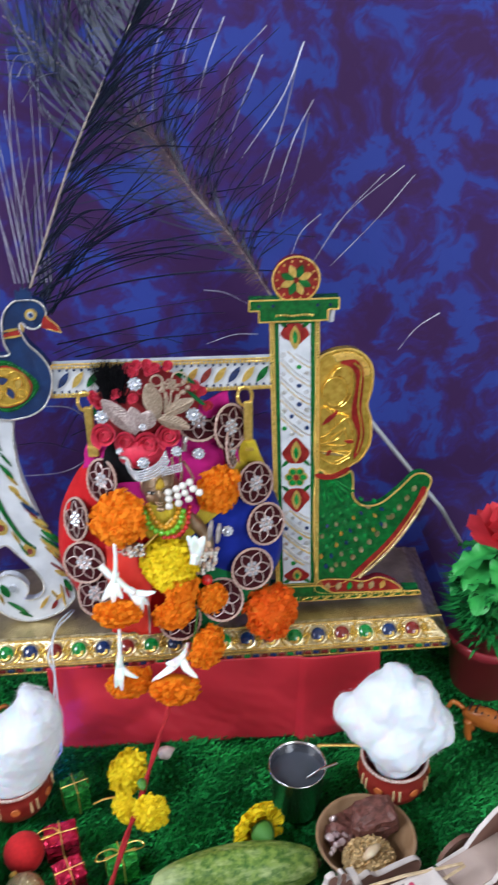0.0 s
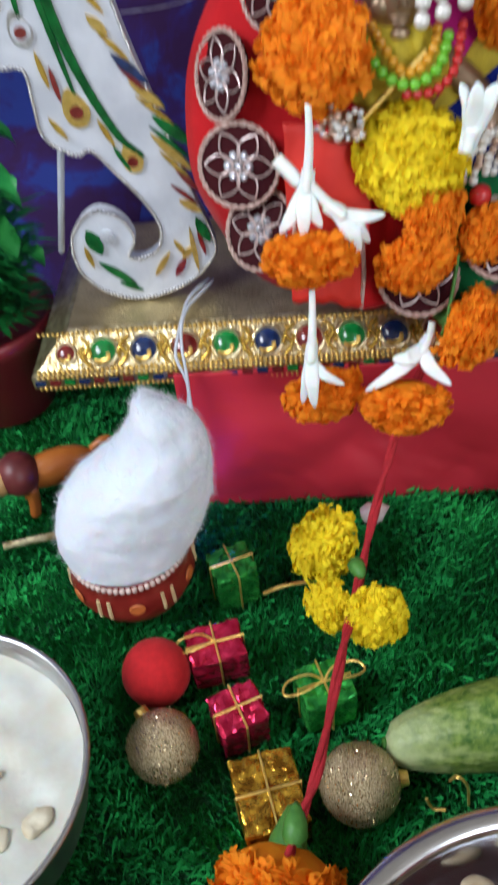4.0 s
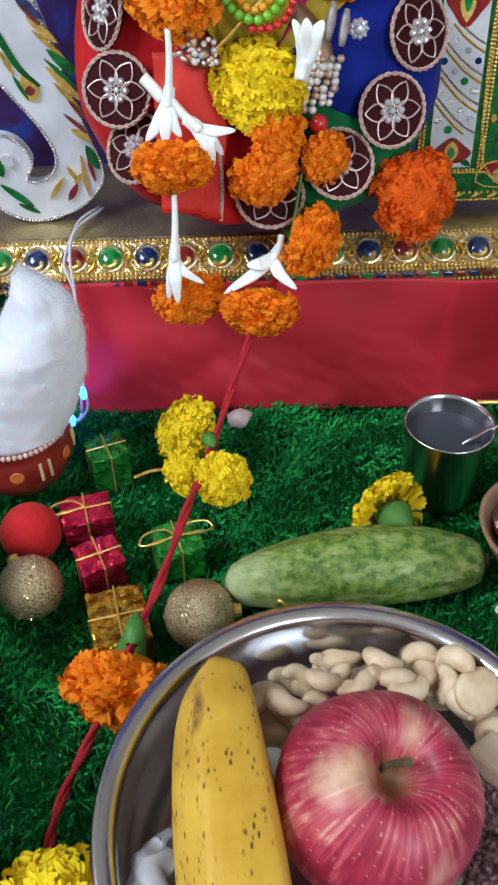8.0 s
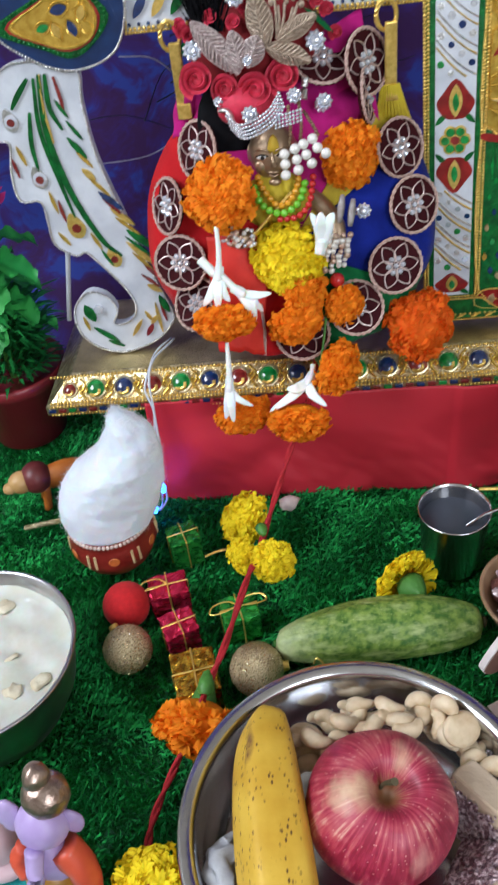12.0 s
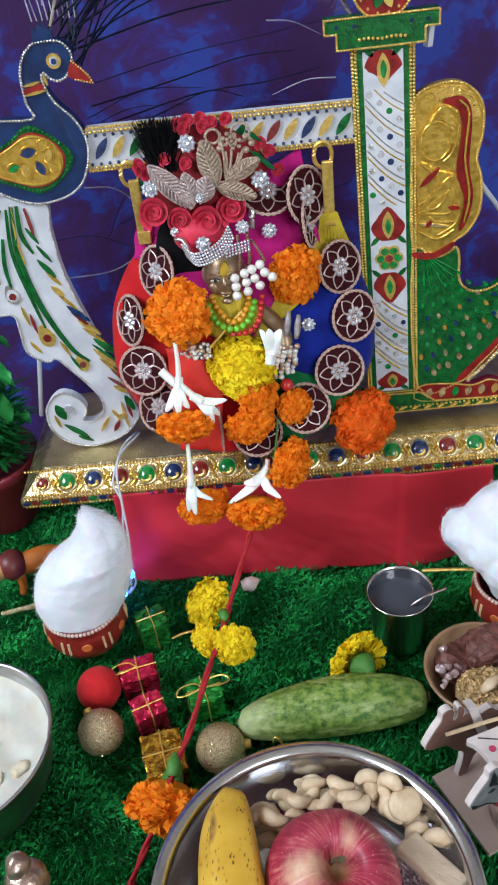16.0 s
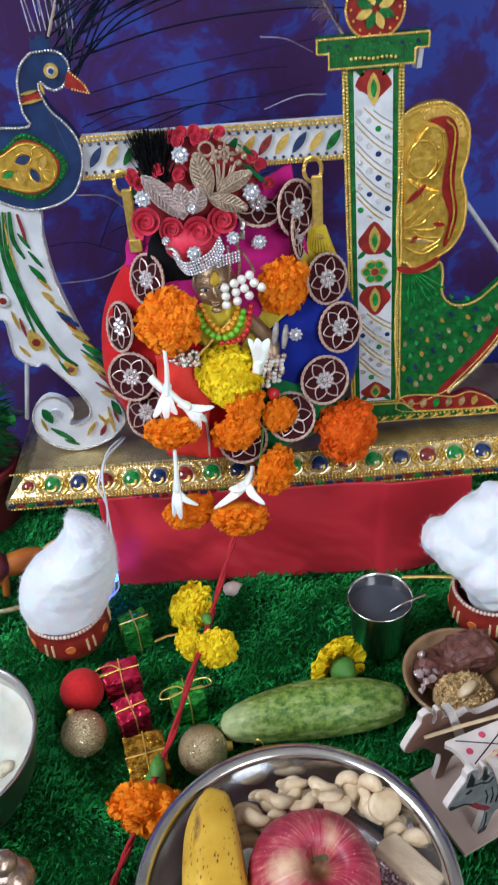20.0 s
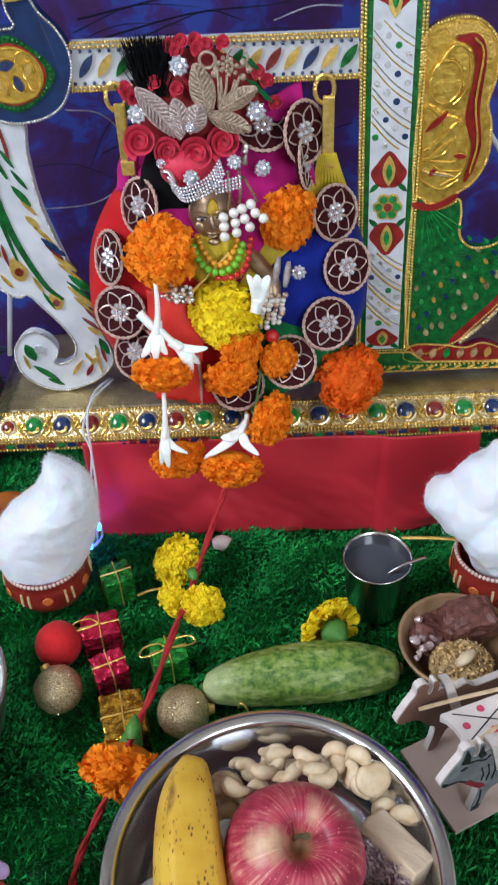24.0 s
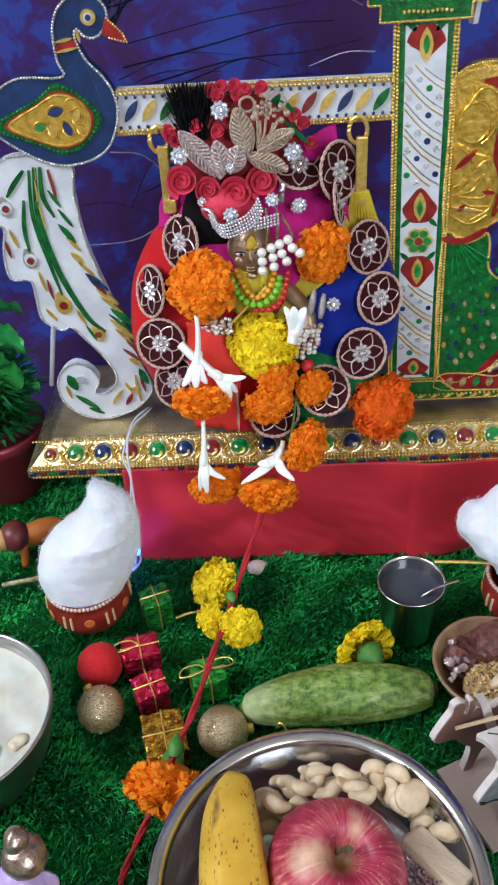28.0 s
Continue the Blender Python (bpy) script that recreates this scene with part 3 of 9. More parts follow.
def tail(parent):
    out = [(-0.176, 0.309), (-0.1755, 0.285), (-0.1735, 0.249), (-0.161, 0.197), (-0.150, 0.155), (-0.1415, 0.1255), (-0.146, 0.113), (-0.160, 0.1005), (-0.184, 0.0925), (-0.204, 0.098), (-0.2165, 0.113),
           (-0.2160, 0.134), (-0.203, 0.1475), (-0.190, 0.1435), (-0.1835, 0.131), (-0.1885, 0.1195), (-0.1800, 0.1185), (-0.1715, 0.1245), (-0.169, 0.137), (-0.176, 0.153), (-0.188, 0.170), (-0.1965, 0.1805),
           (-0.2045, 0.1785), (-0.2175, 0.1885), (-0.2185, 0.205), (-0.2195, 0.2215), (-0.2335, 0.2235), (-0.2345, 0.243), (-0.2300, 0.2640), (-0.2420, 0.2670), (-0.2415, 0.285), (-0.233, 0.300), (-0.214, 0.314)]
    p = panel("tail", curl(out, 4), WHITE_PAINT, parent, "white scalloped peacock tail ending in a scroll", bead=0.0011, trim=SILVER)
    def stroke(pts, w, m):
        c = spline(pts, 5)
        up, lo = [], []
        for i, q in enumerate(c):
            d = c[min(i + 1, len(c) - 1)] - c[max(i - 1, 0)]
            d = np.array((-d[1], d[0])) / (np.linalg.norm(d) + 1e-9)
            ww = w * (0.35 + 0.65 * math.sin(math.pi * min(1, i / (len(c) - 1) * 0.85 + 0.12)))
            up.append(q + d * ww)
            lo.append(q - d * ww)
        inlay("enamel_stroke", up + lo[::-1], m, p, 0.0013)
    stroke([(-0.199, 0.306), (-0.203, 0.270), (-0.197, 0.228), (-0.183, 0.190), (-0.171, 0.176)], 0.0021, GREEN_FOIL)
    stroke([(-0.203, 0.304), (-0.207, 0.270), (-0.202, 0.232), (-0.198, 0.208)], 0.0014, GREEN_FOIL)
    stroke([(-0.195, 0.306), (-0.197, 0.285), (-0.192, 0.270)], 0.0016, GREEN_FOIL)
    stroke([(-0.207, 0.304), (-0.216, 0.294), (-0.222, 0.286)], 0.0018, GREEN_FOIL)
    stroke([(-0.211, 0.283), (-0.215, 0.262), (-0.215, 0.243)], 0.0015, GREEN_FOIL)
    stroke([(-0.1985, 0.306), (-0.201, 0.285), (-0.200, 0.262)], 0.0009, GOLD)
    stroke([(-0.190, 0.304), (-0.1885, 0.291), (-0.188, 0.283)], 0.0012, RED_GLASS)
    for a, b, w, m in (((-0.1905, 0.265), (-0.180, 0.250), 0.0020, GREEN_FOIL), ((-0.1855, 0.243), (-0.1775, 0.234), 0.0022, GOLD), ((-0.178, 0.226), (-0.163, 0.211), 0.0024, BLUE_GLASS),
                       ((-0.172, 0.213), (-0.157, 0.199), 0.0022, GOLD), ((-0.164, 0.196), (-0.146, 0.180), 0.0030, GREEN_FOIL), ((-0.166, 0.187), (-0.147, 0.166), 0.0022, GOLD), ((-0.157, 0.170), (-0.146, 0.155), 0.0018, RED_GLASS),
                       ((-0.157, 0.151), (-0.146, 0.144), 0.0022, GOLD), ((-0.150, 0.141), (-0.144, 0.126), 0.0028, GREEN_FOIL), ((-0.154, 0.135), (-0.152, 0.108), 0.0013, GOLD), ((-0.153, 0.124), (-0.160, 0.117), 0.0018, GOLD),
                       ((-0.158, 0.117), (-0.165, 0.106), 0.0020, RED_GLASS), ((-0.166, 0.121), (-0.176, 0.107), 0.0016, GOLD), ((-0.205, 0.117), (-0.187, 0.102), 0.0020, GREEN_FOIL), ((-0.208, 0.137), (-0.202, 0.122), 0.0040, GREEN_FOIL)):
        inlay("enamel_leaf", leaf(a, b, w), m, p, 0.0014)
    edge = [((-0.1885, 0.276), (-0.180, 0.262)), ((-0.182, 0.236), (-0.170, 0.222)), ((-0.176, 0.221), (-0.163, 0.206)), ((-0.170, 0.206), (-0.154, 0.191)), ((-0.166, 0.191), (-0.148, 0.173)), ((-0.163, 0.178), (-0.149, 0.162)), ((-0.160, 0.160), (-0.147, 0.148)),
            ((-0.1865, 0.255), (-0.1775, 0.243)), ((-0.193, 0.290), (-0.186, 0.277)), ((-0.226, 0.262), (-0.222, 0.248)), ((-0.231, 0.254), (-0.229, 0.240)), ((-0.233, 0.294), (-0.236, 0.281)), ((-0.228, 0.303), (-0.232, 0.293)), ((-0.212, 0.229), (-0.209, 0.212)), ((-0.207, 0.222), (-0.205, 0.205)),
            ((-0.190, 0.196), (-0.184, 0.182)), ((-0.185, 0.182), (-0.178, 0.168)), ((-0.213, 0.198), (-0.206, 0.187)), ((-0.150, 0.134), (-0.147, 0.118)), ((-0.163, 0.128), (-0.158, 0.119)), ((-0.196, 0.104), (-0.184, 0.098)), ((-0.211, 0.127), (-0.208, 0.114))]
    for k, (a, b) in enumerate(edge):
        inlay("enamel_leaf", leaf(a, b, 0.0012), (GREEN_FOIL, BRIGHT_GOLD, RED_GLASS, BRIGHT_GOLD)[k % 4], p, 0.0014)
    for cx, cz, r, ring in ((-0.2245, 0.2785, 0.0062, False), (-0.2155, 0.2385, 0.0066, False), (-0.1985, 0.2010, 0.0078, True), (-0.1765, 0.1745, 0.0064, True)):
        tear = curl([(cx - r * 0.35, cz + r * 1.35), (cx + r * 0.75, cz + r * 0.1), (cx + r * 0.45, cz - r * 0.95), (cx - r * 0.45, cz - r * 0.95), (cx - r * 0.85, cz + r * 0.1)], 4)
        inlay("feather_eye", tear, GOLD if ring else SILVER, p, 0.0013)
        if not ring:
            inlay("feather_eye_field", disc((cx, cz), r * 0.72, n=14), WHITE_PAINT, p, 0.0017)
        inlay("eye_gem", disc((cx, cz - 0.0004), r * 0.42, n=12), RED_GLASS, p, 0.0026)
    inlay("scroll_pearl", disc((-0.1975, 0.1325), 0.0038, n=14), CLEAR_STONE, p, 0.0020)


def dancer(parent):
    """The figure beside the column, kept to plain relief shapes."""
    y = CY - 0.0005
    g = panel("figure_plate", curl([(0.0795, 0.250), (0.0780, 0.330), (0.0790, 0.351), (0.094, 0.3585), (0.110, 0.3575), (0.1225, 0.345), (0.1245, 0.325), (0.1215, 0.308), (0.1255, 0.294), (0.1260, 0.272), (0.1185, 0.256), (0.1085, 0.2485), (0.1090, 0.243), (0.095, 0.238)], 4),
              BRIGHT_GOLD, parent, "embossed gold plate with a red veil shape", front=y, bead=0.0011)
    inlay("veil", curl([(0.0965, 0.3475), (0.109, 0.3500), (0.1165, 0.338), (0.1165, 0.305), (0.1205, 0.282), (0.1170, 0.263), (0.1120, 0.2575), (0.1145, 0.280), (0.1080, 0.300), (0.1105, 0.328), (0.1065, 0.342)], 4), RED_ENAMEL, g, 0.0012, y)
    inlay("head_oval", disc((0.0930, 0.3225), 0.0105, 0.0135, 22, -0.25), BRIGHT_GOLD, g, 0.0026, y)
    inlay("hair_oval", curl([(0.0850, 0.332), (0.0925, 0.3425), (0.1035, 0.3420), (0.1080, 0.329), (0.1040, 0.316), (0.1030, 0.330), (0.0960, 0.3365)], 3), BRIGHT_GOLD, g, 0.0022, y)
    inlay("shoulder", curl([(0.0825, 0.306), (0.0960, 0.302), (0.1085, 0.296), (0.1125, 0.276), (0.1060, 0.258), (0.0860, 0.257)], 4), BRIGHT_GOLD, g, 0.0024, y)
    for a, b, w, m in (((0.0830, 0.2920), (0.0965, 0.3045), 0.0020, RED_ENAMEL), ((0.0830, 0.2760), (0.1030, 0.2975), 0.0012, BRIGHT_GOLD), ((0.0830, 0.2700), (0.1000, 0.2860), 0.0010, BRIGHT_GOLD),
                       ((0.1030, 0.2760), (0.1120, 0.2750), 0.0017, RED_ENAMEL), ((0.0835, 0.2660), (0.1050, 0.2620), 0.0010, GOLD_FOIL), ((0.0880, 0.2625), (0.0925, 0.2675), 0.0018, RED_ENAMEL)):
        inlay("band", leaf(a, b, w), m, g, 0.0036, y)
    for pts in ([(0.0835 + 0.0098 * math.cos(q) + 0.0095, 0.3225 + 0.0128 * math.sin(q)) for q in np.linspace(0, 6.28, 24)], [(0.0880, 0.3330), (0.0960, 0.3440), (0.1050, 0.3400), (0.1075, 0.3250), (0.1040, 0.3140), (0.0990, 0.3090)],
                [(0.0840, 0.3080), (0.0930, 0.3000), (0.0960, 0.2900)], [(0.1050, 0.2960), (0.1110, 0.2800), (0.1090, 0.2640), (0.0970, 0.2560)], [(0.0830, 0.2800), (0.0930, 0.2850), (0.1010, 0.2960), (0.1060, 0.2980)],
                [(0.0830, 0.2740), (0.0960, 0.2770), (0.1030, 0.2880)], [(0.1030, 0.2880), (0.1045, 0.2720), (0.0830, 0.2735)], [(0.0830, 0.2600), (0.0960, 0.2530), (0.1080, 0.2590)], [(0.0900, 0.2700), (0.0960, 0.2660), (0.1080, 0.2650)],
                [(0.1075, 0.3480), (0.1140, 0.3390), (0.1130, 0.3100), (0.1175, 0.2840), (0.1150, 0.2640)]):
        bm = bmesh.new()
        tube(bm, [(px, y - 0.0028, pz) for px, pz in spline(pts, 4)], 0.00075, 6)
        part("raised_line", bm, BRIGHT_GOLD, g)
    rnd = random.Random(8)
    dots = []
    for k in range(700):
        t = rnd.random() * math.pi * 0.62 + 0.1
        r = rnd.uniform(0.0, 0.0065)
        dots.append((0.1005 + (0.0215 - r) * math.cos(t), y - 0.0004, 0.333 + (0.0235 - r) * math.sin(t)))
    beads("gold_graining", dots, 0.0007, GOLD, g)
    s = panel("skirt", curl([(0.0860, 0.1265), (0.0800, 0.2400), (0.0950, 0.2380), (0.1095, 0.2450), (0.1135, 0.2360), (0.1145, 0.2180), (0.1240, 0.2080), (0.1400, 0.2100), (0.1560, 0.2250), (0.1680, 0.2385), (0.1790, 0.2380), (0.1835, 0.2290),
                             (0.1750, 0.2080), (0.1560, 0.1710), (0.1330, 0.1410), (0.1180, 0.1265)], 4), GREEN_FOIL, parent, "green glitter skirt with gold drops", front=y - 0.0004, bead=0.0012)
    inlay("waist_band", curl([(0.0805, 0.2440), (0.0950, 0.2420), (0.1085, 0.2490), (0.1080, 0.2450), (0.0950, 0.2375), (0.0810, 0.2395)], 3), RED_ENAMEL, s, 0.0016, y - 0.0004)
    inlay("hem", curl([(0.1225, 0.1290), (0.1540, 0.1640), (0.1735, 0.2000), (0.1800, 0.2210), (0.1760, 0.2250), (0.1690, 0.2050), (0.1490, 0.1690), (0.1190, 0.1330)], 4), RED_ENAMEL, s, 0.0010, y - 0.0004)
    hem = spline([(0.1260, 0.1285), (0.1450, 0.1495), (0.1610, 0.1730), (0.1745, 0.1990), (0.1815, 0.2205)], 10)
    beads("hem_rope", [(x, y - 0.0012, z) for x, z in evenly(hem, 0.0028)], 0.0021, GOLD_FOIL, s)
    for k in range(11):
        t = k / 10
        x, z = 0.100 + 0.068 * t ** 0.8, 0.135 + 0.086 * t ** 1.15
        q = radians(115 - 40 * t)
        inlay("gold_drop", leaf((x, z), (x + 0.0065 * math.cos(q), z + 0.0065 * math.sin(q)), 0.0021), GOLD_FOIL, s, 0.0014, y - 0.0004)
    for row in range(9):
        rad = 0.022 + 0.0115 * row
        n = 4 + row
        for k in range(n):
            q = radians(-90 + 62 * (k + 0.5 * (row % 2)) / n)
            x, z = 0.0880 + rad * math.cos(q), 0.2420 + rad * math.sin(q)
            if z > 0.136 + max(0, x - 0.100) * 0.98 and x < 0.165:
                h = 0.0040 + 0.0003 * row
                inlay("sequin", leaf((x, z), (x - h * math.cos(q), z - h * math.sin(q)), 0.0011 + 0.0001 * row), (GOLD_FOIL, GREEN_GLASS, BRIGHT_GOLD, BLUE_GLASS)[(k + row) % 4] if row > 2 else GREEN_GLASS, s, 0.0014, y - 0.0004)
    for k in range(7):
        q = radians(-88 + 9 * k)
        tip = (0.0880 + 0.030 * math.cos(q), 0.2420 + 0.030 * math.sin(q))
        bm = bmesh.new()
        tube(bm, [(0.0880 + 0.006 * math.cos(q), y - 0.0008, 0.2420 + 0.006 * math.sin(q)), (tip[0], y - 0.0008, tip[1])], 0.0006, 5)
        part("pleat_line", bm, GREEN_GLASS, s)


def plinth_strip(parent):
    p = panel("base_strip", [(0.040, 0.1030), (0.1855, 0.1055), (0.1840, 0.1100), (0.1000, 0.1120), (0.0880, 0.1215), (0.0420, 0.1215)], GREEN_FOIL, parent, "green and gold base strip", front=CY - 0.003, thick=0.012, bead=0.0010)
    beads("gold_row", [(0.048 + 0.0036 * k, CY - 0.0042, 0.1082 + 0.00006 * k) for k in range(36)], 0.0011, GOLD, p)
    for k in range(12):
        inlay("leaf_inlay", leaf((0.060 + 0.0105 * k, 0.1060), (0.066 + 0.0105 * k, 0.1085), 0.0010), GOLD, p, 0.0018, CY - 0.003)
    r = panel("foot_panel", curl([(0.0890, 0.1120), (0.0885, 0.1265), (0.1120, 0.1265), (0.1300, 0.1235), (0.1420, 0.1275), (0.1540, 0.1235), (0.1650, 0.1150), (0.1600, 0.1110)], 4), RED_ENAMEL, parent, "maroon foot panel with gold motifs", front=CY - 0.002, bead=0.0009)
    for k, m in enumerate((GOLD_FOIL, GOLD_FOIL, GREEN_GLASS, GOLD_FOIL, GOLD_FOIL, GOLD)):
        inlay("motif", leaf((0.094 + 0.0105 * k, 0.1145), (0.0965 + 0.0105 * k, 0.1235), 0.0026), m, r, 0.0014, CY - 0.002)


def lean_forward(ob, reach=0.014):
    """Tips a cut-out so that its foot stands forward of its top."""
    eye, at = Vector((-0.03, 0.20, 0.48)), WORLD_AT[ob.name]
    for v in ob.data.vertices:
        p = v.co + at
        d = reach * min(1.0, max(0.0, (0.37 - p.z) / 0.26))
        k = (p.y - d - eye.y) / (p.y - eye.y)
        v.co = eye + (p - eye) * k - at
    for q in ob.children:
        lean_forward(q, reach)


def build_cradle():
    c = thing("cradle", "painted peacock cradle frame with beam, column and dancing figure", "cradle", (-0.02, 0.718, 0.104))
    tail(c)
    peacock(c)
    beam(c)
    lattice_column(c)
    capital(c)
    dancer(c)
    plinth_strip(c)
    for q in c.children:
        lean_forward(q)
    for pts in (((-0.212, 0.7275, 0.184), (-0.230, 0.738, 0.112)), ((0.124, 0.7275, 0.290), (0.212, 0.765, 0.165), (0.245, 0.785, 0.105))):
        bm = bmesh.new()
        tube(bm, pts, 0.0019, 10)
        part("prop_stick", bm, WHITE_PAINT, c, "white paper prop stick")
    bm = bmesh.new()
    tube(bm, [(0.090, 0.7255, 0.395), (0.0885, 0.7255, 0.379)], 0.003, 4)
    part("paper_tab", bm, WHITE_PAINT, c)


build_cradle()


# gems along the board's edge
def build_gems():
    cup = bmesh.new()
    lathe(cup, [(0.0085, 0.0), (0.0083, 0.0014), (0.0072, 0.0018), (0.0064, 0.0008)], 20)
    setting = bpy.data.meshes.new("gem_setting")
    cup.to_mesh(setting)
    cup.free()
    setting.materials.append(GOLD_FOIL)
    meshes = {}
    for nm, mat in (("green", GREEN_GLASS), ("blue", BLUE_GLASS), ("red", RED_GLASS)):
        bm = bmesh.new()
        lathe(bm, [(0, 0.0030), (0.0030, 0.0027), (0.0052, 0.0016), (0.0064, 0.0)], 18)
        me = bpy.data.meshes.new("gem_" + nm)
        bm.to_mesh(me)
        bm.free()
        me.materials.append(mat)
        me.polygons.foreach_set("use_smooth", [True] * len(me.polygons))
        meshes[nm] = me
    bm = bmesh.new()
    tube(bm, spline([(-0.0042, -0.0042, 0.0012), (-0.0006, -0.0056, 0.0016), (0.0028, -0.0040, 0.0024), (0.0030, -0.0012, 0.0030)], 4), lambda t: 0.0005 + 0.0009 * math.sin(math.pi * (0.2 + 0.6 * t)), 6)
    pip = bpy.data.meshes.new("gold_pip")
    bm.to_mesh(pip)
    bm.free()
    pip.materials.append(GOLD)
    slope = pose(0, 0, 0, 41)
    scrolls = []
    for s in (1, -1):
        bm = bmesh.new()
        for side in (1, -1):
            tube(bm, spline([(-0.0025 * side, -0.0080 * s * side, 0.0008), (0.0015 * side, -0.0030 * s * side, 0.0016), (-0.0012 * side, 0.0015 * s * side, 0.0018), (-0.0030 * side, -0.0012 * s * side, 0.0016), (-0.0012 * side, -0.0026 * s * side, 0.0014)], 5), 0.0009, 6)
        me = bpy.data.meshes.new("gold_scroll")
        bm.to_mesh(me)
        bm.free()
        me.materials.append(BRIGHT_GOLD)
        scrolls.append(me)
    order = ("green", "blue", "red")
    at = Vector(board.location)
    def put(name, me, x, y, z, s=1.0):
        ob = new(name, me)
        ob.parent = board
        ob.matrix_local = Matrix.Translation(Vector(board_point(x, y, z)) - at) @ slope @ Matrix.Diagonal((s, s, s, 1))
    for k in range(-1, 18):
        x = -0.2005 + GEM_PITCH * k
        if k < 0:
            x, sc = -0.2205, 0.7
        else:
            sc = 1.0
        put("gem_setting", setting, x, 0.6685, 0.0966, sc)
        put("gem", meshes[order[k % 3] if k >= 0 else "red"], x, 0.6685, 0.0966, sc * 1.12)
        scroll = new("gold_scroll", scrolls[k % 2])
        scroll.parent = board
        scroll.matrix_local = Matrix.Translation(Vector(board_point(x + GEM_PITCH / 2, 0.6685, 0.0966)) - at) @ slope
        put("gold_pip", pip, x, 0.6685, 0.0966, sc)
    rnd = random.Random(2)
    mats = (BLUE_GLASS, RED_GLASS, GREEN_GLASS, BLUE_GLASS, RED_GLASS)
    chips = {}
    for m in (BLUE_GLASS, RED_GLASS, GREEN_GLASS):
        bm = bmesh.new()
        box(bm, (0, 0, 0), (0.0058, 0.0030, 0.0022), 0.0007)
        chips[m.name] = bpy.data.meshes.new("edge_stone")
        bm.to_mesh(chips[m.name])
        bm.free()
        chips[m.name].materials.append(m)
    for k in range(56):
        x = -0.2345 + 0.0078 * k
        if x > 0.195:
            break
        ob = new("edge_stone", chips[mats[k % 5].name])
        ob.parent = board
        ob.matrix_local = Matrix.Translation(Vector(board_point(x, 0.6583, 0.0858)) - at) @ pose(0, 0, 0, 82)
    grains = []
    for k in range(1500):
        x = rnd.uniform(-0.226, 0.188)
        t = rnd.random()
        grains.append(board_point(x, 0.662 + 0.015 * t, 0.0905 + 0.013 * t))
    beads("gold_graining", grains, 0.0008, GOLD, board)
    for y, z in ((0.6610, 0.0906), (0.6765, 0.1036), (0.6582, 0.0893), (0.6582, 0.0822)):
        beads("gold_rope", [board_point(x, y, z) for x in np.arange(-0.235, 0.196, 0.0026)], 0.0012, GOLD, board)


build_gems()


# ---- peacock feathers ----
QUILL = material("pale_quill", (0.38, 0.32, 0.28), 0.45, 0, (0.24, 0.18, 0.15), 120)
BARB = material("dark_feather_barbs", (0.020, 0.026, 0.060), 0.32, 0.2, (0.010, 0.016, 0.030), 200, island=0.5)
BARB_LIGHT = material("silvery_feather_barbs", (0.44, 0.44, 0.54), 0.35, 0.2, (0.20, 0.18, 0.26), 90, island=0.4)


def feather(label, stem, barb_groups):
    """A sparse peacock feather: a tapering quill and loose curved barbs."""
    f = thing("peacock_feather", label, "feather", stem[0])
    line = spline(stem, 10)
    bm = bmesh.new()
    tube(bm, line, 0.0010, 6, 0.3)
    part("quill", bm, QUILL, f, "pale tapering quill")
    for name, mat, rows in barb_groups:
        bm = bmesh.new()
        for pts, r in rows:
            tube(bm, spline(pts, 6), r, 3, 0.45)
        part(name, bm, mat, f)
    for o in f.children[1:]:
        tagged(o, kind="stuff")
    return f


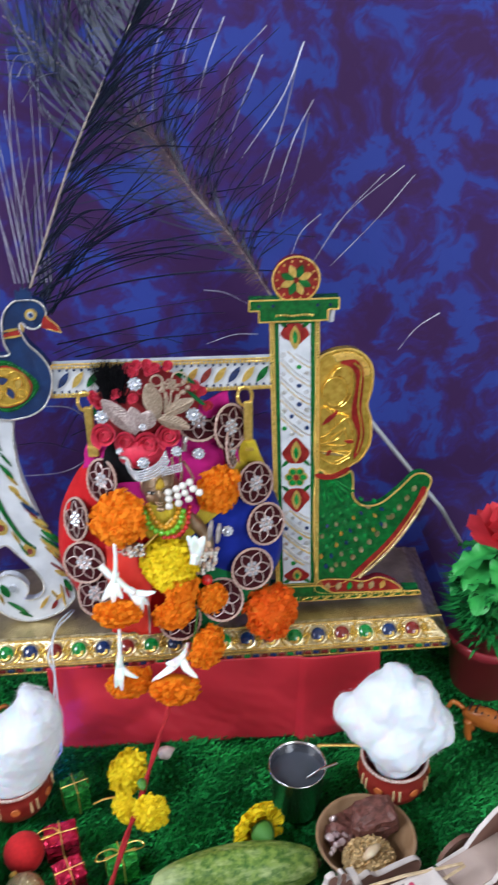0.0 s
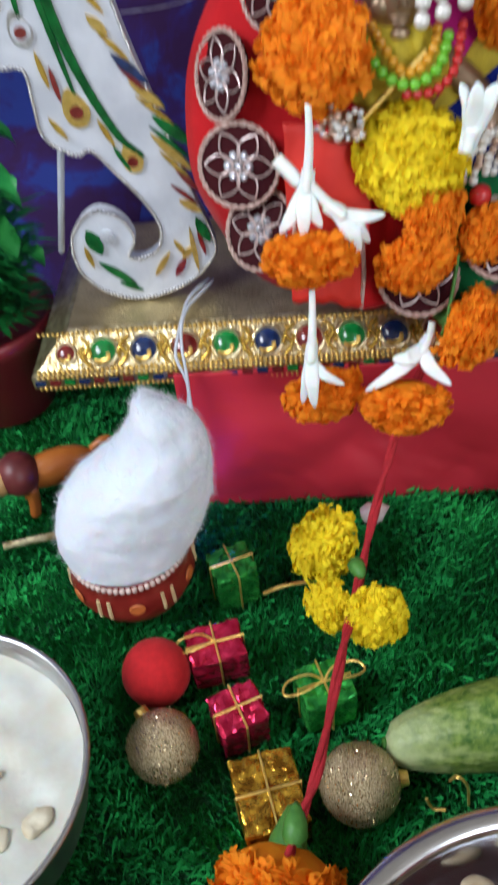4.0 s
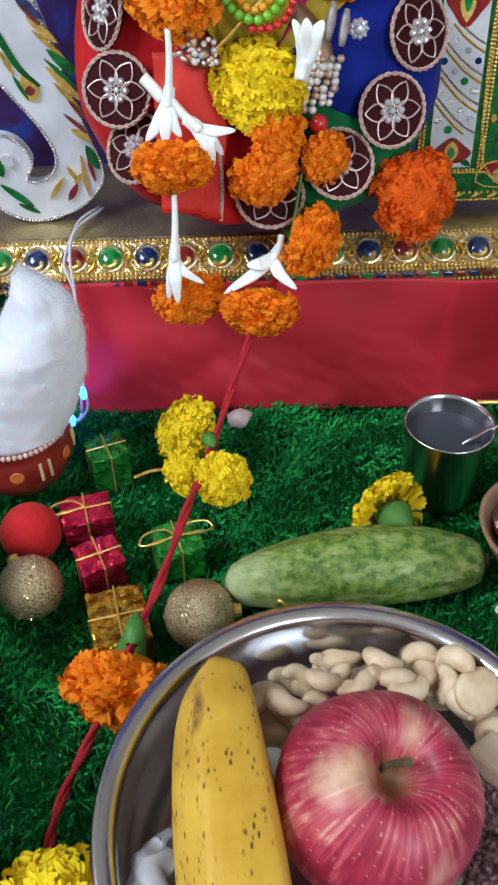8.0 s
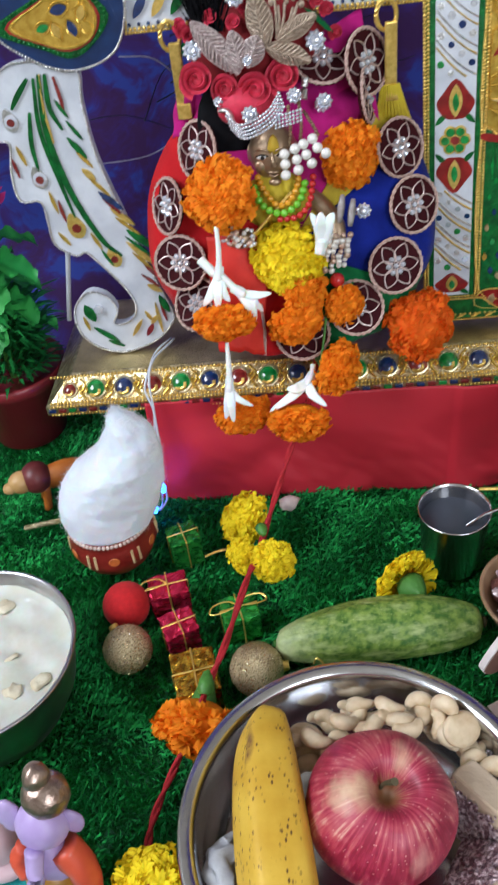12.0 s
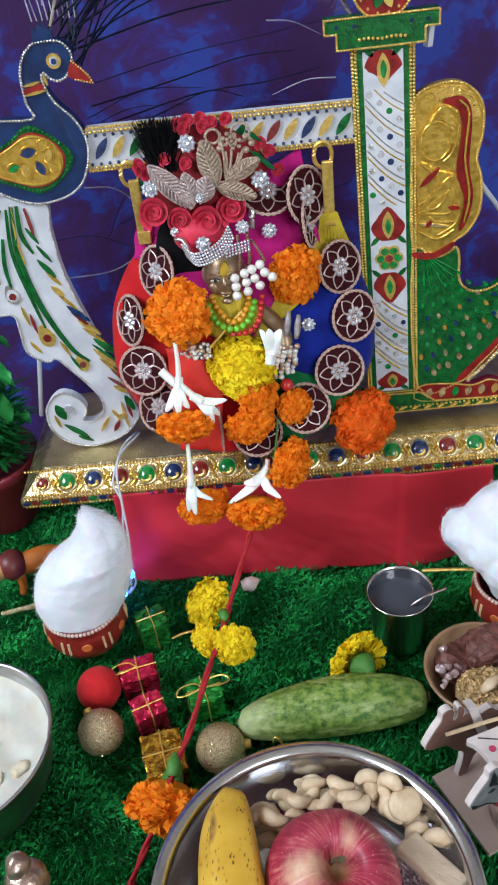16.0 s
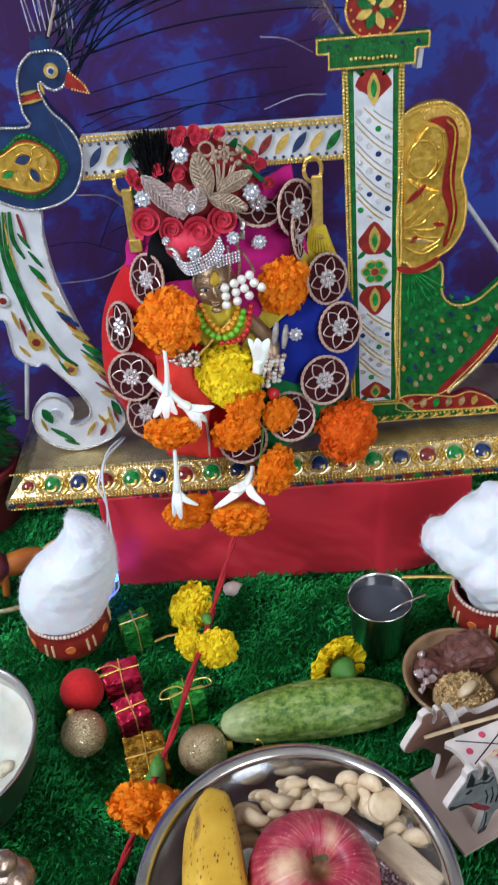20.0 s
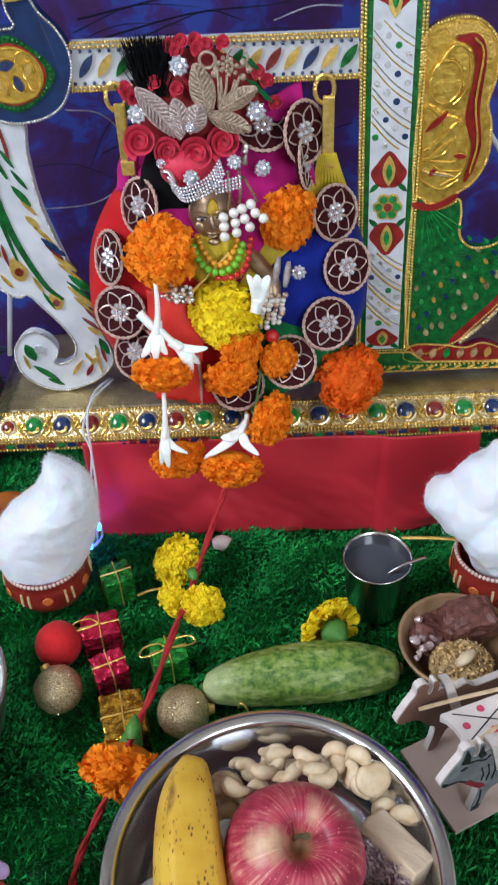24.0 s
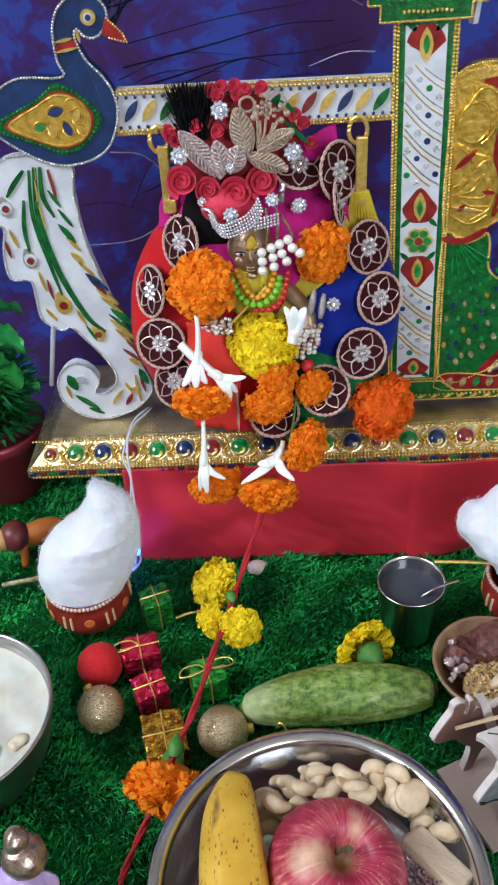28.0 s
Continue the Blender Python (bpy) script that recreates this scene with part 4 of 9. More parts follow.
def build_feathers():
    rnd = random.Random(21)
    s1 = [(-0.1455, 0.722, 0.415), (-0.103, 0.735, 0.513), (-0.063, 0.748, 0.585), (-0.026, 0.760, 0.645), (0.010, 0.775, 0.72)]
    line = spline(s1, 12)
    dark = []
    for k in range(120):
        t = 0.01 + 0.90 * k / 120 + rnd.uniform(-0.012, 0.012)
        p = line[max(0, int(t * (len(line) - 1)))]
        ln = rnd.uniform(0.055, 0.115) * (1.0 if k > 16 else 0.7)
        up = 0.30 + 0.85 * t + rnd.uniform(-0.15, 0.15)
        d = np.array((math.cos(up), rnd.uniform(-0.10, 0.16), math.sin(up)))
        sag = rnd.uniform(-0.012, 0.018)
        dark.append(([p, p + d * ln * 0.5 + np.array((0, 0, 0.010 + sag * 0.5)), p + d * ln + np.array((0, 0, -sag * 0.3))], rnd.uniform(0.0005, 0.0009)))
    for k in range(170):
        t = 0.28 + 0.70 * k / 170
        p = line[int(t * (len(line) - 1))]
        ln = rnd.uniform(0.05, 0.11)
        up = 2.0 + rnd.uniform(-0.35, 0.55)
        d = np.array((math.cos(up), rnd.uniform(-0.05, 0.15), math.sin(up)))
        dark.append(([p, p + d * ln * 0.5 + np.array((-0.006, 0, 0)), p + d * ln + np.array((0.012, 0, 0.01))], rnd.uniform(0.0005, 0.0008)))
    for k in range(26):
        a = radians(4 + 2.7 * k + rnd.uniform(-2, 2))
        ln = rnd.uniform(0.11, 0.23)
        p = np.array((-0.1441 + rnd.uniform(-0.012, 0.010), 0.738, 0.3980 + rnd.uniform(-0.012, 0.008)))
        d = np.array((math.cos(a), 0.12, math.sin(a)))
        n = np.array((-math.sin(a), 0, math.cos(a)))
        bow = rnd.uniform(0.008, 0.022)
        dark.append(([p, p + d * ln * 0.35 + n * bow, p + d * ln * 0.7 + n * bow * 0.9, p + d * ln], rnd.uniform(0.0006, 0.0010)))
    for k in range(12):
        z = 0.372 - 0.011 * k + rnd.uniform(-0.004, 0.004)
        x0 = rnd.uniform(-0.135, -0.10)
        ln = rnd.uniform(0.08, 0.16)
        dark.append(([(x0, 0.742, z), (x0 + ln * 0.4, 0.746, z + rnd.uniform(0.008, 0.016)), (x0 + ln * 0.75, 0.75, z + rnd.uniform(0.012, 0.022)), (x0 + ln, 0.752, z + rnd.uniform(0.008, 0.024))], rnd.uniform(0.0005, 0.0008)))
    light = []
    for k in range(9):
        x = -0.157 + 0.0034 * k
        top = rnd.uniform(0.46, 0.60)
        light.append(([(x, 0.725, 0.418), (x - 0.004 + 0.004 * (k - 4) * 0.4, 0.735, (0.42 + top) / 2), (x - 0.008 + 0.010 * (k - 4) * 0.4, 0.745, top)], rnd.uniform(0.0004, 0.0006)))
    for q in ([(-0.154, 0.75, 0.425), (-0.151, 0.752, 0.516), (-0.143, 0.752, 0.569), (-0.130, 0.752, 0.578)], [(-0.139, 0.752, 0.545), (-0.125, 0.752, 0.561), (-0.108, 0.752, 0.565)], [(-0.140, 0.752, 0.562), (-0.134, 0.752, 0.570), (-0.126, 0.752, 0.572)],
              [(-0.127, 0.75, 0.481), (-0.121, 0.752, 0.516), (-0.121, 0.752, 0.539)], [(-0.154, 0.75, 0.422), (-0.149, 0.752, 0.471), (-0.139, 0.752, 0.506)]):
        light.append((q, 0.0006))
    feather("tall dark peacock feather with long loose barbs", s1, (("barb_fringe", BARB, dark), ("pale_fringe", BARB_LIGHT, light)))
    s2 = [(0.0445, 0.724, 0.396), (0.015, 0.736, 0.441), (-0.019, 0.745, 0.481), (-0.046, 0.752, 0.518), (-0.093, 0.765, 0.553), (-0.15, 0.780, 0.60)]
    line = spline(s2, 12)
    dark, light = [], []
    for k in range(150):
        t = 0.10 + 0.88 * k / 150
        p = line[int(t * (len(line) - 1))]
        ln = rnd.uniform(0.05, 0.12) * (0.5 + 0.5 * min(1, t * 2))
        up = rnd.uniform(0.75, 1.75) if k % 3 else rnd.uniform(2.3, 3.3)
        d = np.array((math.cos(up), rnd.uniform(0.0, 0.12), math.sin(up)))
        dark.append(([p, p + d * ln * 0.5 + np.array((-0.008, 0, 0)), p + d * ln], rnd.uniform(0.0005, 0.0008)))
    for a, m, b in (((0.039, 0.593), (0.012, 0.563), (-0.005, 0.503)), ((0.036, 0.574), (0.019, 0.537), (0.007, 0.503)), ((0.066, 0.582), (0.051, 0.546), (0.020, 0.503)), ((0.061, 0.567), (0.051, 0.526), (0.036, 0.483)),
                    ((0.074, 0.543), (0.058, 0.512), (0.040, 0.455)), ((0.071, 0.534), (0.064, 0.502), (0.049, 0.451)), ((0.009, 0.599), (-0.005, 0.567), (-0.017, 0.524)), ((-0.007, 0.604), (-0.015, 0.589), (-0.022, 0.569)),
                    ((-0.024, 0.610), (-0.041, 0.577), (-0.045, 0.538)), ((0.082, 0.458), (0.067, 0.445), (0.059, 0.427)), ((0.146, 0.494), (0.101, 0.457), (0.077, 0.421)), ((0.155, 0.487), (0.128, 0.455), (0.091, 0.417)),
                    ((0.131, 0.488), (0.104, 0.461), (0.083, 0.431)), ((-0.012, 0.398), (0.005, 0.396), (0.023, 0.387)), ((0.186, 0.372), (0.167, 0.360), (0.152, 0.341)), ((0.032, 0.358), (0.012, 0.359), (-0.012, 0.352))):
        light.append(([(a[0], 0.754, a[1]), (m[0], 0.752, m[1]), (b[0], 0.750, b[1])], rnd.uniform(0.0004, 0.0007)))
    fluff = []
    for k in range(700):
        t = 0.04 + 0.62 * rnd.random()
        p = line[int(t * (len(line) - 1))]
        up = rnd.uniform(1.2, 2.4) if rnd.random() < 0.5 else rnd.uniform(2.6, 3.9)
        ln = rnd.uniform(0.010, 0.026) * (0.4 + t)
        d = np.array((math.cos(up), rnd.uniform(-0.1, 0.1), math.sin(up)))
        fluff.append(([p, p + d * ln * 0.5 + np.array((0, 0, 0.002)), p + d * ln], rnd.uniform(0.0002, 0.0004)))
    for a, b in (((-0.138, 0.352), (-0.058, 0.362)), ((-0.150, 0.340), (-0.070, 0.352)), ((-0.142, 0.262), (-0.112, 0.300)), ((-0.190, 0.265), (-0.120, 0.250))):
        dark.append(([(a[0], 0.74, a[1]), ((a[0] + b[0]) / 2, 0.745, (a[1] + b[1]) / 2 + 0.008), (b[0], 0.748, b[1])], 0.0005))
    feather("brownish peacock feather slanting behind the column", s2, (("barb_fringe", BARB, dark), ("pale_fringe", BARB_LIGHT, light), ("brown_fluff", material("brown_feather_fluff", (0.11, 0.055, 0.075), 0.6, 0, (0.06, 0.03, 0.05), 200, island=0.4), fluff)))
    w = thing("wire_loop", "thin pale wire looped behind the swing", "wire", (-0.14, 0.74, 0.235))
    bm = bmesh.new()
    tube(bm, spline([(-0.150, 0.735, 0.3065), (-0.128, 0.738, 0.302), (-0.112, 0.735, 0.285), (-0.112, 0.735, 0.262), (-0.140, 0.738, 0.240), (-0.188, 0.742, 0.234)], 8), 0.0005, 5)
    part("strand", bm, BARB_LIGHT, w)


build_feathers()


# ---- the dressed idol on its swing ----
def drape_y(z, lift=0.0):
    return 0.672 + 0.33 * (z - 0.18) - lift


DC = (-0.048, 0.197)
VELVET_RED = material("red_velvet", (0.58, 0.014, 0.018), 0.75, 0, (0.44, 0.010, 0.014), 50, bump=0.4, bump_scale=900, sheen=0.06)
VELVET_PINK = material("magenta_velvet", (0.50, 0.014, 0.20), 0.75, 0, (0.36, 0.010, 0.13), 50, bump=0.4, bump_scale=900, sheen=0.06)
VELVET_BLUE = material("royal_blue_velvet", (0.008, 0.022, 0.26), 0.8, 0, (0.005, 0.012, 0.15), 50, bump=0.4, bump_scale=900, sheen=0.06)
VELVET_GREEN = material("green_velvet", (0.008, 0.17, 0.05), 0.75, 0, (0.004, 0.09, 0.028), 50, bump=0.4, bump_scale=900, sheen=0.06)
YELLOW_CLOTH = material("yellow_net_cloth", (0.62, 0.48, 0.03), 0.7, 0, (0.45, 0.32, 0.02), 90, bump=0.4, bump_scale=800)
MAROON = material("maroon_velvet", (0.040, 0.005, 0.008), 0.7, 0, (0.045, 0.006, 0.008), 120, bump=0.4, bump_scale=900)
for _m in (MAROON, VELVET_RED, VELVET_BLUE, VELVET_GREEN, VELVET_PINK):
    _m.node_tree.nodes["Principled BSDF"].inputs["Specular IOR Level"].default_value = 0.12
BRAID = material("cream_pink_braid", (0.62, 0.46, 0.40), 0.6, 0.1, (0.42, 0.25, 0.21), 600, bump=0.6, bump_scale=1200)
WIRE = material("pink_silver_wire", (0.66, 0.55, 0.52), 0.4, 0.6, (0.5, 0.36, 0.34), 500)
PEARL = material("white_pearl", (0.80, 0.78, 0.74), 0.2, 0.1, (0.70, 0.67, 0.63), 90, coat=0.6)
BRONZE = material("dark_bronze", (0.46, 0.33, 0.22), 0.36, 0.75, (0.28, 0.19, 0.12), 70, bump=0.2)
EYE_WHITE = material("silvered_eye", (0.62, 0.60, 0.58), 0.35, 0.3)
EYE_LINE = material("blackened_line", (0.02, 0.015, 0.012), 0.6)
STONE_GOLD = material("pale_pink_gold", (0.70, 0.52, 0.42), 0.3, 0.6, (0.50, 0.33, 0.25), 400, bump=0.4)
PASTE = material("yellow_paste", (0.65, 0.42, 0.04), 0.7)
BLACK_HAIR = material("black_fur", (0.005, 0.005, 0.007), 0.8, 0, (0.003, 0.003, 0.004), 200)


BLACK_HAIR.node_tree.nodes["Principled BSDF"].inputs["Specular IOR Level"].default_value = 0.15


def skirt_radius(q):
    return 0.0955 - 0.024 * max(0.0, math.cos(q + math.pi / 2)) ** 3


def skirt_point(q, t):
    r = skirt_radius(q) * t
    x, z = DC[0] + r * math.cos(q), DC[1] + r * math.sin(q)
    return (x, drape_y(z) - 0.007 * (1 - t ** 2.2) + 0.020 * (max(0.0, t - 0.6) / 0.4) ** 2 * math.cos(q) ** 2, z)


def skirt_front(x, z):
    """The y of the dress's front where a medallion at (x, z) is sewn."""
    q = math.atan2(z - DC[1], x - DC[0])
    t = math.hypot(x - DC[0], z - DC[1]) / skirt_radius(q)
    return skirt_point(q, min(t, 1.0))[1] - 0.0027


def build_dress():
    d = thing("dress", "round velvet dress in red, pink, blue and green with jewelled medallions", "dress", (-0.048, 0.672, 0.12))
    for name, a, b, mat in (("red_panel", 132, 283, VELVET_RED), ("green_panel", 283, 338, VELVET_GREEN), ("blue_panel", 338, 395, VELVET_BLUE), ("yellow_panel", 395, 414, YELLOW_CLOTH), ("pink_panel", 414, 492, VELVET_PINK)):
        n, m = max(6, int((b - a) / 3)), 14
        rnd = random.Random(a)
        def f(u, w, a=a, b=b):
            q = radians(a + (b - a) * u)
            x, y, z = skirt_point(q, 0.08 + 0.92 * w)
            return (x, y + 0.0030 * math.sin(11 * q) * w - 0.002 * math.sin(math.pi * u) * w, z)
        v, fc = grid_sheet(n, m, f)
        ob = raw(name, v, fc, mat, d, smooth=True)
        so = ob.modifiers.new("thickness", "SOLIDIFY")
        so.thickness, so.offset = 0.005, 0
    def flap(name, mat, corners, label, folds=0.0012):
        """A loose cloth between four corners: top left, top right, bottom right, bottom left."""
        a, b, c, e = [np.array(q) for q in corners]
        def g(u, w):
            p = (a * (1 - u) + b * u) * (1 - w) + (e * (1 - u) + c * u) * w
            return (p[0] + 0.0012 * noise.noise((w * 5, u * 3, a[0] * 90)), p[1] - 0.004 * math.sin(math.pi * u) * math.sin(math.pi * min(1, w + 0.2)) + folds * math.sin(9 * u + 3 * w),
                    p[2] + 0.0022 * noise.noise((u * 6, w * 4, a[2] * 70)) * w)
        v, fc = grid_sheet(24, 20, g)
        ob = raw(name, v, fc, mat, d, label, smooth=True)
        so = ob.modifiers.new("thickness", "SOLIDIFY")
        so.thickness = 0.0022
        return ob
    flap("shoulder_cloth", VELVET_PINK, ((-0.034, 0.716, 0.310), (0.0040, 0.716, 0.326), (0.0130, 0.704, 0.262), (-0.030, 0.704, 0.255)), "magenta velvet shoulder cloth")
    flap("shoulder_cloth", VELVET_PINK, ((-0.1085, 0.712, 0.303), (-0.1000, 0.712, 0.300), (-0.0950, 0.706, 0.268), (-0.1180, 0.706, 0.262)), "magenta velvet shoulder cloth")
    flap("front_cloth", SCARLET, ((-0.1010, 0.664, 0.212), (-0.0620, 0.664, 0.212), (-0.0690, 0.641, 0.134), (-0.1000, 0.643, 0.138)), "scarlet satin front cloth", 0.0008)
    bm = bmesh.new()
    tube(bm, spline([(-0.0690, 0.646, 0.170), (-0.0680, 0.642, 0.152), (-0.0692, 0.6395, 0.1335)], 6), 0.0011, 6)
    part("braid_edge", bm, BRAID, d, "cream braid edge")
    return d


SCARLET = material("scarlet_satin", (0.66, 0.030, 0.016), 0.6, 0, (0.52, 0.018, 0.010), 60, bump=0.2, bump_scale=500)
dress = build_dress()


def medallion_meshes():
    out = {}
    bm = bmesh.new()
    lathe(bm, [(0, 0.0016), (0.0165, 0.0014), (0.0185, 0.0), (0.0165, -0.0016), (0, -0.0016)], 28)
    out["disc"] = (bm, MAROON)
    bm = bmesh.new()
    n = 60
    for off in (0.0, math.pi):
        pts = [((0.0178 + 0.0006 * math.sin(k * 2 * math.pi * 14 / n + off)) * math.cos(2 * math.pi * k / n), (0.0178 + 0.0006 * math.sin(k * 2 * math.pi * 14 / n + off)) * math.sin(2 * math.pi * k / n),
                0.0017 + 0.0006 * math.cos(k * 2 * math.pi * 14 / n + off)) for k in range(n + 1)]
        tube(bm, pts, 0.00075, 5)
    out["braided_rim"] = (bm, BRAID)
    bm = bmesh.new()
    for k in range(6):
        q = k * math.pi / 3
        pts = []
        for s in (1, -1):
            for j in range(9):
                t = j / 8 if s > 0 else 1 - j / 8
                rr = 0.0022 + 0.0132 * t
                w = s * 0.0044 * math.sin(math.pi * t ** 0.85) ** 0.8
                pts.append((rr * math.cos(q) - w * math.sin(q), rr * math.sin(q) + w * math.cos(q), 0.0021))
        tube(bm, pts, 0.00050, 5)
    out["wire_petals"] = (bm, WIRE)
    bm = bmesh.new()
    lathe(bm, [(0, 0.0030), (0.0011, 0.0025), (0.0019, 0.0010), (0.0019, 0)], 7)
    out["stone"] = (bm, CLEAR_STONE)
    res = {}
    for k, (b, mat) in out.items():
        bmesh.ops.recalc_face_normals(b, faces=b.faces)
        me = bpy.data.meshes.new(k)
        b.to_mesh(me)
        b.free()
        me.materials.append(mat)
        res[k] = me
    return res


MEDAL = medallion_meshes()


def medallion(x, z, yaw, tilt=0.0, scale=1.0, lift=0.0055, spin=0.0, y=None):
    """One jewelled medallion sewn on the dress, facing out by yaw and tilt degrees."""
    y = (skirt_front(x, z) - lift) if y is None else y
    m = Matrix.Translation(Vector((x, y, z)) - Vector(dress.location)) @ pose(0, 0, 0, 0, 0, yaw) @ pose(0, 0, 0, 72 + tilt) @ pose(0, 0, 0, 0, 0, spin) @ Matrix.Diagonal((scale, scale, scale, 1))
    base = new("medallion", MEDAL["disc"])
    base.parent = dress
    base.matrix_local = m
    for k in ("braided_rim", "wire_petals"):
        ob = new(k, MEDAL[k])
        ob.parent = base
    for k in range(7):
        ob = new("stone", MEDAL["stone"])
        ob.parent = base
        r = 0.0050 if k < 6 else 0.0
        ob.location = (r * math.cos(k * math.pi / 3), r * math.sin(k * math.pi / 3), 0.0014)
    return base


for args in (((-0.1015, 0.2582), -46), ((-0.1251, 0.2254), -54), ((-0.1206, 0.1925), -14), ((-0.1124, 0.1656), -36, -14), ((-0.0429, 0.1426), 0, -30), ((-0.0065, 0.1579), 10, -18),
             ((0.0199, 0.1816), 16), ((0.0328, 0.2143), 30), ((0.0248, 0.2475), 36)):
    medallion(args[0][0], args[0][1], *args[1:])
medallion(*(-0.0205, 0.3029), 10, -30, 1.0, y=0.705, spin=20)
medallion(*(0.0044, 0.2997), 48, 5, 1.05, y=0.699)
medallion(*(0.0049, 0.2815), 75, 10, 0.95, y=0.697)


def rosette(name, c, r, parent, n=9):
    """A round rhinestone in a ring of small ones."""
    bm = bmesh.new()
    lathe(bm, [(0, r * 0.62), (r * 0.32, r * 0.52), (r * 0.50, r * 0.22), (r * 0.56, r * 0.05), (r * 0.66, r * 0.30), (r * 0.84, r * 0.30), (r, r * 0.05), (r * 0.95, -r * 0.1)], 4 * n)
    for v in bm.verts:
        d = math.hypot(v.co.x, v.co.y)
        if d > r * 0.6:
            k = 1 + 0.11 * math.cos(n * math.atan2(v.co.y, v.co.x))
            v.co.x *= k
            v.co.y *= k
            v.co.z *= 0.6 + 0.5 * (0.5 + 0.5 * math.cos(n * math.atan2(v.co.y, v.co.x)))
    bmesh.ops.transform(bm, matrix=Matrix.Translation(c) @ pose(0, 0, 0, 80), verts=bm.verts)
    return part(name, bm, CLEAR_STONE, parent, "clear rhinestone rosette")


rosette("rosette", (0.0000, 0.662, 0.222), 0.0048, dress)
rosette("rosette", (-0.0210, 0.684, 0.284), 0.0048, dress)


def build_idol():
    """The small bronze idol, as one plain shape."""
    bm = bmesh.new()
    X, Y, Z = -0.0540, 0.6790, 0.2590
    ball(bm, (X, Y, Z - 0.0012), 0.0180, 4, (0.84, 0.86, 0.98))
    for v in bm.verts:  # narrower jaw, flatter brow
        h = (v.co.z - Z) / 0.019
        if h < 0:
            v.co.x = X + (v.co.x - X) * (1 - 0.22 * h * h)
    ball(bm, (X + 0.0005, 0.6640, Z - 0.0035), 0.0022, 2, (1.15, 1, 1.1))
    tube(bm, [(X, 0.6648, Z + 0.0045), (X, 0.6633, Z), (X + 0.0004, 0.6620, Z - 0.0030)], lambda t: 0.0011 + 0.0009 * t, 8)
    for sx in (-1, 1):
        ball(bm, (X + sx * 0.0076, 0.6665, Z - 0.0045), 0.0040, 2, (1, 0.55, 1))
        tube(bm, spline([(X + sx * 0.0020, 0.6640, Z + 0.0050), (X + sx * 0.0060, 0.6640, Z + 0.0070), (X + sx * 0.0105, 0.6678, Z + 0.0050)], 4), 0.00075, 6, 0.5)
        ball(bm, (X + sx * 0.0142, 0.680, Z - 0.001), 0.0045, 2, (0.45, 0.8, 1.3))
    tube(bm, spline([(X - 0.0040, 0.6660, Z - 0.0086), (X - 0.0015, 0.6642, Z - 0.0082), (X + 0.0012, 0.6642, Z - 0.0082), (X + 0.0042, 0.6660, Z - 0.0084)], 4), 0.0008, 6)
    tube(bm, spline([(X - 0.0030, 0.6656, Z - 0.0102), (X, 0.6644, Z - 0.0108), (X + 0.0032, 0.6656, Z - 0.0100)], 4), 0.0009, 6)
    ball(bm, (X + 0.0004, 0.6660, Z - 0.0150), 0.0034, 2, (1.2, 0.8, 0.7))
    tube(bm, [(X, 0.688, 0.245), (-0.0560, 0.686, 0.228)], 0.0085, 12)
    ball(bm, (-0.0540, 0.688, 0.205), 0.027, 3, (1, 0.6, 1.25))
    for pts in (((-0.070, 0.684, 0.225), (-0.084, 0.672, 0.214), (-0.081, 0.656, 0.213), (-0.074, 0.652, 0.216)), ((-0.034, 0.682, 0.228), (-0.018, 0.668, 0.214), (-0.0165, 0.658, 0.200))):
        tube(bm, spline(pts, 5), 0.0062, 10, 0.8)
    ball(bm, (-0.0775, 0.6530, 0.2135), 0.0070, 2, (1.2, 0.8, 0.9))
    count = [len(bm.faces)]
    for sx in (-1, 1):
        ball(bm, (X + sx * 0.0062, 0.6650, Z + 0.0016), 0.0026, 2, (1.35, 0.5, 0.62))
    count.append(len(bm.faces))
    for sx in (-1, 1):
        ball(bm, (X + sx * 0.0060, 0.6637, Z + 0.0016), 0.0013, 2, (1, 0.5, 1))
        tube(bm, spline([(X + sx * 0.0026, 0.6644, Z + 0.0020), (X + sx * 0.0062, 0.6634, Z + 0.0036), (X + sx * 0.0102, 0.6660, Z + 0.0018)], 4), 0.00045, 5)
    count.append(len(bm.faces))
    slab(bm, [(X + 0.0010 + 0.0034 * math.cos(q) * (1 - 0.35 * math.sin(q)), Z + 0.0085 + 0.0054 * math.sin(q)) for q in np.linspace(0, 2 * math.pi, 18, endpoint=False)], 0.6640, 0.6680)
    bm.faces.ensure_lookup_table()
    for k, f in enumerate(bm.faces):
        f.material_index = sum(k >= c for c in count)
    head = part("idol", bm, BRONZE, None, smooth=True)
    for mat in (EYE_WHITE, EYE_LINE, PASTE):
        head.data.materials.append(mat)
    tagged(head, "small dark bronze idol with yellow paste on the brow", "idol")
    bm = bmesh.new()
    ball(bm, (-0.0540, 0.6730, 0.2275), 0.0215, 4, (1, 0.42, 0.95))
    for v in bm.verts:
        v.co.y += 0.0016 * math.sin(700 * v.co.x + 260 * v.co.z)
    tagged(part("yellow_shawl", bm, YELLOW_CLOTH, None, smooth=True), "crumpled yellow cloth wrapped round the idol's chest", "cloth")
    bm = bmesh.new()
    ball(bm, (-0.0827, 0.6940, 0.2672), 0.0215, 3, (0.85, 0.25, 1.5))
    tagged(part("black_hair_cloth", bm, BLACK_HAIR, None, smooth=True), "black cloth falling beside the idol's face", "cloth")


build_idol()


def bead_string(name, label, pts, r, mat):
    t = thing(name, label, "necklace", pts[len(pts) // 2], group="necklaces on the idol")
    for p in evenly(spline(pts, 12), r * 1.9):
        bm = bmesh.new()
        ball(bm, p, r, 1 if r < 0.002 else 2)
        part("bead", bm, mat, t, smooth=True)
    return t


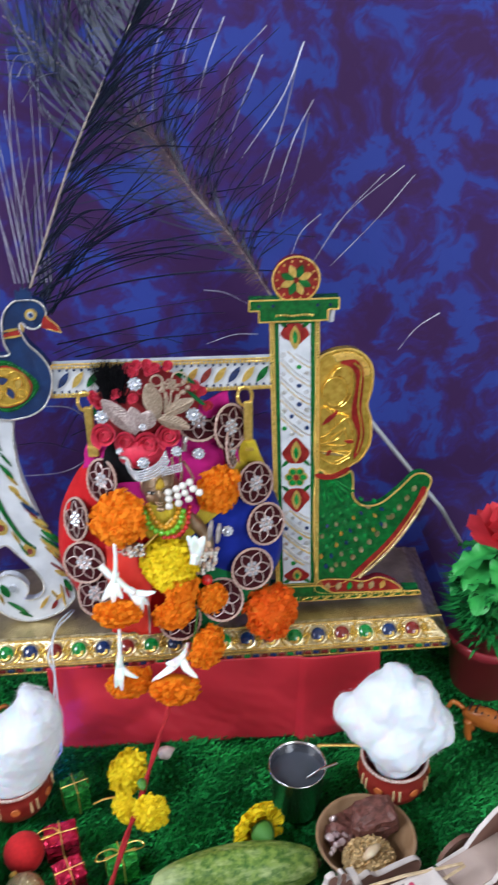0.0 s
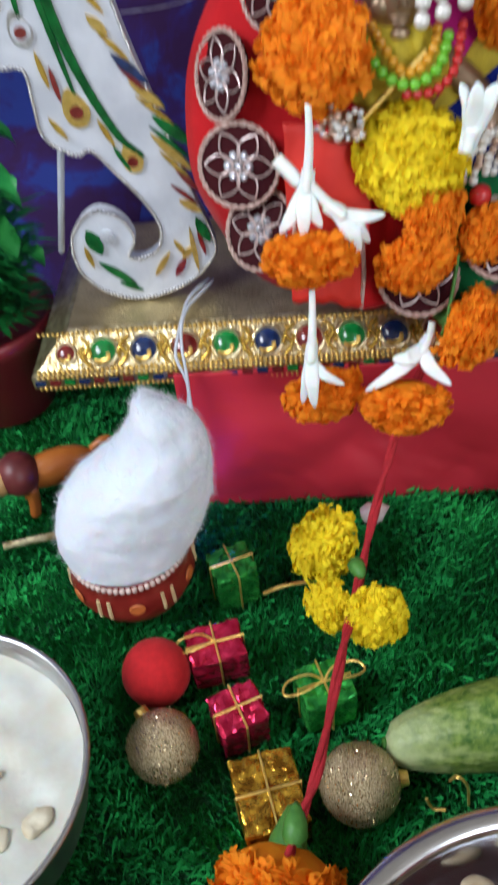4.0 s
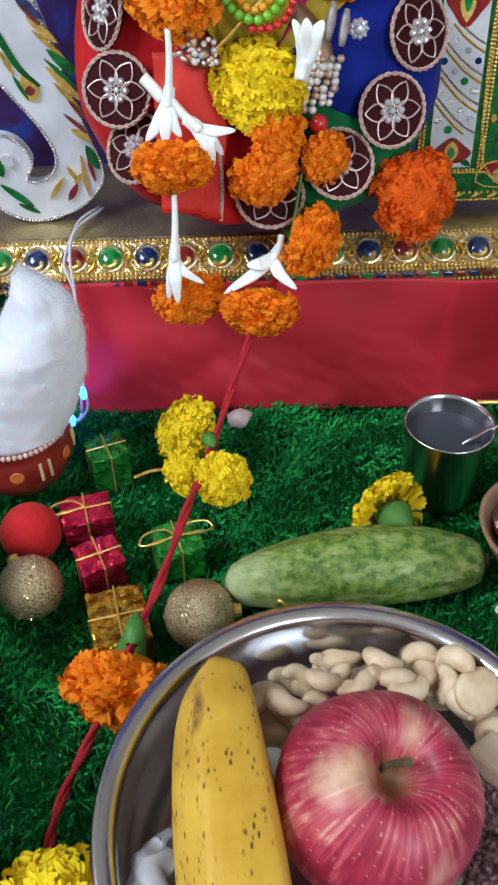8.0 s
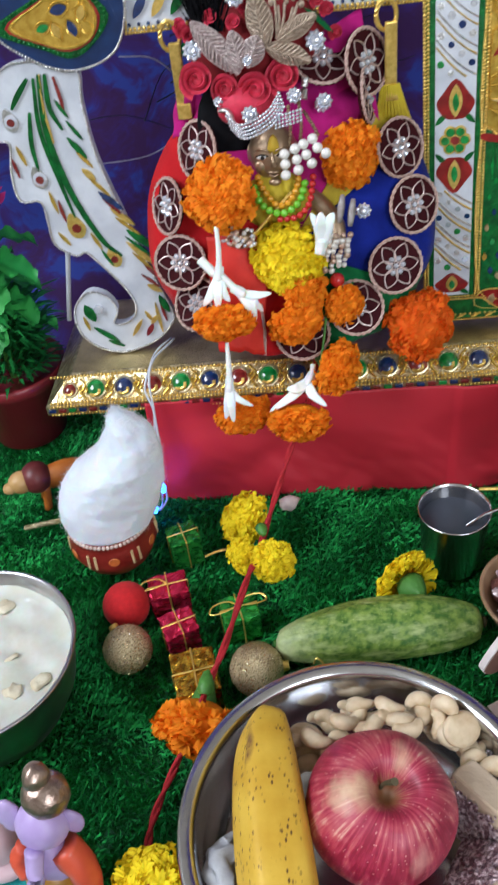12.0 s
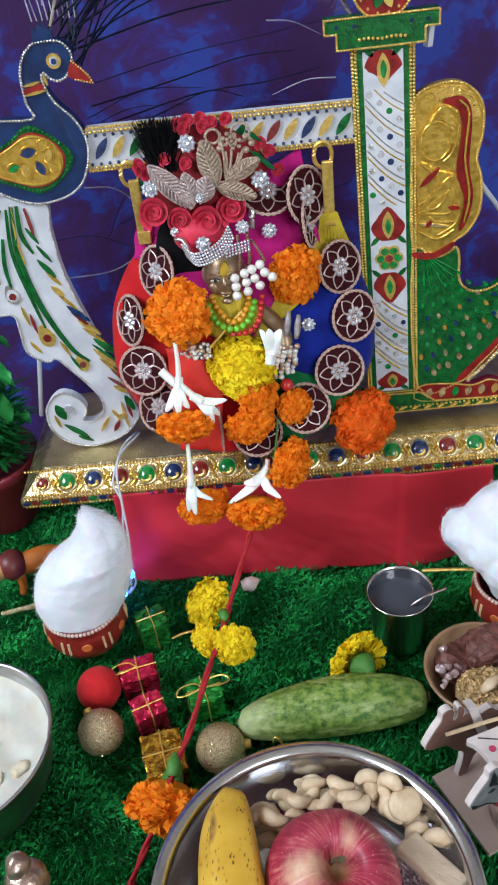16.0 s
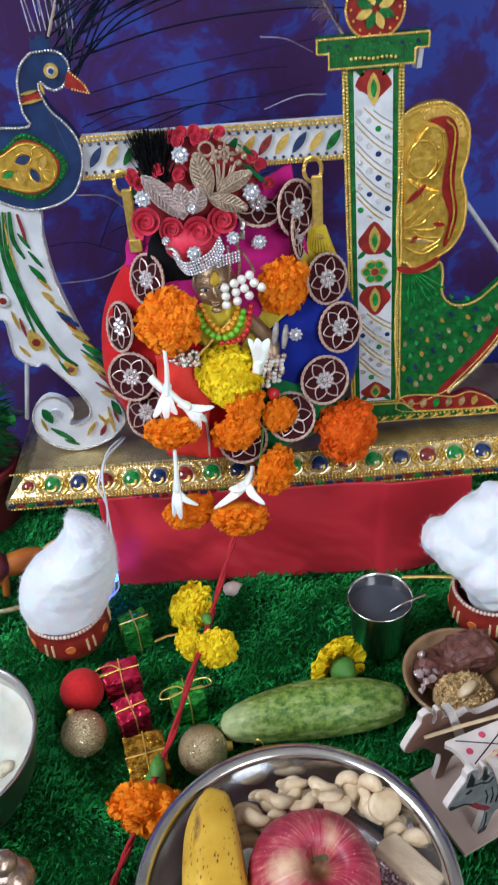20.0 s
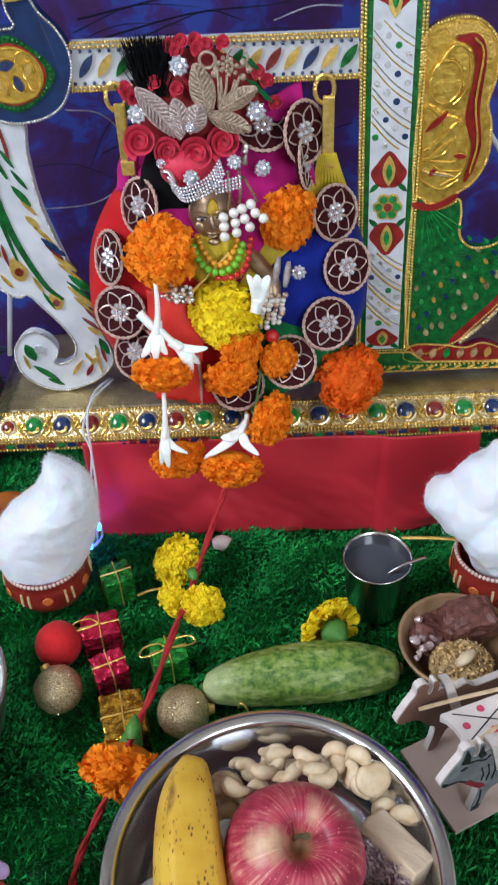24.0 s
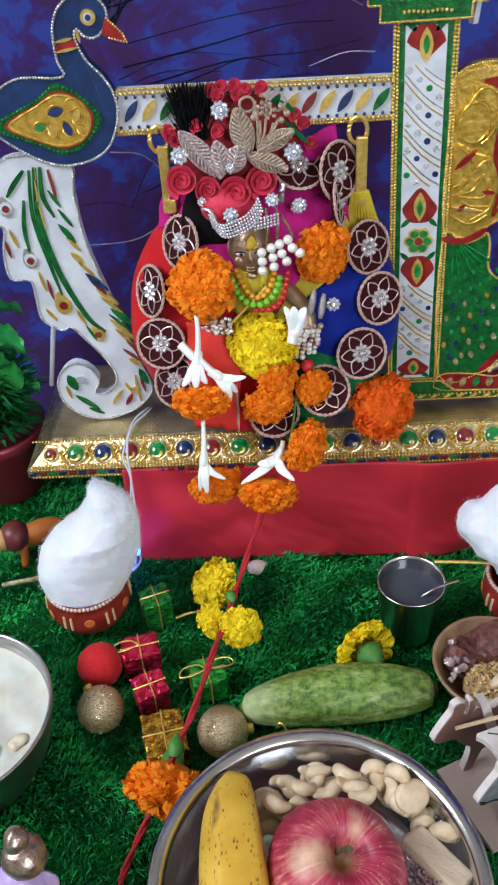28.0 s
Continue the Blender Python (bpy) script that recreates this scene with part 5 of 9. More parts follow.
PINKISH = material("dull_silver_sleeve", (0.34, 0.31, 0.30), 0.45, 0.3, (0.22, 0.19, 0.18), 200, bump=0.3)
ORANGE_BEAD = material("orange_bead", (0.75, 0.34, 0.02), 0.25, coat=0.5)
GREEN_BEAD = material("lime_bead", (0.16, 0.50, 0.03), 0.25, coat=0.5)
RED_BEAD = material("red_bead", (0.55, 0.02, 0.02), 0.25, coat=0.5)
bead_string("orange_necklace", "string of orange beads round the idol's neck", [(-0.0643, 0.6680, 0.2469), (-0.0604, 0.6600, 0.2413), (-0.0535, 0.6565, 0.2333), (-0.0463, 0.6565, 0.2340), (-0.0413, 0.6600, 0.2399), (-0.0391, 0.6670, 0.2452)], 0.0022, ORANGE_BEAD)
bead_string("green_necklace", "string of lime green beads round the idol's neck", [(-0.0670, 0.6650, 0.2415), (-0.0633, 0.6560, 0.2356), (-0.0563, 0.6520, 0.2310), (-0.0481, 0.6520, 0.2297), (-0.0392, 0.6550, 0.2351), (-0.0348, 0.6650, 0.2442)], 0.0025, GREEN_BEAD)
bead_string("red_necklace", "string of small red beads round the idol's neck", [(-0.0518, 0.6520, 0.2258), (-0.0411, 0.6520, 0.2265), (-0.0332, 0.6560, 0.2333), (-0.0298, 0.6650, 0.2480)], 0.0022, RED_BEAD)


def build_idol_ornaments():
    t = thing("pearl_tassel", "cluster of white pearl beads hanging from the crown", "ornament", (-0.036, 0.668, 0.262))
    rnd = random.Random(3)
    for p in ((-0.0454, 0.6610, 0.2641), (-0.0452, 0.6600, 0.2583), (-0.0453, 0.6600, 0.2515), (-0.0389, 0.6620, 0.2665), (-0.0382, 0.6615, 0.2601), (-0.0376, 0.6600, 0.2541), (-0.0337, 0.6630, 0.2685), (-0.0323, 0.6620, 0.2624), (-0.0292, 0.6610, 0.2572), (-0.0281, 0.6640, 0.2709), (-0.0254, 0.6620, 0.2660), (-0.0206, 0.6610, 0.2627)):
        bm = bmesh.new()
        ball(bm, (p[0] - 0.0012, p[1], p[2] - 0.0012), 0.0033, 2)
        part("pearl", bm, PEARL, t, smooth=True)
    for a, b in (((-0.0427, 0.6760, 0.2855), (-0.0434, 0.6660, 0.2647)), ((-0.0362, 0.6760, 0.2872), (-0.0367, 0.6680, 0.2673)), ((-0.0335, 0.6760, 0.2818), (-0.0256, 0.6680, 0.2691))):
        bm = bmesh.new()
        line = spline([a, tuple((np.array(a) + np.array(b)) / 2 + np.array((0.001, -0.002, 0))), b], 6)
        for p in evenly(line, 0.0020):
            ball(bm, p, 0.0013, 1)
        tagged(part("gold_drop", bm, BRONZE, t), kind="stuff")
    f = thing("flute", "thin gold toy flute held by the idol", "flute", (-0.062, 0.652, 0.222))
    bm = bmesh.new()
    tube(bm, [(-0.0700, 0.650, 0.2165), (-0.0440, 0.660, 0.2390)], 0.0011, 8)
    part("pipe", bm, GOLD, f)
    b = thing("bangles", "pearl and gold bangles on the idol's wrists", "bangle", (-0.016, 0.654, 0.19))
    rnd = random.Random(6)
    for k in range(30):
        row, c = divmod(k, 4)
        x, y, z = (-0.0213, 0.6510, 0.2117)
        bm = bmesh.new()
        ball(bm, (x + 0.0040 * c - 0.0007 * row + rnd.uniform(-0.0007, 0.0007), 0.6505 + 0.0004 * row + 0.001 * (c - 1.5) ** 2 * 0.6, z - 0.0036 * row + rnd.uniform(-0.0006, 0.0006)), rnd.uniform(0.0017, 0.0025), 2)
        part("pearl", bm, PEARL if rnd.random() < 0.55 else STONE_GOLD, b, smooth=True)
    bm = bmesh.new()
    ball(bm, (-0.0183, 0.6520, 0.1800), 0.0048, 3)
    part("red_bead", bm, RED_BEAD, b, smooth=True)
    rnd = random.Random(8)
    x, y, z = (-0.0795, 0.6480, 0.2195)
    for k in range(46):
        u, w = rnd.uniform(-1, 1), rnd.uniform(-1, 1)
        bm = bmesh.new()
        ball(bm, (x + 0.0105 * u, y - 0.003 + 0.004 * abs(u), z + 0.0070 * w - 0.0035 * u), rnd.uniform(0.0013, 0.0022), 1)
        part("stone", bm, (STONE_GOLD, CLEAR_STONE, STONE_GOLD, RED_BEAD if u < -0.3 else PEARL)[k % 4], b, smooth=True)
    bm = bmesh.new()
    lathe(bm, [(0, 0.0016), (0.0018, 0.0014), (0.0030, 0.0008), (0.0034, -0.0006)], 14, (-0.0844, 0.6455, 0.2290), pose(0, 0, 0, 90))
    part("dark_stone", bm, EYE_LINE, b, smooth=True)
    for p, q in (((-0.0127, 0.6600, 0.2349), (-0.0156, 0.6520, 0.2201)), ((-0.0062, 0.6600, 0.2316), (-0.0091, 0.6520, 0.2172))):
        bm = bmesh.new()
        p, q = Vector(p), Vector(q)
        tube(bm, [p.lerp(q, k / 5) for k in range(6)], lambda t: 0.0013 + 0.0011 * math.sin(math.pi * t), 10)
        part("silver_sleeve", bm, PINKISH, b, smooth=True)


build_idol_ornaments()

ROSE_RED = material("satin_rose_red", (0.62, 0.020, 0.062), 0.6, 0, (0.44, 0.011, 0.036), 160, bump=0.2, sheen=0.1, island=0.15, sss=0.1)
CAP_RED = material("deep_red_velvet", (0.26, 0.008, 0.012), 0.8, 0, (0.17, 0.006, 0.010), 60, bump=0.4, bump_scale=900)
PINK_SILVER = material("pinkish_silver_embroidery", (0.66, 0.56, 0.54), 0.4, 0.55, (0.42, 0.31, 0.30), 500, bump=0.9, bump_scale=1500)
PALE_GOLD = material("pale_gold_embroidery", (0.58, 0.46, 0.36), 0.42, 0.55, (0.38, 0.28, 0.21), 500, bump=0.9, bump_scale=1500)


def rose(c, r, parent, mat=None, face=0.0):
    """A satin rose: one ribbon wound in a spiral with wavy petal edges."""
    rnd = random.Random(int(c[0] * 1e5))
    bm = bmesh.new()
    n = 74
    rows = []
    for k in range(n):
        t = k / (n - 1)
        q = t * 2 * math.pi * 2.7 + rnd.random() * 0.02
        rad = 0.10 + 0.80 * t ** 0.9
        wave = (0.16 * math.sin(q * 2.3) + 0.08 * math.sin(q * 5.1 + c[0] * 900)) * t
        top = 0.78 - 0.62 * t ** 1.5 + wave
        row = []
        for s, out in ((0.0, 0.72), (0.55, 0.96), (0.88, 1.10), (0.96, 1.34)):
            rr = rad * out * (1 + 0.12 * wave)
            row.append(bm.verts.new((r * rr * math.cos(q), r * rr * math.sin(q), r * (-0.25 + (top + 0.25) * s))))
        rows.append(row)
    for a, b in zip(rows, rows[1:]):
        for i in range(3):
            bm.faces.new((a[i], a[i + 1], b[i + 1], b[i]))
    ball(bm, (0, 0, 0), r * 0.62, 2, (1, 1, 0.62))
    bmesh.ops.transform(bm, matrix=Matrix.Translation(c) @ pose(0, 0, 0, 0, 0, face) @ pose(0, 0, 0, 62), verts=bm.verts)
    return part("rose", bm, mat or ROSE_RED, parent, "red satin rose", smooth=True)


def ribbed_leaf(name, a, b, w, parent, mat, y=0.694, ribs=9):
    """A domed embroidered leaf between two (x, z) points, with corded ribs."""
    a, b = np.array(a), np.array(b)
    d = b - a
    nrm = np.array((-d[1], d[0])) / np.linalg.norm(d)
    bm = bmesh.new()
    rim = [a + d * t + nrm * s * w * math.sin(math.pi * t) ** 0.75 for s in (1,) for t in np.linspace(0, 1, 12)]
    rim2 = [a + d * t - nrm * w * math.sin(math.pi * t) ** 0.75 for t in np.linspace(1, 0, 12)]
    ring = rim + rim2[1:-1]
    tube(bm, [(p[0], y - 0.0015, p[1]) for p in ring] + [(ring[0][0], y - 0.0015, ring[0][1])], 0.0009, 5)
    tube(bm, [(p[0], y - 0.0035, p[1]) for p in (a, a + d * 0.5, b)], 0.0009, 5)
    for k in range(1, ribs):
        t = k / ribs
        c = a + d * t
        for s in (1, -1):
            e = a + d * min(1, t + 0.16) + nrm * s * w * 0.95 * math.sin(math.pi * min(0.97, t + 0.1)) ** 0.75
            tube(bm, [(c[0], y - 0.0032, c[1]), ((c[0] + e[0]) / 2, y - 0.0030, (c[1] + e[1]) / 2), (e[0], y - 0.0016, e[1])], 0.00095, 5)
    slab(bm, [tuple(p) for p in ring], y - 0.0016, y)
    return part(name, bm, mat, parent)


def build_crown():
    c = thing("crown", "red satin crown with roses, embroidered leaves and rhinestones", "crown", (-0.06, 0.70, 0.27))
    bm = bmesh.new()
    ball(bm, (-0.0610, 0.7160, 0.3130), 0.0425, 4, (1.0, 0.5, 0.86))
    for v in bm.verts:
        q = noise.noise(Vector(v.co) * 60)
        v.co += (v.co - Vector((-0.061, 0.716, 0.313))).normalized() * 0.0035 * q
    part("cap", bm, CAP_RED, c, "deep red velvet cap", smooth=True)
    for p, r in (((-0.0965, 0.6895, 0.3010), 0.0098), ((-0.0798, 0.6890, 0.2945), 0.0082), ((-0.0619, 0.6870, 0.2925), 0.0102), ((-0.0446, 0.6895, 0.2985), 0.0100)):
        rose(p, r, c)
    for p in ((-0.0741, 0.7060, 0.3523), (-0.0676, 0.7080, 0.3535), (-0.0593, 0.7080, 0.3540), (-0.0527, 0.7060, 0.3514), (-0.0701, 0.7020, 0.3503), (-0.0577, 0.7040, 0.3502), (-0.1030, 0.7060, 0.3252), (-0.0987, 0.7020, 0.3231), (-0.1046, 0.7080, 0.3278), (-0.0222, 0.7060, 0.3350), (-0.0167, 0.7060, 0.3295), (-0.0120, 0.7060, 0.3162),
              (-0.0715, 0.6960, 0.3300), (-0.0849, 0.6990, 0.3331), (-0.0638, 0.6960, 0.3382), (-0.0888, 0.6980, 0.3253), (-0.0428, 0.7080, 0.3520)):
        rose(p, 0.0042, c)
    bm = bmesh.new()
    ball(bm, (-0.0674, 0.6880, 0.2832), 0.0200, 3, (0.95, 0.5, 0.62))
    part("brow_cloth", bm, ROSE_RED, c, smooth=True)
    ribbed_leaf("left_leaf", (-0.0952, 0.3348), (-0.0705, 0.3043), 0.0068, c, PINK_SILVER, 0.688, 13)
    for a, b, w in (((-0.0682, 0.3077), (-0.0725, 0.3282), 0.0054), ((-0.0647, 0.3078), (-0.0581, 0.3242), 0.0068)):
        ribbed_leaf("scroll_leaf", a, b, w, c, PINK_SILVER, 0.686, 8)
    for a, b, w in (((-0.0528, 0.3168), (-0.0587, 0.3468), 0.0070), ((-0.0463, 0.3201), (-0.0239, 0.3318), 0.0052), ((-0.0538, 0.3175), (-0.0281, 0.3072), 0.0056)):
        ribbed_leaf("gold_leaf", a, b, w, c, PALE_GOLD, 0.689, 11)
    bm = bmesh.new()
    for o, r in (((-0.0519, 0.3480), 0.0046), ((-0.0341, 0.3491), 0.0058)):
        tube(bm, [(o[0] + r * math.cos(q), 0.690, o[1] + r * math.sin(q)) for q in np.linspace(0, 2 * math.pi, 17)], 0.0009, 5)
    for e in ((-0.0446, 0.3386), (-0.0407, 0.3398), (-0.0361, 0.3367), (-0.0470, 0.3504), (-0.0331, 0.3391)):
        s = (-0.0469, 0.3207)
        tube(bm, spline([(s[0], 0.689, s[1]), (0.4 * s[0] + 0.6 * e[0] + 0.001, 0.687, 0.5 * (s[1] + e[1])), (e[0], 0.688, e[1])], 4), 0.0009, 5)
    tagged(part("wire_scroll", bm, PALE_GOLD, c), kind="stuff")
    bm = bmesh.new()
    o = (-0.0399, 0.3448)
    for k in range(15):
        q = k * 2 * math.pi / 7
        r = (0.0030 if k < 7 else 0.0052) if k < 14 else 0.0
        ball(bm, (o[0] + r * math.cos(q + 0.3 * (k > 6)), 0.6875, o[1] + r * 0.9 * math.sin(q)), 0.0016, 1)
    for p in ((-0.0309, 0.6890, 0.3462), (-0.0276, 0.6890, 0.3419), (-0.0315, 0.6890, 0.3379), (-0.0482, 0.6890, 0.3402), (-0.0468, 0.6890, 0.3433)):
        ball(bm, p, 0.0022, 2)
    part("bead_flower", bm, PALE_GOLD, c, smooth=True)
    for p, r in (((-0.0966, 0.6880, 0.3187), 0.0056), ((-0.0690, 0.6920, 0.3445), 0.0056), ((-0.0245, 0.6900, 0.3172), 0.0058), ((-0.0655, 0.6730, 0.2838), 0.0050), ((-0.0386, 0.6760, 0.2918), 0.0044), ((-0.0223, 0.6940, 0.2788), 0.0046), ((-0.0846, 0.6840, 0.2893), 0.0030), ((-0.0644, 0.6800, 0.3126), 0.0030)):
        rosette("rosette", p, r, c)
    rows = []
    arc = spline([(-0.0772, 0.6720, 0.2768), (-0.0700, 0.6630, 0.2738), (-0.0597, 0.6600, 0.2772), (-0.0504, 0.6600, 0.2830), (-0.0442, 0.6640, 0.2910)], 14)
    for k in range(5):
        rows += [tuple(p + np.array((-0.0006 * k, 0.0004 * k, 0.0019 * k))) for p in evenly(arc, 0.0021)]
    beads("crown_band", rows, 0.00105, CLEAR_STONE, c, "band of rows of tiny rhinestones")
    x, y, z = (-0.0500, 0.6600, 0.2795)
    t = [(x + 0.0021 * i, 0.6600 + 0.0004 * i, z + 0.0021 * j + 0.0003 * i) for i in range(8) for j in range(4)]
    beads("side_band", t, 0.00105, CLEAR_STONE, c)
    bm = bmesh.new()
    tube(bm, spline([(-0.0841, 0.6820, 0.2848), (-0.0793, 0.6790, 0.2853), (-0.0767, 0.6760, 0.2812), (-0.0758, 0.6750, 0.2774)], 5), 0.0022, 8, flat=0.6)
    tube(bm, spline([(-0.0316, 0.6900, 0.2972), (-0.0326, 0.6880, 0.2910), (-0.0330, 0.6880, 0.2850)], 4), 0.0022, 8, flat=0.5)
    tagged(part("silver_end", bm, SILVER, c, smooth=True), kind="stuff")
    bm = bmesh.new()
    rnd = random.Random(9)
    x, y, z = (-0.0861, 0.7090, 0.3250)
    for k in range(900):
        a = Vector((x + rnd.uniform(-0.0075, 0.0075), 0.705 + rnd.gauss(0, 0.003), z))
        b = a + Vector(((a.x - x) * 0.9 + rnd.gauss(0.000, 0.0032), rnd.gauss(0.004, 0.004), rnd.uniform(0.016, 0.033)))
        tube(bm, [a, (a + b) / 2 + Vector((rnd.gauss(0, 0.001), 0, 0)), b], 0.0006, 3, 0.3)
    part("black_tuft", bm, BLACK_HAIR, c, "tuft of black fur")
    bm = bmesh.new()
    for (x, z), s in (((-0.1028, 0.3178), 1), ((-0.1069, 0.3111), 1), ((-0.0240, 0.3269), -1), ((-0.0184, 0.3209), -1), ((-0.0882, 0.3367), 1), ((-0.0263, 0.3405), -1)):
        v = [bm.verts.new((x + 0.010 * a * s, 0.704 - 0.002 * bb, z + 0.010 * bb)) for a, bb in ((-0.6, -0.5), (0, -0.2), (0.6, 0.5), (0, 0.25))]
        bm.faces.new(v)
    g = part("green_leaves", bm, VELVET_GREEN, c)
    so = g.modifiers.new("thickness", "SOLIDIFY")
    so.thickness = 0.001


build_crown()


def build_swing():
    s = thing("swing_seat", "padded swing seat hung from gold hooks", "swing", (-0.048, 0.715, 0.13))
    for x in (-0.1115, 0.0180):
        bm = bmesh.new()
        tube(bm, [(x + 0.006 * math.cos(q), 0.7085, 0.3225 + 0.0085 * math.sin(q)) for q in np.linspace(0, 2 * math.pi, 19)], 0.0015, 6)
        part("ring", bm, GOLD, s)
        bm = bmesh.new()
        box(bm, (x + 0.0025, 0.7045, 0.3000), (0.0075, 0.003, 0.040), 0.0012)
        box(bm, (x + 0.0030, 0.7040, 0.2790), (0.0090, 0.004, 0.010), 0.0012)
        part("strap", bm, GOLD, s)
    bm = bmesh.new()
    ball(bm, (-0.048, 0.716, 0.200), 0.070, 4, (1.1, 0.32, 1.05))
    part("cushion", bm, VELVET_PINK, s, smooth=True)
    bm = bmesh.new()
    for k in range(9):
        tube(bm, spline([(0.0150 + 0.0012 * k, 0.7025, 0.2840), (0.0130 + 0.0020 * k, 0.704, 0.2700), (0.0100 + 0.0030 * k, 0.706, 0.2560)], 4), 0.0014, 5)
    part("net_gather", bm, YELLOW_CLOTH, s, "gathered yellow net cloth")


build_swing()


# ---- flowers ----
ORANGE_PETAL = material("orange_marigold", (1.0, 0.36, 0.022), 0.6, 0, (1.0, 0.27, 0.012), 260, island=0.08, sss=0.1)
RED_PETAL = material("rust_marigold", (0.92, 0.20, 0.016), 0.65, 0, (0.90, 0.12, 0.008), 260, island=0.14, sss=0.4)
YELLOW_PETAL = material("yellow_marigold", (0.97, 0.79, 0.030), 0.65, 0, (0.94, 0.68, 0.016), 260, island=0.08, sss=0.1)
for _m in (ORANGE_PETAL, RED_PETAL, YELLOW_PETAL):
    _m.node_tree.nodes["Principled BSDF"].inputs["Specular IOR Level"].default_value = 0.2


def translucent(mat, share):
    """Lets daylight shine through thin petals."""
    nt, n = mat.node_tree, mat.node_tree.nodes
    b = n["Principled BSDF"]
    tr, mx = n.new("ShaderNodeBsdfTranslucent"), n.new("ShaderNodeMixShader")
    mx.inputs["Fac"].default_value = share
    nt.links.new(b.inputs["Base Color"].links[0].from_socket, tr.inputs["Color"])
    nt.links.new(b.outputs[0], mx.inputs[1])
    nt.links.new(tr.outputs[0], mx.inputs[2])
    nt.links.new(mx.outputs[0], n["Material Output"].inputs["Surface"])


for _m, _s in ((ORANGE_PETAL, 0.36), (RED_PETAL, 0.34), (YELLOW_PETAL, 0.26)):
    translucent(_m, _s)
CALYX = material("green_calyx", (0.085, 0.27, 0.045), 0.5, 0, (0.040, 0.15, 0.022), 150, bump=0.3, bump_scale=500)
WHITE_PETAL = material("waxy_white_petal", (0.86, 0.88, 0.87), 0.42, 0, (0.78, 0.80, 0.77), 120, sss=0.3)


def marigold_mesh(name, mat, seed, petals=300, deep=0.66, spread=1.34, ragged=0.17):
    """A ruffled marigold head of unit radius that opens along +z; every petal is a crinkled fan."""
    rnd = random.Random(seed)
    off = Vector((seed * 3.7, seed * 1.3, 0))
    vs, fs = [], []
    cols, rows = 9, (0.61, 0.85, 0.96, 1.0)
    for k in range(petals):
        t = (k + 0.5) / petals
        el = math.acos(1 - spread * t)
        az = k * 2.399963 + rnd.uniform(-0.3, 0.3)
        out = Vector((math.sin(el) * math.cos(az), math.sin(el) * math.sin(az), math.cos(el)))
        out = (out + Vector([rnd.gauss(0, 0.10) for _ in range(3)])).normalized()
        side = out.cross(Vector((rnd.gauss(0, 1), rnd.gauss(0, 1), rnd.gauss(0, 1)))).normalized()
        third = out.cross(side).normalized()
        lump = 1 + ragged * noise.noise(out * 1.9 + off) + 0.5 * ragged * noise.noise(out * 4.5 - off)
        tip = rnd.uniform(0.86, 1.05) * lump
        w = rnd.uniform(0.085, 0.14)
        ruf = rnd.uniform(0.026, 0.050)
        waves = rnd.uniform(1.9, 2.7)
        ph, curl, cup = rnd.uniform(0, 6.3), rnd.choice((-1, 1)) * rnd.uniform(0.04, 0.20), rnd.uniform(-0.08, 0.12)
        o = len(vs)
        for j, s in enumerate(rows):
            for i in range(cols):
                u = 2 * i / (cols - 1) - 1
                frill = ruf * math.sin(ph + u * math.pi * waves) * (0.0, 0.45, 1.0, 1.35)[j]
                p = (out * (tip * s - 0.045 * u * u * (j > 1) + 0.018 * math.sin(ph * 2 + u * 7.0) * (j == 3))
                     + side * (u * w * (0.28, 0.74, 1.02, 1.14)[j])
                     + third * (frill + curl * (0.0, 0.12, 0.50, 1.22)[j] + cup * u * u))
                vs.append((p.x, p.y, p.z * deep))
        for j in range(len(rows) - 1):
            for i in range(cols - 1):
                a = o + j * cols + i
                fs.append((a, a + 1, a + cols + 1, a + cols))
    me = bpy.data.meshes.new(name)
    me.from_pydata(vs, [], fs)
    me.materials.append(mat)
    me.polygons.foreach_set("use_smooth", [True] * len(me.polygons))
    me.update()
    return me


PETALS = {"orange": (ORANGE_PETAL, 380, 0.68), "yellow": (YELLOW_PETAL, 330, 0.68), "rust": (RED_PETAL, 320, 0.60)}
_b = bmesh.new()
lathe(_b, [(0, -0.96), (0.10, -0.95), (0.15, -0.85), (0.27, -0.55), (0.36, -0.20), (0.30, 0.05), (0, 0.1)], 14)
CALYX_MESH = bpy.data.meshes.new("calyx")
_b.to_mesh(CALYX_MESH)
_b.free()
CALYX_MESH.materials.append(CALYX)
CALYX_MESH.polygons.foreach_set("use_smooth", [True] * len(CALYX_MESH.polygons))
_b = bmesh.new()
ball(_b, (0, 0, 0.02), 0.80, 3, (1, 1, 0.64))
CORE = {}
for _k, _m in (("orange", ORANGE_PETAL), ("yellow", YELLOW_PETAL), ("rust", RED_PETAL)):
    _c = _b.copy()
    CORE[_k] = bpy.data.meshes.new("flower_heart")
    _c.to_mesh(CORE[_k])
    _c.free()
    CORE[_k].materials.append(_m)
_b.free()


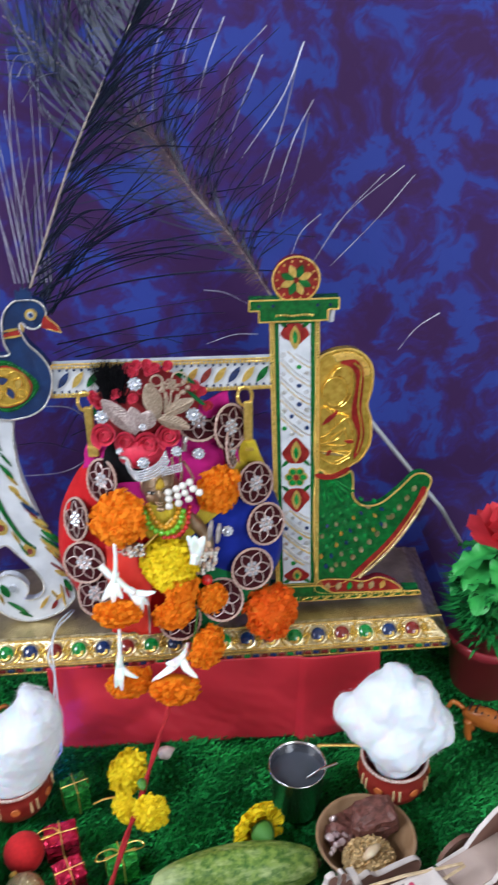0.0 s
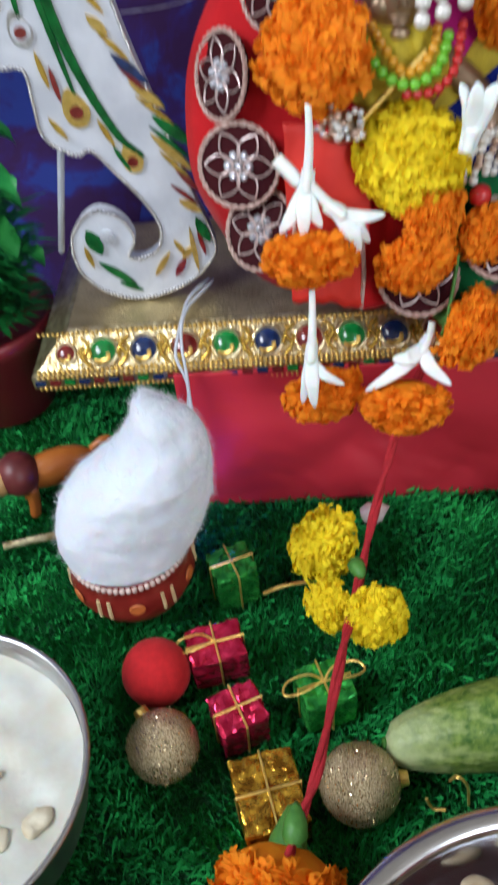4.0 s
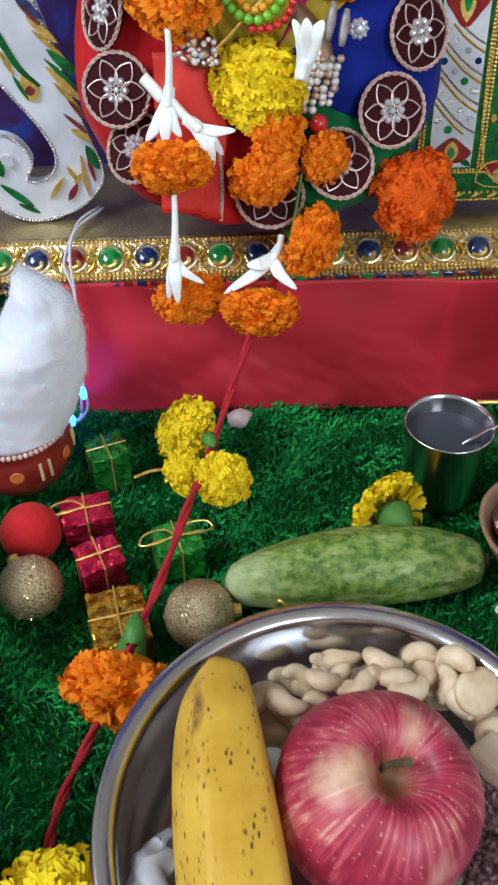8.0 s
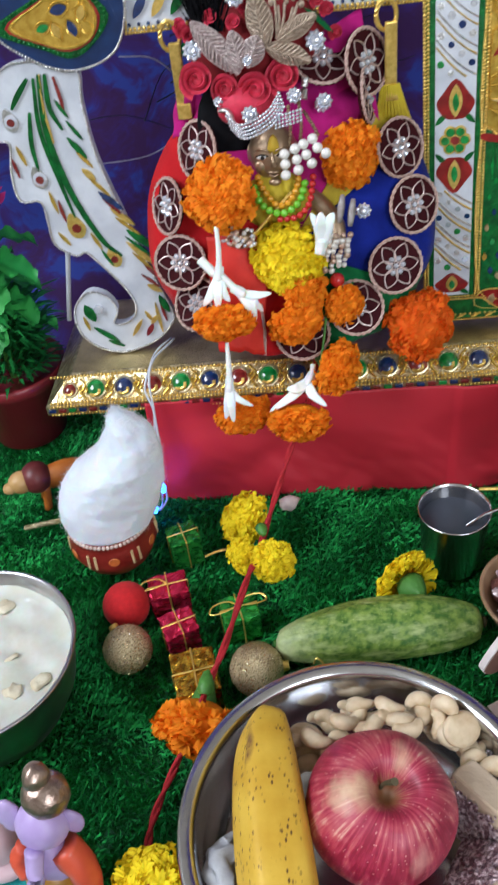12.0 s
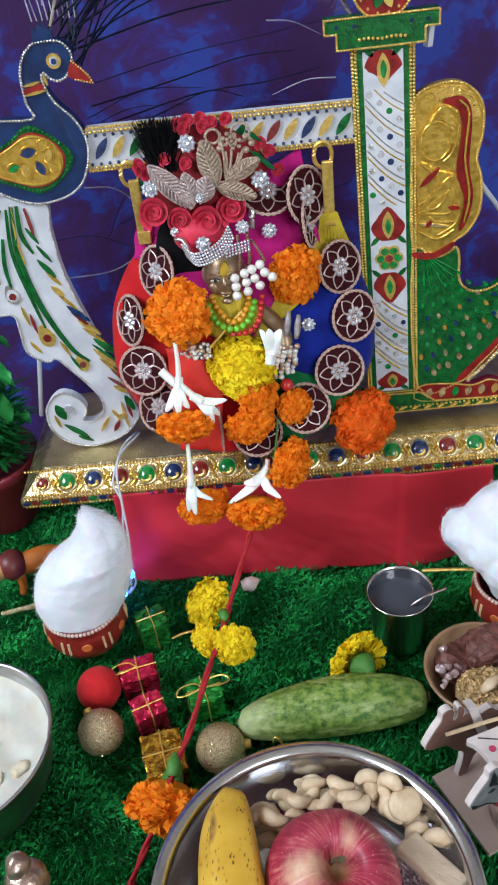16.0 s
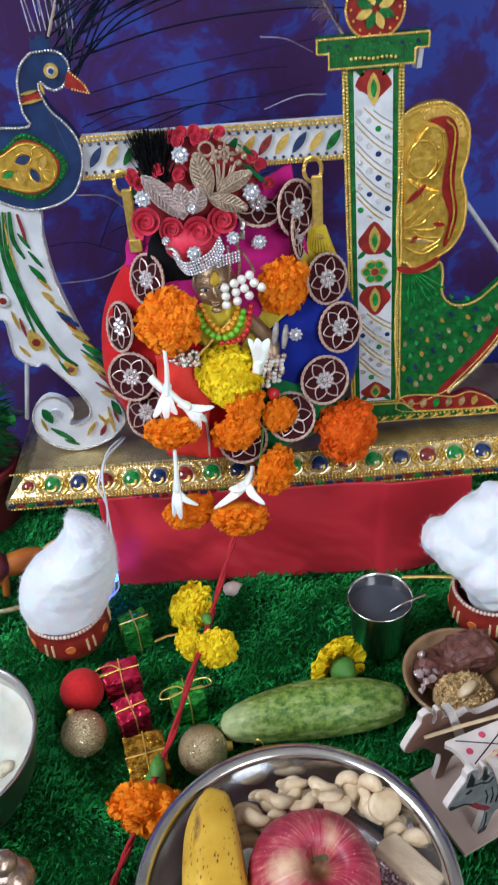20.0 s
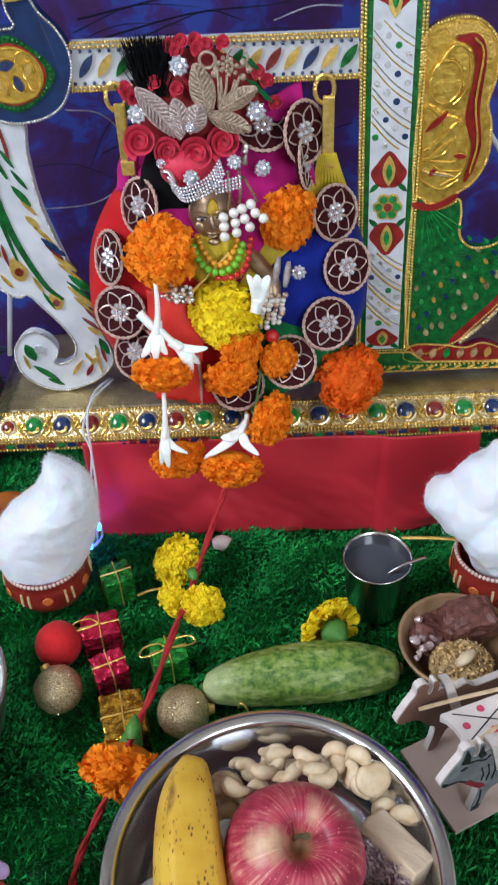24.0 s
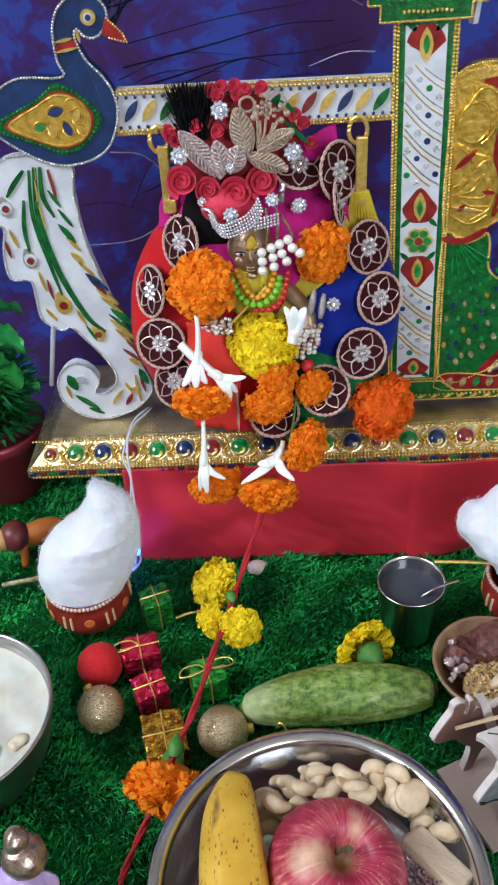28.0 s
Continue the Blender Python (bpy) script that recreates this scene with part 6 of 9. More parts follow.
def marigold(kind, c, r, facing, label, seed, stretch=(1, 1, 1), calyx=True, spin=0.0, group="marigolds", core=True, fat=1.0, spread=1.34):
    """A marigold at c that opens towards facing."""
    t = thing("marigold", label, "flower", c, group=group)
    q = Vector(facing).to_track_quat("Z", "Y").to_matrix().to_4x4()
    m = q @ pose(0, 0, 0, 0, 0, spin) @ Matrix.Diagonal((r * stretch[0], r * stretch[1], r * stretch[2], 1))
    mat, count, deep = PETALS[kind]
    meshes = [("petals", marigold_mesh("petals", mat, seed, count, deep, spread))]
    if core:
        meshes.append(("flower_heart", CORE[kind]))
    if calyx:
        meshes.append(("calyx", CALYX_MESH))
    for name, me in meshes:
        ob = new(name, me)
        ob.parent = t
        ob.matrix_local = m @ Matrix.Diagonal((fat, fat, 1.0 / fat, 1)) if name == "calyx" else m
    return t


G1, G2 = "marigolds on the idol", "marigolds along the red thread"
marigold("orange", (-0.0872, 0.6550, 0.2430), 0.0225, (-0.15, -1, 0.45), "large orange marigold head tucked beside the idol's face", 1, group=G1)
marigold("orange", (-0.0065, 0.6830, 0.2500), 0.0205, (0.70, -1, 0.05), "orange marigold head behind the idol's pearl tassel", 2, stretch=(1.0, 1.06, 1.1), group=G1)
marigold("yellow", (-0.0492, 0.6520, 0.1995), 0.0240, (0.05, -1, 0.55), "large yellow marigold head on the idol's lap", 3, stretch=(1.0, 0.93, 1), group=G1)
marigold("orange", (-0.0400, 0.6440, 0.1770), 0.0165, (0.75, -0.62, 0.15), "orange marigold head seen from its side below the yellow one", 4, stretch=(1.05, 1.0, 1.1), group=G1)
marigold("orange", (-0.0465, 0.6360, 0.1600), 0.0182, (0.25, -0.85, -0.25), "orange marigold head crowded below the yellow one", 5, stretch=(1.0, 0.90, 1), calyx=False, group=G1)
marigold("orange", (-0.0150, 0.6490, 0.1625), 0.0142, (0.5, -1, 0.1), "small orange marigold head on the dress", 6, group=G1, spin=40)
marigold("orange", (-0.0921, 0.6300, 0.1695), 0.0203, (0.0, -0.72, -0.70), "flattened orange marigold under the tuberose", 7, calyx=False, group=G1, stretch=(1, 1, 1.0))
marigold("rust", (0.0360, 0.6600, 0.1355), 0.0245, (0.35, -1, 0.45), "rust orange marigold lying on the gold board", 8, group=G1)
marigold("orange", (-0.0877, 0.6270, 0.0955), 0.0200, (0.25, -0.80, -0.55), "orange marigold hanging before the red drape", 9, stretch=(1, 0.95, 1.1), calyx=False, group=G1)
marigold("orange", (-0.0498, 0.6220, 0.0900), 0.0226, (0.0, -0.68, -0.74), "broad orange marigold hanging before the red drape", 10, stretch=(1, 1.0, 0.98), calyx=False, group=G1)
marigold("orange", (-0.0212, 0.6310, 0.1252), 0.0188, (0.75, -0.75, 0.0), "orange marigold hanging at the board's edge", 11, stretch=(0.95, 1.04, 1.1), group=G1)
marigold("yellow", (-0.0907, 0.5770, 0.0400), 0.0172, (-0.5, -0.5, 0.7), "small yellow marigold strung on the thread", 12, group=G2, stretch=(1, 1.1, 1.1))
marigold("yellow", (-0.0900, 0.5400, 0.0440), 0.0128, (-0.7, -0.6, 0.4), "small yellow marigold strung on the thread", 13, group=G2)
marigold("yellow", (-0.0702, 0.5310, 0.0470), 0.0148, (0.45, -0.8, 0.5), "yellow marigold with its green calyx showing", 14, group=G2, spin=50)
marigold("orange", (-0.1145, 0.4300, 0.0210), 0.0265, (-0.20, -0.85, -0.30), "ragged orange marigold on the turf beside the bowl", 15, group=G2, stretch=(1, 0.92, 1.1))
marigold("yellow", (-0.1290, 0.3350, 0.0210), 0.0236, (-0.1, -0.7, 0.75), "yellow marigold on the turf beside the bowl", 16, group=G2, calyx=False)
marigold("yellow", (0.0165, 0.5265, 0.0245), 0.0228, (-0.42, 0.66, -0.10), "yellow marigold turned back to show its calyx by the cucumber", 17, group=G2, stretch=(1, 0.92, 0.9), core=False, fat=1.25, spread=1.10)

TOWARDS = Vector((0, -0.77, 0.64))  # the way the hung blossoms face


def white_lobe(bm, pts, w, thick=0.40, neck=0.72):
    """A fleshy spatulate petal along points, hollowed a little along its middle."""
    line = [Vector(p) for p in spline([tuple(p) for p in pts], 6)]
    n = len(line) - 1
    rings = []
    for i, p in enumerate(line):
        t = i / n
        d = (line[min(i + 1, n)] - line[max(i - 1, 0)]).normalized()
        a = d.cross(TOWARDS)
        a = a.normalized() if a.length > 1e-3 else Vector((1, 0, 0))
        b = a.cross(d).normalized()
        ww = w * (neck + (1 - neck) * math.sin(math.pi / 2 * min(1, t / 0.60)) ** 1.5) * math.sqrt(max(0.015, 1 - max(0, (t - 0.40) / 0.60) ** 2.0))
        ring = []
        for k in range(12):
            q = 2 * math.pi * k / 12
            h = math.sin(q) * thick * ww
            if math.sin(q) > 0.3:
                h -= 0.30 * ww * math.cos(q * 2 + math.pi) ** 2 * (abs(math.cos(q)) < 0.6) * t
            ring.append(bm.verts.new(p + a * ww * math.cos(q) + b * h))
        rings.append(ring)
    for r1, r2 in zip(rings, rings[1:]):
        for k in range(12):
            bm.faces.new((r1[k], r1[(k + 1) % 12], r2[(k + 1) % 12], r2[k]))
    bm.faces.new(rings[0][::-1])
    bm.faces.new(rings[-1])


def tuberose(stalk, lobes, label, r0=0.0017, r1=0.0032, w=0.0044):
    """A waxy white flower: a slender tube along stalk, and lobes splayed from its mouth."""
    t = thing("tuberose", label, "flower", stalk[-1], group="white tuberoses on the idol")
    bm = bmesh.new()
    tube(bm, spline(stalk, 6), lambda s: (r0 + (r1 - r0) * s ** 1.5) * (1 - 0.5 * max(0.0, (s - 0.8) / 0.2) ** 2), 14)
    part("flower_tube", bm, WHITE_PETAL, t, smooth=True)
    root, prev = Vector(stalk[-1]), Vector(stalk[-2])
    d = (root - prev).normalized()
    for k, e in enumerate(lobes):
        wide = w
        if len(e) == 4:
            wide, e = e[3], e[:3]
        e = Vector(e)
        bm = bmesh.new()
        start = root - d * 0.010
        mid = root.lerp(e, 0.5) + d * 0.0012 + TOWARDS * (0.0012 + 0.0006 * k)
        white_lobe(bm, [start, root - d * 0.003, root.lerp(mid, 0.55), mid, e], wide)
        part("petal", bm, WHITE_PETAL, t, smooth=True)
    return t


tuberose([(-0.0908, 0.6400, 0.2300), (-0.0908, 0.6375, 0.2160), (-0.0922, 0.6345, 0.2010), (-0.0932, 0.6330, 0.1960)],
         [(-0.1042, 0.6290, 0.1815), (-0.0868, 0.6270, 0.1845, 0.0036), (-0.0945, 0.6250, 0.1810)], "long white tuberose hanging from a marigold", 0.0014, 0.0029, 0.0038)
tuberose([(-0.1040, 0.6420, 0.2075), (-0.0990, 0.6390, 0.2030), (-0.0945, 0.6370, 0.1980)], [], "short closed white tuberose bud", 0.0030, 0.0030)
tuberose([(-0.0915, 0.6350, 0.1995), (-0.0855, 0.6335, 0.1925), (-0.0800, 0.6315, 0.1880), (-0.0770, 0.6310, 0.1860)],
         [(-0.0605, 0.6330, 0.1850, 0.0030), (-0.0722, 0.6270, 0.1685, 0.0042), (-0.0668, 0.6310, 0.1735, 0.0032)], "white tuberose with splayed lobes", 0.0024, 0.0030, 0.0036)
tuberose([(-0.0285, 0.6400, 0.2060), (-0.0275, 0.6420, 0.2110), (-0.0265, 0.6430, 0.2150)],
         [(-0.0330, 0.6440, 0.2320, 0.0036), (-0.0270, 0.6420, 0.2330, 0.0046), (-0.0190, 0.6420, 0.2320, 0.0046)], "half-open white bud above the yellow marigold", 0.0022, 0.0040)
tuberose([(-0.0918, 0.6225, 0.1570), (-0.0920, 0.6190, 0.1450), (-0.0928, 0.6150, 0.1310), (-0.0935, 0.6130, 0.1240)],
         [(-0.0785, 0.6110, 0.1125, 0.0026), (-0.0980, 0.6100, 0.1035, 0.0032), (-0.0925, 0.6070, 0.1030, 0.0036)], "long white tuberose hanging over the board's edge", 0.0014, 0.0030, 0.0034)
tuberose([(-0.0370, 0.6350, 0.1270), (-0.0385, 0.6310, 0.1210), (-0.0430, 0.6260, 0.1160)],
         [(-0.0685, 0.6180, 0.1015, 0.0036), (-0.0295, 0.6150, 0.1055, 0.0036), (-0.0560, 0.6230, 0.1160, 0.0040)], "white tuberose with broad lobes at the board's edge", 0.0018, 0.0030)


def flower_stem(label, pts, r=0.0009):
    t = thing("flower_stem", label, "stem", pts[0], group="green stems between the marigolds")
    bm = bmesh.new()
    tube(bm, spline(pts, 5), r, 7)
    part("stalk", bm, CALYX, t, smooth=True)


flower_stem("thin green stem between two orange marigolds", [(-0.0270, 0.6420, 0.1580), (-0.0290, 0.6360, 0.1460), (-0.0320, 0.6280, 0.1320), (-0.0345, 0.6270, 0.1230)])

RED_THREAD = material("red_cotton_thread", (0.46, 0.012, 0.022), 0.7, 0, (0.32, 0.008, 0.014), 300, bump=0.8, bump_scale=1500)


def build_thread():
    t = thing("red_thread", "red cotton pull thread strung with marigolds", "thread", (-0.1, 0.45, 0))
    line = spline([(-0.0350, 0.6500, 0.1280), (-0.0370, 0.6380, 0.1080), (-0.0500, 0.6200, 0.0860), (-0.0555, 0.6080, 0.0770), (-0.0680, 0.5740, 0.0610), (-0.0795, 0.5350, 0.0500), (-0.0860, 0.5110, 0.0515), (-0.0985, 0.4630, 0.0470), (-0.1075, 0.4430, 0.0400), (-0.1150, 0.4240, 0.0300),
                   (-0.1260, 0.4050, 0.0190), (-0.1355, 0.3800, 0.0140), (-0.1365, 0.3580, 0.0170), (-0.1295, 0.3340, 0.0330), (-0.1320, 0.3000, 0.0220), (-0.1370, 0.2400, 0.0120), (-0.150, 0.17, 0.008)], 10)
    bm = bmesh.new()
    for off in (0.0, math.pi):
        pts = [np.array(p) + np.array((0.0010 * math.cos(k * 0.40 + off), 0, 0.0010 * math.sin(k * 0.40 + off))) for k, p in enumerate(line)]
        tube(bm, pts, 0.0014, 8)
    part("strand", bm, RED_THREAD, t, smooth=True)
    for p, r, q in (((-0.0765, 0.5500, 0.0560), 0.0040, (0.25, -1, 0.3)), ((-0.1080, 0.4440, 0.0420), 0.0050, (0.1, 1, 0.3))):
        bm = bmesh.new()
        lathe(bm, [(0, -1.6 * r), (0.5 * r, -1.2 * r), (0.9 * r, -0.1 * r), (1.0 * r, 0.9 * r), (0.6 * r, 1.5 * r)], 12, p, Vector(q).to_track_quat("-Z", "Y").to_matrix().to_4x4())
        part("calyx", bm, CALYX, t, smooth=True)


build_thread()


# ---- offerings on the turf ----
STEEL = material("polished_steel", (0.66, 0.66, 0.68), 0.20, 1.0, (0.55, 0.55, 0.56), 30, bump=0.04, bump_scale=60)
STEEL_DULL = material("brushed_steel", (0.55, 0.55, 0.56), 0.30, 1.0, (0.46, 0.46, 0.47), 60, bump=0.06, bump_scale=300)


def apple_skin():
    m = bpy.data.materials.new("apple_skin")
    m.use_nodes = True
    nt, n = m.node_tree, m.node_tree.nodes
    b = n["Principled BSDF"]
    b.inputs["Roughness"].default_value, b.inputs["Coat Weight"].default_value, b.inputs["Coat Roughness"].default_value = 0.48, 0.08, 0.3
    b.inputs["Subsurface Weight"].default_value, b.inputs["Subsurface Scale"].default_value = 0.1, 0.004
    co = n.new("ShaderNodeTexCoord")
    sep = n.new("ShaderNodeSeparateXYZ")
    nt.links.new(co.outputs["Object"], sep.inputs[0])
    ang = n.new("ShaderNodeMath")
    ang.operation = "ARCTAN2"
    nt.links.new(sep.outputs["Y"], ang.inputs[0])
    nt.links.new(sep.outputs["X"], ang.inputs[1])
    comb = n.new("ShaderNodeCombineXYZ")
    sc = n.new("ShaderNodeMath")
    sc.operation = "MULTIPLY"
    sc.inputs[1].default_value = 9.0
    nt.links.new(ang.outputs[0], sc.inputs[0])
    hz = n.new("ShaderNodeMath")
    hz.operation = "MULTIPLY"
    hz.inputs[1].default_value = 40.0
    nt.links.new(sep.outputs["Z"], hz.inputs[0])
    nt.links.new(sc.outputs[0], comb.inputs["X"])
    nt.links.new(hz.outputs[0], comb.inputs["Y"])
    st = n.new("ShaderNodeTexNoise")
    st.inputs["Scale"].default_value, st.inputs["Detail"].default_value = 1.5, 6
    nt.links.new(comb.outputs[0], st.inputs["Vector"])
    blot = n.new("ShaderNodeTexNoise")
    blot.inputs["Scale"].default_value, blot.inputs["Detail"].default_value = 48, 5
    nt.links.new(co.outputs["Object"], blot.inputs["Vector"])
    mix = n.new("ShaderNodeMath")
    mix.operation = "ADD"
    nt.links.new(st.outputs["Fac"], mix.inputs[0])
    nt.links.new(blot.outputs["Fac"], mix.inputs[1])
    r = n.new("ShaderNodeValToRGB")
    e = r.color_ramp.elements
    e[0].position, e[1].position = 0.42, 0.64
    e[0].color, e[1].color = (0.25, 0.010, 0.034, 1), (0.64, 0.36, 0.28, 1)
    m1, m2 = e.new(0.50), e.new(0.58)
    m1.color, m2.color = (0.36, 0.024, 0.060, 1), (0.48, 0.095, 0.11, 1)
    half = n.new("ShaderNodeMath")
    half.operation = "MULTIPLY"
    half.inputs[1].default_value = 0.5
    nt.links.new(mix.outputs[0], half.inputs[0])
    nt.links.new(half.outputs[0], r.inputs["Fac"])
    vo = n.new("ShaderNodeTexVoronoi")
    vo.inputs["Scale"].default_value = 330
    nt.links.new(co.outputs["Object"], vo.inputs["Vector"])
    dots = n.new("ShaderNodeValToRGB")
    dots.color_ramp.elements[0].position, dots.color_ramp.elements[1].position = 0.10, 0.17
    dots.color_ramp.elements[0].color, dots.color_ramp.elements[1].color = (1, 1, 1, 1), (0, 0, 0, 1)
    nt.links.new(vo.outputs["Distance"], dots.inputs["Fac"])
    mx = n.new("ShaderNodeMixRGB")
    mx.inputs["Color2"].default_value = (0.66, 0.33, 0.28, 1)
    fac = n.new("ShaderNodeMath")
    fac.operation = "MULTIPLY"
    fac.inputs[1].default_value = 0.6
    nt.links.new(dots.outputs["Color"], fac.inputs[0])
    nt.links.new(fac.outputs[0], mx.inputs["Fac"])
    nt.links.new(r.outputs["Color"], mx.inputs["Color1"])
    flat = n.new("ShaderNodeVectorMath")
    flat.operation = "MULTIPLY"
    flat.inputs[1].default_value = (1, 1, 0)
    nt.links.new(co.outputs["Object"], flat.inputs[0])
    rad = n.new("ShaderNodeVectorMath")
    rad.operation = "LENGTH"
    nt.links.new(flat.outputs[0], rad.inputs[0])
    wob = n.new("ShaderNodeMath")
    wob.operation = "MULTIPLY_ADD"
    wob.inputs[1].default_value, wob.inputs[2].default_value = -0.016, 0.008
    nt.links.new(st.outputs["Fac"], wob.inputs[0])
    dist = n.new("ShaderNodeMath")
    dist.operation = "ADD"
    nt.links.new(rad.outputs["Value"], dist.inputs[0])
    nt.links.new(wob.outputs[0], dist.inputs[1])
    ring = n.new("ShaderNodeMapRange")
    ring.inputs["From Min"].default_value, ring.inputs["From Max"].default_value = 0.0035, 0.0090
    ring.inputs["To Min"].default_value, ring.inputs["To Max"].default_value = 0.85, 0.0
    nt.links.new(dist.outputs[0], ring.inputs["Value"])
    cav = n.new("ShaderNodeMixRGB")
    cav.inputs["Color2"].default_value = (0.26, 0.15, 0.05, 1)
    nt.links.new(ring.outputs["Result"], cav.inputs["Fac"])
    nt.links.new(mx.outputs["Color"], cav.inputs["Color1"])
    nt.links.new(cav.outputs["Color"], b.inputs["Base Color"])
    return m


def spotted(name, base, base2, spot, scale, cut=(0.06, 0.10), rough=0.5, stretch=(1, 1, 1), big=None, big_scale=14.0, big_cut=(0.68, 0.74), bump=0.2, grain=40.0):
    """A skin with noise, small sharp spots and larger soft stains."""
    m = material(name, base, rough, 0, base2, grain, bump=bump, bump_scale=260)
    nt, n = m.node_tree, m.node_tree.nodes
    b = n["Principled BSDF"]
    src = b.inputs["Base Color"].links[0].from_socket
    co = n.new("ShaderNodeTexCoord")
    mp = n.new("ShaderNodeMapping")
    mp.inputs["Scale"].default_value = stretch
    nt.links.new(co.outputs["Object"], mp.inputs["Vector"])
    vo = n.new("ShaderNodeTexVoronoi")
    vo.inputs["Scale"].default_value = scale
    nt.links.new(mp.outputs[0], vo.inputs["Vector"])
    r = n.new("ShaderNodeValToRGB")
    r.color_ramp.elements[0].position, r.color_ramp.elements[1].position = cut
    r.color_ramp.elements[0].color, r.color_ramp.elements[1].color = (1, 1, 1, 1), (0, 0, 0, 1)
    nt.links.new(vo.outputs["Distance"], r.inputs["Fac"])
    mx = n.new("ShaderNodeMixRGB")
    mx.inputs["Color2"].default_value = (*spot, 1)
    gate = n.new("ShaderNodeTexNoise")
    gate.inputs["Scale"].default_value, gate.inputs["Detail"].default_value = scale * 0.35, 2
    nt.links.new(mp.outputs[0], gate.inputs["Vector"])
    gr = n.new("ShaderNodeMapRange")
    gr.inputs["From Min"].default_value, gr.inputs["From Max"].default_value = 0.48, 0.58
    nt.links.new(gate.outputs["Fac"], gr.inputs["Value"])
    both = n.new("ShaderNodeMath")
    both.operation = "MULTIPLY"
    nt.links.new(r.outputs["Color"], both.inputs[0])
    nt.links.new(gr.outputs["Result"], both.inputs[1])
    nt.links.new(both.outputs[0], mx.inputs["Fac"])
    nt.links.new(src, mx.inputs["Color1"])
    out = mx.outputs["Color"]
    if big:
        no = n.new("ShaderNodeTexNoise")
        no.inputs["Scale"].default_value, no.inputs["Detail"].default_value = big_scale, 6
        nt.links.new(mp.outputs[0], no.inputs["Vector"])
        r2 = n.new("ShaderNodeValToRGB")
        r2.color_ramp.elements[0].position, r2.color_ramp.elements[1].position = big_cut
        r2.color_ramp.elements[0].color, r2.color_ramp.elements[1].color = (0, 0, 0, 1), (1, 1, 1, 1)
        nt.links.new(no.outputs["Fac"], r2.inputs["Fac"])
        m2 = n.new("ShaderNodeMixRGB")
        m2.inputs["Color2"].default_value = (*big, 1)
        nt.links.new(r2.outputs["Color"], m2.inputs["Fac"])
        nt.links.new(out, m2.inputs["Color1"])
        out = m2.outputs["Color"]
    nt.links.new(out, b.inputs["Base Color"])
    return m


BANANA = spotted("ripe_banana_skin", (0.72, 0.46, 0.060), (0.58, 0.33, 0.03), (0.13, 0.06, 0.015), 520, (0.18, 0.36), 0.5, (1, 0.45, 1), (0.20, 0.095, 0.03), 38.0, (0.62, 0.70))
CUCUMBER = spotted("mottled_green_cucumber_skin", (0.21, 0.31, 0.060), (0.045, 0.125, 0.016), (0.42, 0.49, 0.22), 800, (0.04, 0.20), 0.45, (0.45, 1, 1), (0.37, 0.45, 0.17), 190.0, (0.50, 0.72), 0.9, 230.0)
CASHEW = material("pale_cashew", (0.72, 0.58, 0.40), 0.45, 0, (0.52, 0.37, 0.22), 90, bump=0.25, bump_scale=260, sss=0.05)
COCONUT = material("coconut_flesh", (0.46, 0.47, 0.49), 0.5, 0, (0.32, 0.32, 0.35), 90, bump=0.3)
BARFI = material("cream_milk_sweet", (0.66, 0.53, 0.39), 0.6, 0, (0.56, 0.43, 0.30), 60, bump=0.4, bump_scale=500)
SILVER_LEAF = material("crinkled_silver_leaf", (0.66, 0.56, 0.58), 0.30, 0.75, (0.22, 0.13, 0.15), 420, bump=1.0, bump_scale=700, spread=(0.44, 0.60))
ORANGE_SWEET = material("orange_halwa", (0.50, 0.22, 0.025), 0.45, 0, (0.32, 0.11, 0.012), 160, bump=0.8, bump_scale=300, coat=0.3)


def stain(mat, centre, radius, rgb, soft=0.5, rough=90.0, stretch=(1, 1, 1)):
    """Lays one ragged stain or paler patch on a skin, round a point of the object."""
    nt, n = mat.node_tree, mat.node_tree.nodes
    b = n["Principled BSDF"]
    src = b.inputs["Base Color"].links[0].from_socket
    co, sub, mul, ln = n.new("ShaderNodeTexCoord"), n.new("ShaderNodeVectorMath"), n.new("ShaderNodeVectorMath"), n.new("ShaderNodeVectorMath")
    sub.operation, mul.operation, ln.operation = "SUBTRACT", "MULTIPLY", "LENGTH"
    sub.inputs[1].default_value, mul.inputs[1].default_value = centre, stretch
    no, ad, mr, mx = n.new("ShaderNodeTexNoise"), n.new("ShaderNodeMath"), n.new("ShaderNodeMapRange"), n.new("ShaderNodeMixRGB")
    no.inputs["Scale"].default_value, no.inputs["Detail"].default_value = rough, 5
    ad.operation = "MULTIPLY_ADD"
    ad.inputs[1].default_value = radius * 1.6
    mr.inputs["From Min"].default_value, mr.inputs["From Max"].default_value = radius * (1.8 - soft), radius * (1.8 + soft)
    mr.inputs["To Min"].default_value, mr.inputs["To Max"].default_value = 1.0, 0.0
    mx.inputs["Color2"].default_value = (*rgb, 1)
    for a, c in ((co.outputs["Object"], sub.inputs[0]), (sub.outputs[0], mul.inputs[0]), (mul.outputs[0], ln.inputs[0]), (co.outputs["Object"], no.inputs["Vector"]), (no.outputs["Fac"], ad.inputs[0]),
                 (ln.outputs["Value"], ad.inputs[2]), (ad.outputs[0], mr.inputs["Value"]), (mr.outputs["Result"], mx.inputs["Fac"]), (src, mx.inputs["Color1"]), (mx.outputs["Color"], b.inputs["Base Color"])):
        nt.links.new(a, c)


